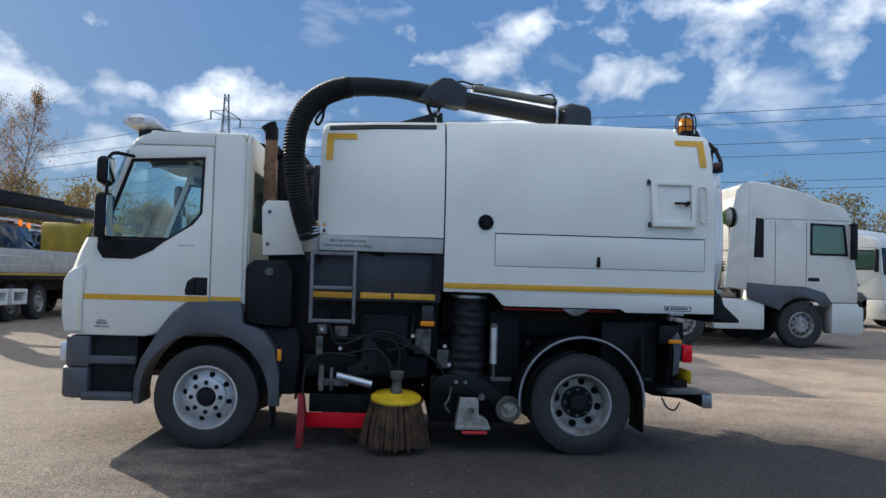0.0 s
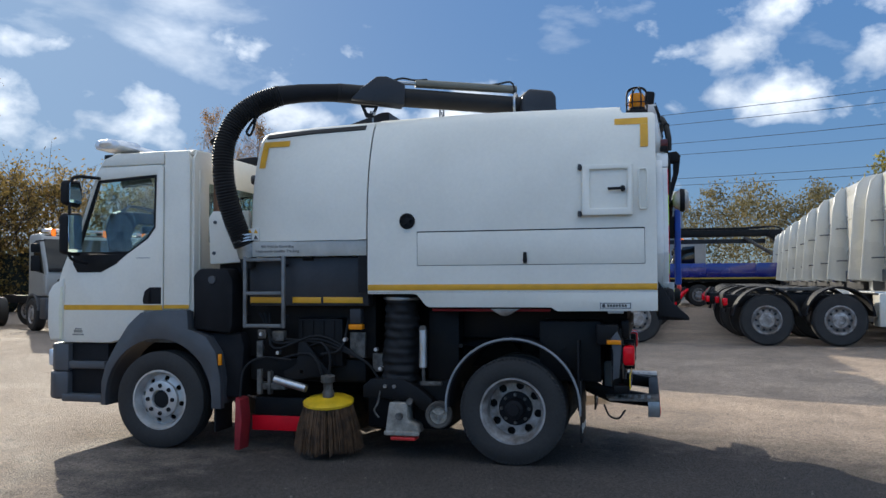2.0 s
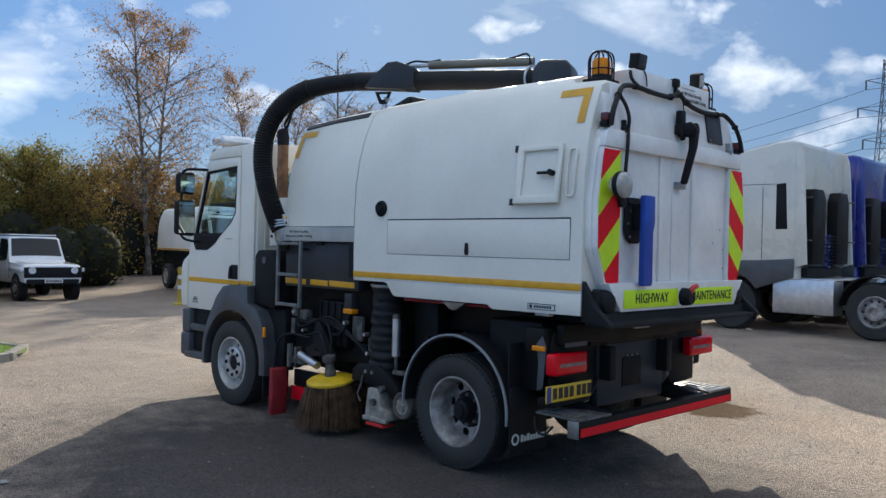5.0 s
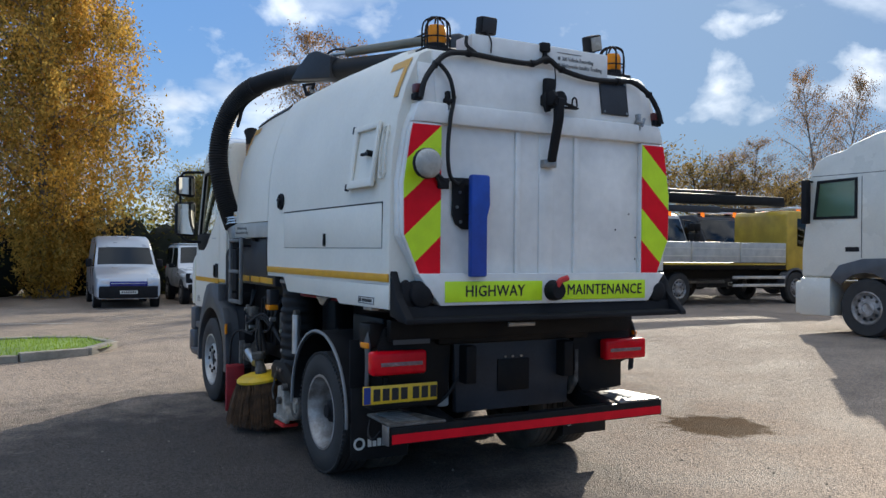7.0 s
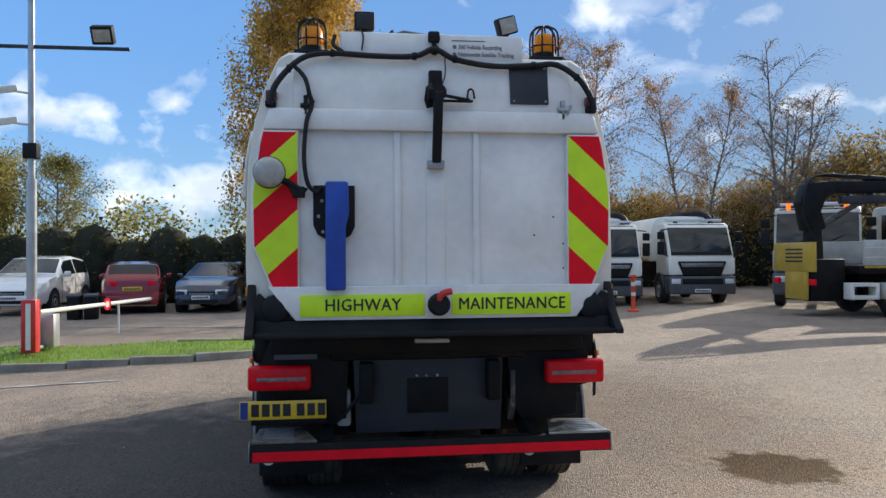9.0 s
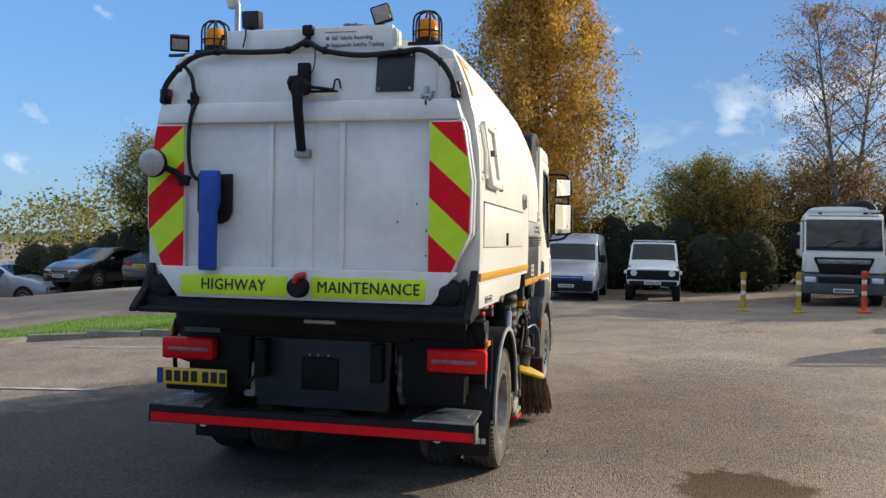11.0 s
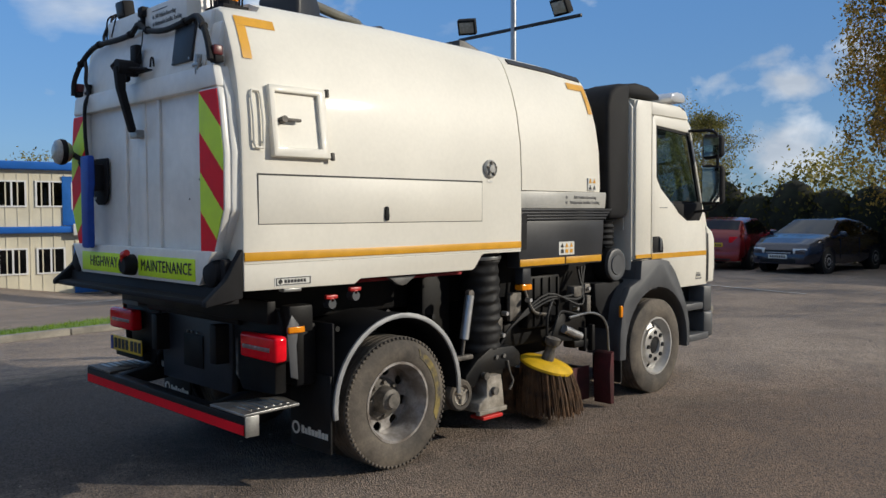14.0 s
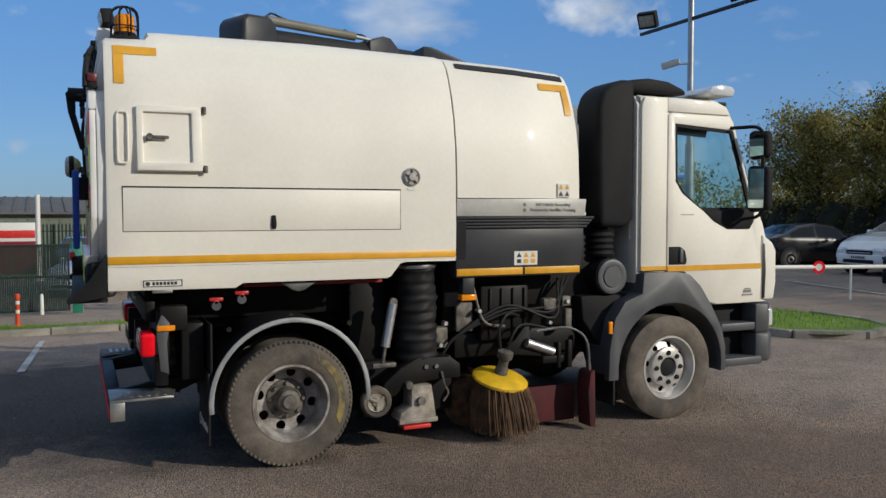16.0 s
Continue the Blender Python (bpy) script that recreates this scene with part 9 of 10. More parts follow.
bare = tree("bare_birch", "nearly bare leaning birch with fine drooping twigs", (-24.4, 18.4, 0), 10.4, 2.4, M_RUSSET, M_BIRCHBARK, 15, 6500, 0.04, 4, 0.2, 0.5, 0.5, 0.11, 16)
again(thin, -22.0, 31.0, 0, 210, 0.66)
again(bare, -23.5, 36.0, 0, 60, 0.75)
again(thin, -19.6, 34.6, 0, 80, 0.7, 1.0)
green = tree("broadleaf_tree", "bushy olive-green tree at the car park edge", (-23.0, -12.9, -0.1), 5.9, 2.6, M_GREENLEAF, M_BARK, 30, 30000, 0.058, 3, 0.18, 0.5, 0.2, 0.14, 7)
again(green, -23.6, -17.4, -0.3, 140, 1.0)
again(green, -31.0, -16.0, 0, 10, 1.05)
pale = tree("young_tree", "young tree with thin silvery green leaves", (-24.2, -10.5, 0), 5.5, 1.6, M_GREENLEAF, M_BIRCHBARK, 44, 16000, 0.04, 1, 0.22, 0.5, 0.2, 0.08, 6)
again(pale, -24.5, -14.9, -0.1, 70, 0.95)
again(green, -24.2, 4.2, 0, 190, 0.8)
scrub = tree("autumn_scrub", "low autumn shrub with ochre leaves", (-28.0, 10.2, 0), 5.2, 2.6, M_OCHRE, M_BARK, 52, 9000, 0.065, 4, 0.08, 0.5, 0.1, 0.07, 6)
for i, (x, y, sc) in enumerate(((-27.6, 12.6, 0.75), (-27.3, 15.0, 0.8), (-27.4, 17.6, 0.85), (-26.6, 20.4, 1.1), (-26.5, 23.2, 1.3), (-25.5, 26.4, 1.35), (-22.0, 29.4, 1.2), (-20.0, 32.6, 1.0), (-17.0, 34.6, 0.95), (-23.6, 5.6, 0.8), (-28.6, 7.6, 0.9), (-30.0, 14.0, 0.9), (-29.0, 19.5, 0.95), (-12.0, 37.5, 1.0), (-8.0, 41.0, 1.0))):
    again(scrub, x, y, 0, 47 * i, sc)

# far wood beyond the tractor units and round the horizon: one crowd of leaf clumps
wrng = random.Random(77)
def far_wood(name, label, spots, material, seed, clumps=150, size=0.26):
    r = random.Random(seed)
    cen = []
    for x, y, h, w in spots:
        for _ in range(clumps):
            t = r.random() ** 0.7
            a, q = r.uniform(0, 6.283), r.random() ** 0.5 * w * (0.35 + 0.65 * math.sin(math.pi * min(1, 0.25 + t * 0.75)))
            c = Vector((x + q * math.cos(a), y + q * math.sin(a), h * (0.06 + 0.92 * t)))
            for _k in range(7):
                cen.append(c + Vector((r.gauss(0, 0.45), r.gauss(0, 0.45), r.gauss(0, 0.45))))
    ob = new(name, leaf_mesh(name, cen, size, material, seed, 0.1))
    return tagged(ob, label, "trees", kind="stuff")


spots_a = [(-34 + 4.2 * i + wrng.uniform(-1.5, 1.5), 66 + wrng.uniform(-6, 10) - abs(i - 12) * 0.6, wrng.uniform(6.5, 11), wrng.uniform(2.6, 4.0)) for i in range(8)]
spots_a += [(0 + 3.2 * i + wrng.uniform(-1.2, 1.2), 88 + wrng.uniform(-4, 6) - i * 0.9, wrng.uniform(8.0, 11.5), wrng.uniform(2.6, 3.8)) for i in range(26)]
spots_a += [(14 + 4.5 * i + wrng.uniform(-1.5, 1.5), 74 + wrng.uniform(-6, 8) - i * 1.5, wrng.uniform(8.0, 12.5), wrng.uniform(2.8, 4.2)) for i in range(16)]
far_wood("russet_wood", "distant autumn wood in brown and ochre", spots_a, M_FARWOOD, 5, 420, 0.15)
spots_b = [(-36 + wrng.uniform(-4, 4), -60 + 7 * i, wrng.uniform(3.4, 4.8), wrng.uniform(3, 4.5)) for i in range(14)]
spots_b += [(-36 + 6 * i, -58 - wrng.uniform(0, 8), wrng.uniform(3.5, 6.5), wrng.uniform(3, 4)) for i in range(5)]
far_wood("green_wood", "distant dark green trees behind the car park", spots_b, M_GREENLEAF, 6, 300, 0.13)
spots_c = [(22 + 5 * i, 66 - i + wrng.uniform(-3, 3), wrng.uniform(9, 12), 2.5) for i in range(2)]
far_wood("oak_tops", "distant green tree tops", spots_c, M_GREENLEAF, 12, 160, 0.22)
spots_d = [(60 + wrng.uniform(-5, 5), -50 + 8 * i, wrng.uniform(6, 10), 4.0) for i in range(14)]
far_wood("side_wood", "distant autumn trees beyond the yard", spots_d, M_FARWOOD, 13, 120, 0.28)


def hedge(name, label, pts, h, w, material, seed, density=260):
    r = random.Random(seed)
    cen = []
    bm = B()
    P3 = [Vector((x, y, 0)) for x, y in pts]
    for a, b in zip(P3, P3[1:]):
        ln = (b - a).length
        d = (b - a).normalized()
        nrm = Vector((-d.y, d.x, 0))
        m = max(2, int(ln / 1.2))
        for k in range(m):
            c = a + (b - a) * (k + 0.5) / m
            hh = h * r.uniform(0.78, 1.0)
            z0 = rise(c.x, c.y)
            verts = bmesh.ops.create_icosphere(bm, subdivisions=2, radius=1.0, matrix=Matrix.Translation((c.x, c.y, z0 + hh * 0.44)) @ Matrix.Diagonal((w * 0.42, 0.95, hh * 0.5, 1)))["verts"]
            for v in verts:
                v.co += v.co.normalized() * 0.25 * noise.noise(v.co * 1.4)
            for _ in range(int(density)):
                u = Vector((r.gauss(0, 1), r.gauss(0, 1), r.gauss(0, 1))).normalized()
                q = r.uniform(0.85, 1.2)
                cen.append(Vector((c.x + u.x * w * 0.5 * q, c.y + u.y * 1.0 * q, max(0.05, z0 + hh * 0.45 + u.z * hh * 0.52 * q))))
    T = thing(name, label, "hedge", at=(0, 0, 0))
    # dark core added inside the leaves, its colour standing for their inner shade
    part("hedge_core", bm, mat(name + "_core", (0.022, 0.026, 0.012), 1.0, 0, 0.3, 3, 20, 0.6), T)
    tagged(part_mesh("hedge_leaves", leaf_mesh(name, cen, 0.085, material, seed, 0.1), T), kind="stuff")
    return T


hedge("dark_hedge", "dark overgrown hedge behind the parked cars", [(-23.5, -24), (-22.6, -16), (-22.2, -8), (-22.6, -2), (-23.0, 4.5)], 3.0, 1.8, M_DARKLEAF, 61, 420)
hedge("bramble_hedge", "ochre bramble hedge behind the parked lorries", [(-24.6, 5.0), (-27.2, 7.0), (-27.0, 14), (-26.4, 24), (-23.5, 31), (-14, 38)], 3.5, 2.4, M_OCHRE, 62, 620)
hedge("laurel_bush", "dark evergreen bush beside an off-road car", [(-21.8, 4.0), (-22.2, 6.6)], 2.5, 2.2, M_DARKLEAF, 63, 700)


# ---------------------------------------------------------------- offices, sheds, fences
def offices():
    a, b = Vector((-24.2, -26.3, 0)), Vector((-4.5, -29.2, 0))
    d = (b - a)
    L = d.length
    ang = math.degrees(math.atan2(d.y, d.x))
    z0 = -1.55
    T = thing("office_building", "two-storey cream modular office block with blue fascias", "building", at=(a.x, a.y, z0), rz=ang)
    wins = [(2.0 + 3.35 * k, 0.95) for k in range(5)]
    holes = [[(x, 0.95), (x + 0.85, 0.95), (x + 0.85, 1.95), (x, 1.95)] for x, _ in wins if x < L - 6]
    bm = B()
    prism(bm, [(0, 0), (L, 0), (L, 2.72), (0, 2.72)], "y", -0.08, 0.08, 0, holes)
    w = part("lower_wall", bm, M_CREAM, T)
    bm = B()
    prism(bm, [(0, 3.0), (L, 3.0), (L, 5.45), (0, 5.45)], "y", -0.08, 0.08)
    w2 = part("upper_wall", bm, M_CREAM, T)
    for x, z in [(h[0][0], h[0][1]) for h in holes]:
        bm = B()
        prism(bm, [(x - 0.07, 0.88), (x + 0.92, 0.88), (x + 0.92, 2.02), (x - 0.07, 2.02)], "y", 0.06, 0.12, 0, [[(x, 0.95), (x + 0.85, 0.95), (x + 0.85, 1.95), (x, 1.95)]])
        fr = part("window", bm, M_CARWHITE, T)
        bm = B()
        box(bm, x, x + 0.85, -0.02, 0.0, 0.95, 1.95)
        part("pane", bm, M_DGLASS, fr)
    k = 0
    x = 0.0
    while x < L:
        for zz0, zz1 in ((0.05, 2.70), (3.02, 5.43)):
            inside = any(h[0][0] - 0.1 < x < h[1][0] + 0.1 for h in holes) and zz0 < 1
            if not inside:
                bm = B()
                wid = 0.045 if k % 8 else 0.09
                box(bm, x, x + wid, 0.08, 0.10 if k % 8 else 0.115, zz0, zz1)
                part("cladding_rib", bm, M_CREAM, w if zz0 < 1 else w2)
        x += 0.42
        k += 1
    for xx in (3.0, 6.35, 9.7):
        bm = B()
        box(bm, xx, xx + 1.3, 0.10, 0.125, 3.7, 5.0, 0.01)
        part("blanked_window", bm, M_CREAM, w2)
    for zz, th in ((2.72, 0.30), (5.45, 0.36)):
        bm = B()
        box(bm, -0.3, L + 0.3, -0.3, 0.35, zz, zz + th, 0.06, 3)
        part("blue_fascia", bm, M_BLUEFASCIA, T)
    bm = B()
    box(bm, -0.2, L + 0.2, -8.0, -0.3, 5.45, 5.7, 0.02)
    part("roof", bm, M_SHEDROOF, T)
    for xx in (0.0, L - 0.16):
        bm = B()
        box(bm, xx, xx + 0.16, -8.0, -0.08, 0, 5.45)
        part("end_wall", bm, M_CREAM, T)
    # doors near the left end and the one by the corner
    for xx, z, n in ((L - 4.9, 0.0, 2), (L - 4.5, 3.0, 2), (1.0, 0.0, 1)):
        for k in range(n):
            bm = B()
            box(bm, xx + k * 0.98, xx + 0.95 + k * 0.98, 0.08, 0.14, z + 0.05, z + 2.2, 0.01)
            dr = part("door", bm, M_BLUEDOOR, T)
            if n == 2:
                bm = B()
                box(bm, xx + k * 0.98 + 0.3, xx + k * 0.98 + 0.62, 0.138, 0.15, z + 0.75, z + 1.95, 0.005)
                fr = part("vision_frame", bm, M_CARWHITE, dr)
                bm = B()
                box(bm, xx + k * 0.98 + 0.37, xx + k * 0.98 + 0.55, 0.148, 0.156, z + 0.82, z + 1.88)
                part("vision_pane", bm, M_DGLASS, dr)
            else:
                bm = B()
                box(bm, xx + 0.4, xx + 0.55, 0.138, 0.146, z + 1.45, z + 1.65)
                part("door_notice", bm, M_LABEL, dr)
    # upper and lower windows at the near end
    for xx in (L - 2.65, L - 1.3):
        for zz in (0.95, 3.85):
            bm = B()
            prism(bm, [(xx, zz), (xx + 1.05, zz), (xx + 1.05, zz + 1.15), (xx, zz + 1.15)], "y", 0.08, 0.125, 0, [[(xx + 0.07, zz + 0.07), (xx + 0.49, zz + 0.07), (xx + 0.49, zz + 1.08), (xx + 0.07, zz + 1.08)], [(xx + 0.56, zz + 0.07), (xx + 0.98, zz + 0.07), (xx + 0.98, zz + 1.08), (xx + 0.56, zz + 1.08)]])
            fr = part("window", bm, M_CARWHITE, T)
            bm = B()
            box(bm, xx + 0.06, xx + 0.99, 0.081, 0.09, zz + 0.06, zz + 1.09)
            part("pane", bm, M_DGLASS, fr)
    # sign board over the entrance, as plain shapes
    bm = B()
    box(bm, L - 5.3, L - 2.9, 0.352, 0.42, 2.62, 3.12, 0.01)
    sg = part("sign_board", bm, M_LABEL, T, "white sign board with dark and red bars")
    bm = B()
    for k in range(4):
        box(bm, L - 5.1 + 0.46 * k, L - 4.76 + 0.46 * k, 0.42, 0.43, 2.84, 3.06)
    part("sign_print", bm, M_INK, sg)
    bm = B()
    box(bm, L - 5.15, L - 3.1, 0.42, 0.43, 2.69, 2.76)
    part("sign_rule", bm, M_REDTAPE, sg)
    for xx in (7.0, 14.5):
        bm = B()
        tube(bm, [(xx, 0.2, 5.7), (xx, 0.2, 6.15), (xx + 0.5, 0.5, 6.2)], 0.03, 6)
        box(bm, xx + 0.35, xx + 0.75, 0.4, 0.6, 6.15, 6.28, 0.02)
        part("flood_lamp", bm, M_FENDER, T)
    T.scale = (1, 1, 0.9)
    return T


offices()


def shed(label, at, rz, w, dpt, h, rise_, door, cladding, roofing):
    T = thing("shed", label, "building", at=at, rz=rz)
    bm = B()
    hole = [[(w * 0.30, 0.0 + 0.02), (w * 0.78, 0.02), (w * 0.78, h * 0.74), (w * 0.30, h * 0.74)]] if door else []
    prism(bm, [(0, 0), (w, 0), (w, h), (0, h)], "y", -0.1, 0.1, 0, hole)
    wl_ = part("wall", bm, cladding, T)
    k = 0
    while k * 0.6 < w:
        x = k * 0.6
        if not (door and w * 0.29 < x < w * 0.78):
            bm = B()
            box(bm, x, x + 0.12, -0.14, -0.1, 0.1, h)
            part("wall_rib", bm, cladding, wl_)
        k += 1
    if door:
        bm = B()
        box(bm, w * 0.30, w * 0.78, -0.02, 0.02, 0.0, h * 0.74)
        rd = part("roller_door", bm, mat("blue_grey_roller_door", (0.06, 0.09, 0.13), 0.5, 0.2), T)
        for j in range(14):
            bm = B()
            box(bm, w * 0.30, w * 0.78, -0.045, -0.02, j * h * 0.74 / 14 + 0.02, j * h * 0.74 / 14 + 0.10)
            part("door_slat", bm, rd.data.materials[0], rd)
    bm = B()
    prism(bm, [(-0.6, h), (-0.6, h + 0.14), (dpt / 2, h + rise_ + 0.14), (dpt / 2, h + rise_)], "x", -0.5, w + 0.5)
    rf_ = part("roof", bm, roofing, T)
    sl = rise_ / (dpt / 2 + 0.6)
    x = -0.4
    while x < w + 0.4:
        bm = B()
        prism(bm, [(-0.62, h + 0.14), (-0.62, h + 0.20), (dpt / 2, h + rise_ + 0.20), (dpt / 2, h + rise_ + 0.14)], "x", x, x + 0.12)
        part("roof_rib", bm, roofing, rf_)
        x += 0.75
    for xx in (-0.02, w - 0.08):
        bm = B()
        prism(bm, [(0, 0), (dpt, 0), (dpt, h), (dpt / 2, h + rise_), (0, h)], "x", xx, xx + 0.1)
        part("gable_wall", bm, cladding, T)
    return T


shed("grey steel industrial shed with a pale ribbed roof", (-4.4, 52.0, 0.2), -2, 9.6, 16, 6.6, 1.6, True, M_SHED, M_SHEDROOF)
shed("long low grey-green shed with a dark roof beyond the fence", (28.0, -50.0, -1.3), 182, 46.0, 20, 2.9, 1.1, False, M_GREENSHED, M_DARKROOF)


def fence(x0, y0, x1, y1, h):
    d = Vector((x1 - x0, y1 - y0, 0))
    L = d.length
    z0 = rise((x0 + x1) / 2, (y0 + y1) / 2)
    T = thing("palisade_fence", "dark green steel palisade fence", "fence", at=(x0, y0, z0), rz=math.degrees(math.atan2(d.y, d.x)))
    for zz in (0.35, h - 0.35):
        bm = B()
        box(bm, 0, L, -0.02, 0.02, zz - 0.025, zz + 0.025)
        part("rail", bm, M_FENCE, T)
    k = 0
    bm = B()
    prism(bm, [(-0.035, 0.05), (0.035, 0.05), (0.035, h - 0.08), (0.0, h), (-0.035, h - 0.08)], "y", 0.021, 0.03)
    me = finish(bm, "pale", M_FENCE)
    while k * 0.15 < L:
        ob = new("pale", me)
        ob.parent = T
        ob.matrix_basis = pose(k * 0.15, 0, 0)
        k += 1
    for j in range(int(L / 2.75) + 1):
        bm = B()
        box(bm, j * 2.75 - 0.05, j * 2.75 + 0.05, -0.12, -0.021, 0, h - 0.05)
        part("post", bm, M_FENCE, T)
    return T


fence(-7.0, -33.4, 14.0, -33.0, 2.0)


def screen_gate(x0, x1, y, h):
    """Steel gate of two leaves with a close dark mesh, hung on bright green posts."""
    z = rise(x0, y)
    T = thing("screen_gate", "dark green mesh gate with a bright green post", "gate", at=(x0, y, z))
    L = x1 - x0
    for xx in (0.0, L):
        bm = B()
        box(bm, xx - 0.11, xx + 0.11, -0.09, 0.09, -0.05, h + 0.06, 0.01)
        part("post", bm, M_GATEPOST, T)
    n = 3
    for k in range(n):
        a, b = 0.16 + (L - 0.3) * k / n, 0.12 + (L - 0.3) * (k + 1) / n
        bm = B()
        for xx in (a, b - 0.05):
            box(bm, xx, xx + 0.05, -0.025, 0.025, 0.06, h, 0.005)
        for zz in (0.06, h * 0.52, h - 0.05):
            box(bm, a + 0.051, b - 0.051, -0.02, 0.02, zz, zz + 0.05, 0.004)
        leaf = part("leaf_frame", bm, M_FENCE, T)
        bm = B()
        x = a + 0.06
        while x < b - 0.08:
            box(bm, x, x + 0.031, -0.006, 0.006, 0.111, h - 0.051)
            x += 0.036
        part("mesh_infill", bm, M_FENCE, leaf)
    for xx in (0.75, 1.7):
        bm = B()
        lathe(bm, [(0.04, 0.0), (0.045, 0.02), (0.04, 0.45), (0.02, 0.5), (0.0, 0.5)], (xx, 0.28, 0.0), (0, 0, 1), 12)
        part("guard_post", bm, M_LABEL, T)
    return T


screen_gate(3.1, 9.6, -14.6, 1.62)
kiosk = thing("kiosk", "small red and white kiosk beyond the fence", "kiosk", at=(5.6, -31.0, rise(5.6, -31.0)))
bm = B()
box(bm, -1.1, 1.1, -0.6, 0.6, 0.0, 1.3, 0.03)
part("base", bm, M_CARRED, kiosk)
bm = B()
box(bm, -1.1, 1.1, -0.6, 0.6, 1.302, 2.05, 0.03)
part("upper_half", bm, M_LABEL, kiosk)
bm = B()
box(bm, -1.0, 1.0, 0.6, 0.62, 1.45, 1.75, 0.01)
part("red_panel", bm, M_REDPART, kiosk)
bm = B()
cyl(bm, (4.35, -26.5, rise(4, -26)), (4.35, -26.5, 2.35), 0.085, None, 12)
cyl(bm, (4.35, -26.5, rise(4, -26)), (4.35, -26.5, rise(4, -26) + 0.1), 0.14, None, 12)
solid("white_post", bm, M_LABEL, "white post beyond the fence", "post")

# far hill
bm = B()
hill = []
for i in range(40):
    a = radians(180 + i * 4.6)
    h = 3 + 5 * abs(noise.noise(Vector((i * 0.23, 2.2, 0)))) + (3 if 14 < i < 30 else 0)
    hill.append(((math.cos(a) * 420, math.sin(a) * 420), h))
rows = [[bm.verts.new((x * f, y * f, -2.0 + h * g)) for (x, y), h in hill] for f, g in ((0.8, 0.0), (0.9, 0.6), (1.0, 1.0), (1.3, 0.9))]
for a, b in zip(rows, rows[1:]):
    for k in range(len(a) - 1):
        bm.faces.new((a[k], a[k + 1], b[k + 1], b[k]))
solid("backdrop_hill", bm, M_HILL, "low green hills on the horizon", "hill", kind="structure", angle=180)

# ---------------------------------------------------------------- lamp mast, barrier, posts
mast = thing("lamp_mast", "tall galvanised mast with two floodlights and cameras", "lamp post", at=(-7.4, -5.75, 0))
bm = B()
cyl(bm, (0, 0, -0.1), (0, 0, 3.0), 0.085, 0.085, 16)
cyl(bm, (0, 0, 3.0), (0, 0, 6.3), 0.06, 0.055, 16)
part("pole", bm, M_POLE, mast)
bm = B()
box(bm, -0.16, 0.16, -0.16, 0.16, 0.04, 0.09, 0.01)
part("base_plate", bm, M_POLE, mast)
bm = B()
box(bm, -0.03, 0.03, -1.5, 1.65, 5.28, 5.34, 0.01)
part("cross_arm", bm, M_DARKPANEL, mast)
for yy, rot in ((-1.25, 60), (1.2, 25)):
    bm = B()
    box(bm, -0.08, 0.08, -0.19, 0.19, -0.16, 0.16, 0.02)
    bmesh.ops.transform(bm, matrix=pose(0.02, yy, 5.55, 0, 28, rot - 30), verts=list(bm.verts))
    fl_ = part("floodlight", bm, M_BLACK, mast)
    bm = B()
    box(bm, 0.078, 0.086, -0.15, 0.15, -0.11, 0.11, 0.004)
    bmesh.ops.transform(bm, matrix=pose(0.02, yy, 5.55, 0, 28, rot - 30), verts=list(bm.verts))
    part("lens", bm, M_LAMPGREY, fl_)
bm = B()
lathe(bm, [(0.0, -0.12), (0.08, -0.09), (0.11, 0.0), (0.11, 0.10), (0.06, 0.14), (0.0, 0.14)], (0.0, -0.12, 6.3), (0, 0, 1), 18)
cyl(bm, (0, 0, 6.25), (0, 0, 6.8), 0.035, None, 10)
part("dome_camera", bm, M_LABEL, mast)
for zz, s in ((4.55, -1), (4.0, -1)):
    bm = B()
    box(bm, -0.06, 0.28, -0.06, 0.06, -0.06, 0.06, 0.015)
    bmesh.ops.transform(bm, matrix=pose(0.1, s * 0.28, zz, 0, 15, -40), verts=list(bm.verts))
    cyl(bm, (0, 0, zz - 0.06), (0.1, s * 0.25, zz - 0.04), 0.02, None, 8)
    part("camera", bm, M_LABEL, mast)
bm = B()
box(bm, -0.11, 0.11, -0.12, 0.12, 3.35, 3.62, 0.02)
part("junction_box", bm, M_BLACK, mast)

bar = thing("barrier", "red barrier cabinet with a long white lowered arm", "barrier", at=(-6.9, -5.6, 0))
bm = B()
box(bm, -0.12, 0.12, -0.12, 0.12, 0.03, 0.92, 0.02)
part("cabinet", bm, M_REDPART, bar)
bm = B()
box(bm, 0.121, 0.128, -0.04, 0.04, 0.08, 0.86)
part("white_stripe", bm, M_LABEL, bar)
ARM_A, ARM_B = Vector((-0.1, 0.1, 0.70)), Vector((-6.4, 0.62, 0.60))
bm = B()
tube(bm, [ARM_A, ARM_B], 0.042, 10)
arm_ = part("arm", bm, M_LABEL, bar)
bm = B()
lathe(bm, [(0.07, 0.0), (0.125, 0.0), (0.125, 0.012), (0.07, 0.012)], ARM_A.lerp(ARM_B, 0.5) + Vector((0.0, 0.046, 0.0)), (0.35, 0.94, 0), 24, True)
part("sign_ring", bm, M_REDTAPE, arm_, "red ring on the barrier arm")
bm = B()
cyl(bm, ARM_A.lerp(ARM_B, 0.5) + Vector((0.0, 0.044, 0.0)), ARM_A.lerp(ARM_B, 0.5) + Vector((0.004, 0.054, 0.0)), 0.069, None, 24)
part("sign_face", bm, M_LABEL, arm_)
bm = B()
cyl(bm, (-4.1, 0.43, -0.02), (-4.1, 0.43, 0.60), 0.022, None, 8)
part("arm_rest", bm, M_LABEL, bar)

bm = B()
box(bm, -7.95, -7.6, -5.75, -5.45, 0.03, 0.62, 0.02)
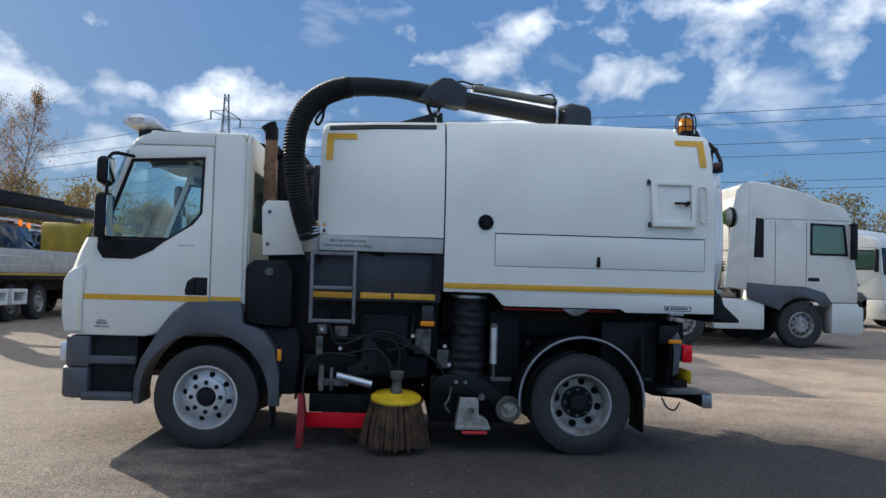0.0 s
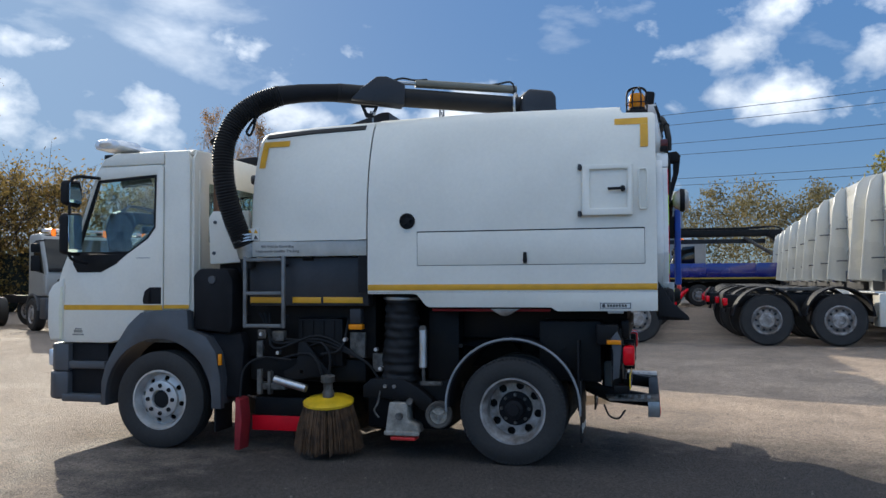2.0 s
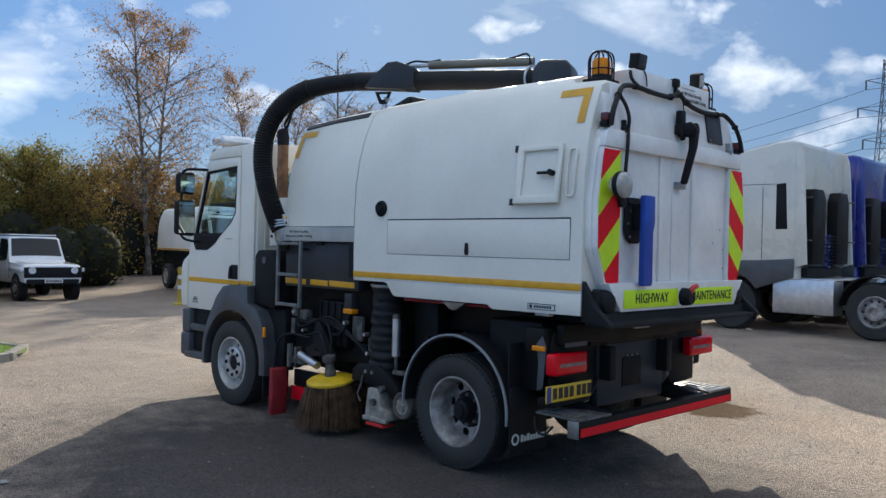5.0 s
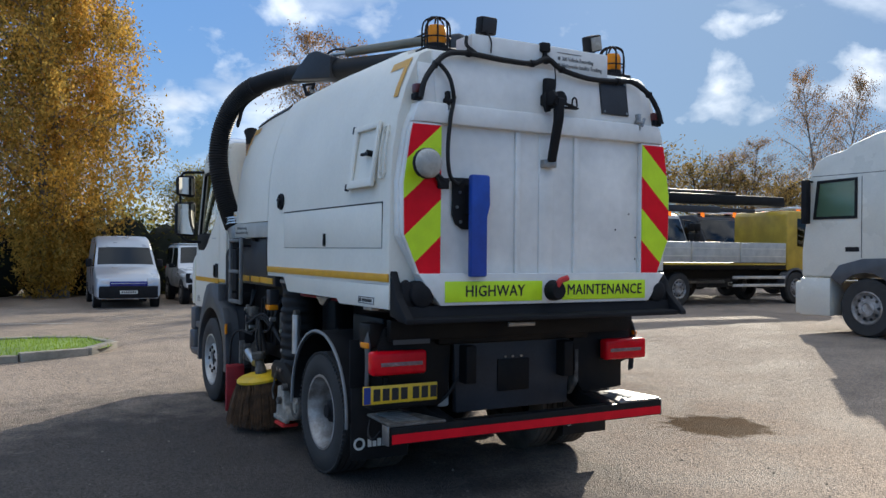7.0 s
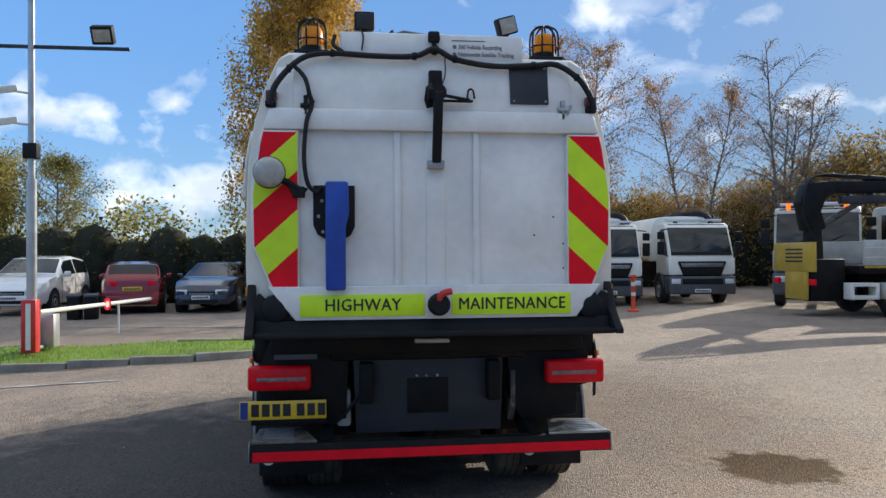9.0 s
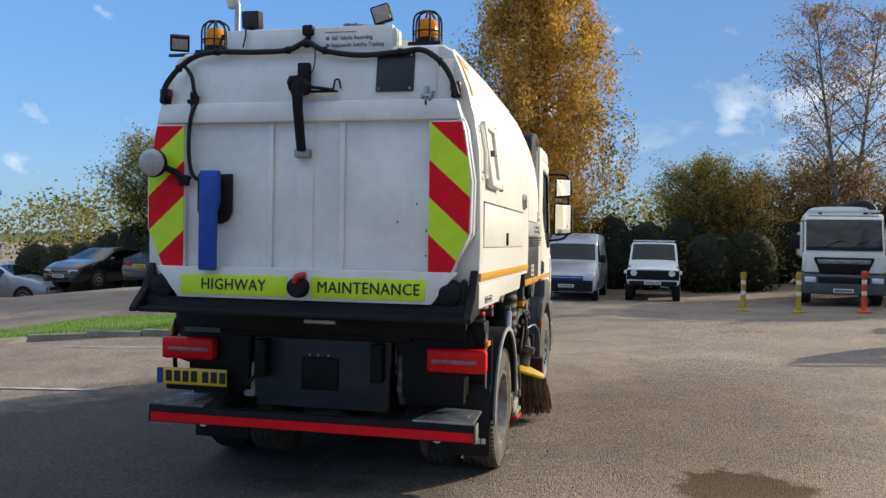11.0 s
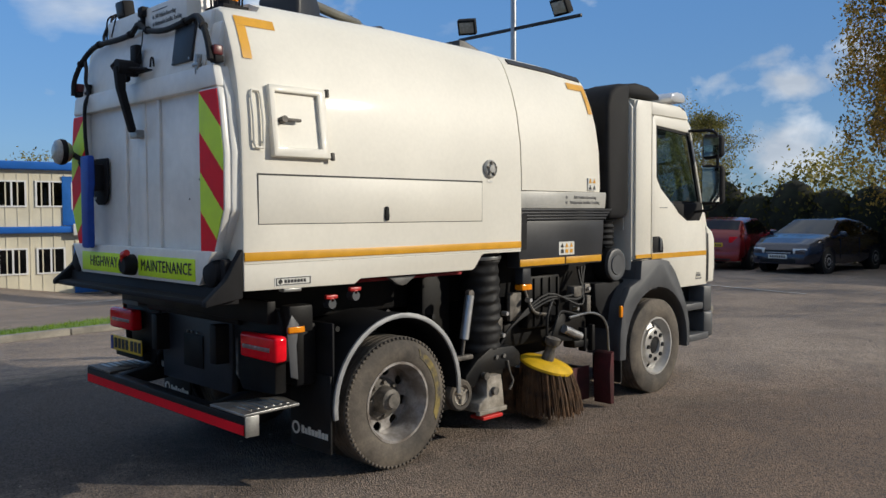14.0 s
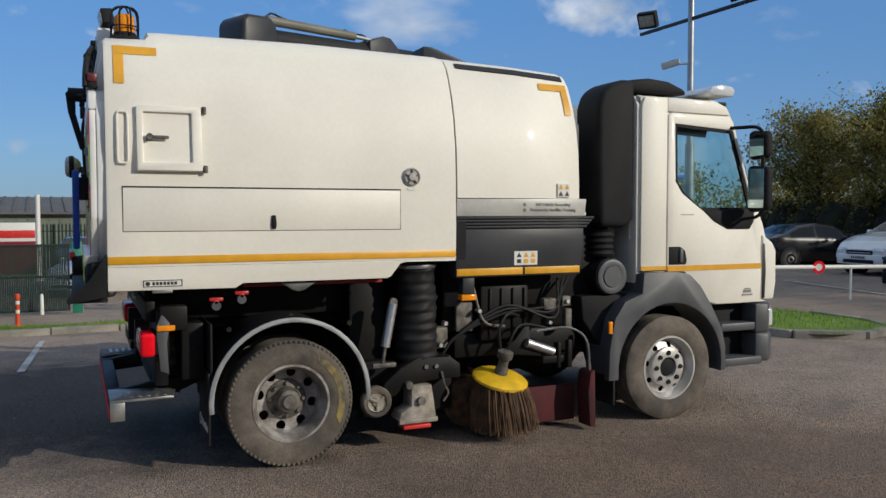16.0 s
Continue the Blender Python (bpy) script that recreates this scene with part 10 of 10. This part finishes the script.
solid("control_box", bm, M_POLE, "small grey control box by the lamp mast", "box")
def grit_bin(at):
    T = thing("grit_bin", "dark plastic box standing by the barrier arm", "bin", "boxes by the barrier", at=at)
    bm = B()
    box(bm, -0.2, 0.2, -0.16, 0.16, 0.0, 0.58, 0.03)
    part("body", bm, M_CHASSIS, T)
    bm = B()
    prism(bm, [(-0.22, 0.584), (0.22, 0.584), (0.20, 0.64), (-0.12, 0.68), (-0.22, 0.66)], "y", -0.175, 0.175, 0.012)
    part("lid", bm, M_DARKPANEL, T)
    return T


gb = grit_bin((-14.9, -7.2, rise(-14.9, -7.2)))
copy_thing(gb, pose(-14.95, -6.8, rise(-14.95, -6.8), 0, 0, 6))
sp = thing("sign_post", "small white sign on a grey post, seen from behind", "sign", at=(-8.1, -7.05, 0))
bm = B()
cyl(bm, (0, 0, 0.0), (0, 0, 1.75), 0.03, None, 10)
part("post", bm, M_POLE, sp)
bm = B()
box(bm, 0.03, 0.045, -0.22, 0.22, 1.2, 1.75, 0.004)
part("board", bm, M_LABEL, sp)


def bollard(label, paint, at):
    T = thing("bollard", label, "bollard", "yard bollards", at=at)
    bm = B()
    lathe(bm, [(0.16, 0.0), (0.16, 0.04), (0.06, 0.06), (0.055, 0.8), (0.07, 0.82), (0.07, 0.95), (0.0, 0.96)], (0, 0, 0), (0, 0, 1), 18)
    part("post", bm, paint, T)
    for zz in (0.4, 0.66):
        bm = B()
        lathe(bm, [(0.0575, zz), (0.0585, zz + 0.005), (0.0585, zz + 0.095), (0.0575, zz + 0.1)], (0, 0, 0), (0, 0, 1), 18)
        part("band", bm, M_LABEL, T)
    return T


b1 = bollard("orange plastic bollard with white bands", M_ORANGE, (-12.7, 7.2, rise(-12.7, 7.2)))
copy_thing(b1, pose(4.05, -9.3, rise(4, -9.3) + 0.07) @ Matrix.Diagonal((0.6, 0.6, 0.6, 1)))
b2 = bollard("faded yellow bollard with pale bands", M_OLDYELLOW, (-12.95, 5.85, rise(-12.95, 5.85)))
copy_thing(b2, pose(-13.6, 4.7, rise(-13.6, 4.7)))

# pylon and overhead lines
py = thing("pylon", "far lattice steel electricity pylon", "pylon", at=(-14.9, 63.7, 0.95))
py.scale = (0.364, 0.364, 0.364)
bm = B()
HP = 44.0
def pw(z):
    return 2.6 * (1 - z / HP) ** 1.2 + 0.45
lv = [-2.2, 7, 13, 18, 22.5, 26.5, 30, 33, 36, 39, 41.5, 44]
for z0, z1 in zip(lv, lv[1:]):
    a, b = pw(z0), pw(z1)
    cs = [(-1, -1), (1, -1), (1, 1), (-1, 1)]
    for i in range(4):
        p, q = cs[i], cs[(i + 1) % 4]
        tube(bm, [(p[0] * a, p[1] * a, z0), (p[0] * b, p[1] * b, z1)], 0.10, 4)
        tube(bm, [(p[0] * a, p[1] * a, z0), (q[0] * b, q[1] * b, z1)], 0.055, 4)
        tube(bm, [(q[0] * a, q[1] * a, z0), (p[0] * b, p[1] * b, z1)], 0.055, 4)
part("lattice", bm, M_PYLON, py)
dirw = Vector((200, -98, 0)).normalized()
crs = Vector((-dirw.y, dirw.x, 0))
for z, w in ((26.5, 6.0), (33.0, 7.5), (39.0, 5.5)):
    for s in (-1, 1):
        bm = B()
        tube(bm, [(0, 0, z + 1.2), tuple(crs * w * s + Vector((0, 0, z)))], 0.1, 4)
        tube(bm, [(0, 0, z - 0.4), tuple(crs * w * s + Vector((0, 0, z)))], 0.1, 4)
        part("cross_arm", bm, M_PYLON, py)
        bm = B()
        tip = crs * w * s + Vector((0, 0, z - 2.0))
        cyl(bm, tip + Vector((0, 0, 2.0)), tip, 0.18, None, 6)
        part("insulator", bm, M_PYLON, py)
for k, (z, w) in enumerate(((24.5, 6.0), (31.0, 7.5), (37.0, 5.5))):
    for s in (-1, 1):
        for e in (1, -1):
            a = Vector((-14.9, 63.7, 0.95)) + (crs * w * s + Vector((0, 0, z))) * 0.364
            b = a + dirw * (85 * e)
            bm = B()
            pts = [a.lerp(b, t / 16) + Vector((0, 0, -2.37 * 4 * (t / 16) * (1 - t / 16) * (0.7 if e > 0 else 1.0))) for t in range(17)]
            tube(bm, pts, 0.022, 4)
            solid("power_line", bm, M_PYLON, "thin overhead power line against the sky", "power line", "overhead power lines")


# loose grit and small stones on the yard: one crowd
grit_rng = random.Random(88)
gv, gf = [], []
for _ in range(2600):
    x, y = grit_rng.uniform(-6.0, 8.5), grit_rng.uniform(-8.0, 8.0)
    sz = grit_rng.choice((0.004, 0.005, 0.006, 0.008, 0.012)) * grit_rng.uniform(0.7, 1.3)
    z = rise(x, y)
    n = len(gv)
    a0 = grit_rng.uniform(0, 6.28)
    gv += [(x + sz * math.cos(a0 + k * 1.571) * grit_rng.uniform(0.7, 1.2), y + sz * math.sin(a0 + k * 1.571) * grit_rng.uniform(0.7, 1.2), z) for k in range(4)] + [(x, y, z + sz * 0.9)]
    gf += [(n + k, n + (k + 1) % 4, n + 4) for k in range(4)]
me = bpy.data.meshes.new("loose_grit")
me.from_pydata(gv, [], gf)
me.materials.append(mat("grit_stone", (0.30, 0.26, 0.21), 0.9, 0, 0.3, 9, 60, 0.2, col2=(0.10, 0.085, 0.07)))
tagged(new("loose_grit", me), "loose grit and small stones on the asphalt", "gravel", kind="stuff")
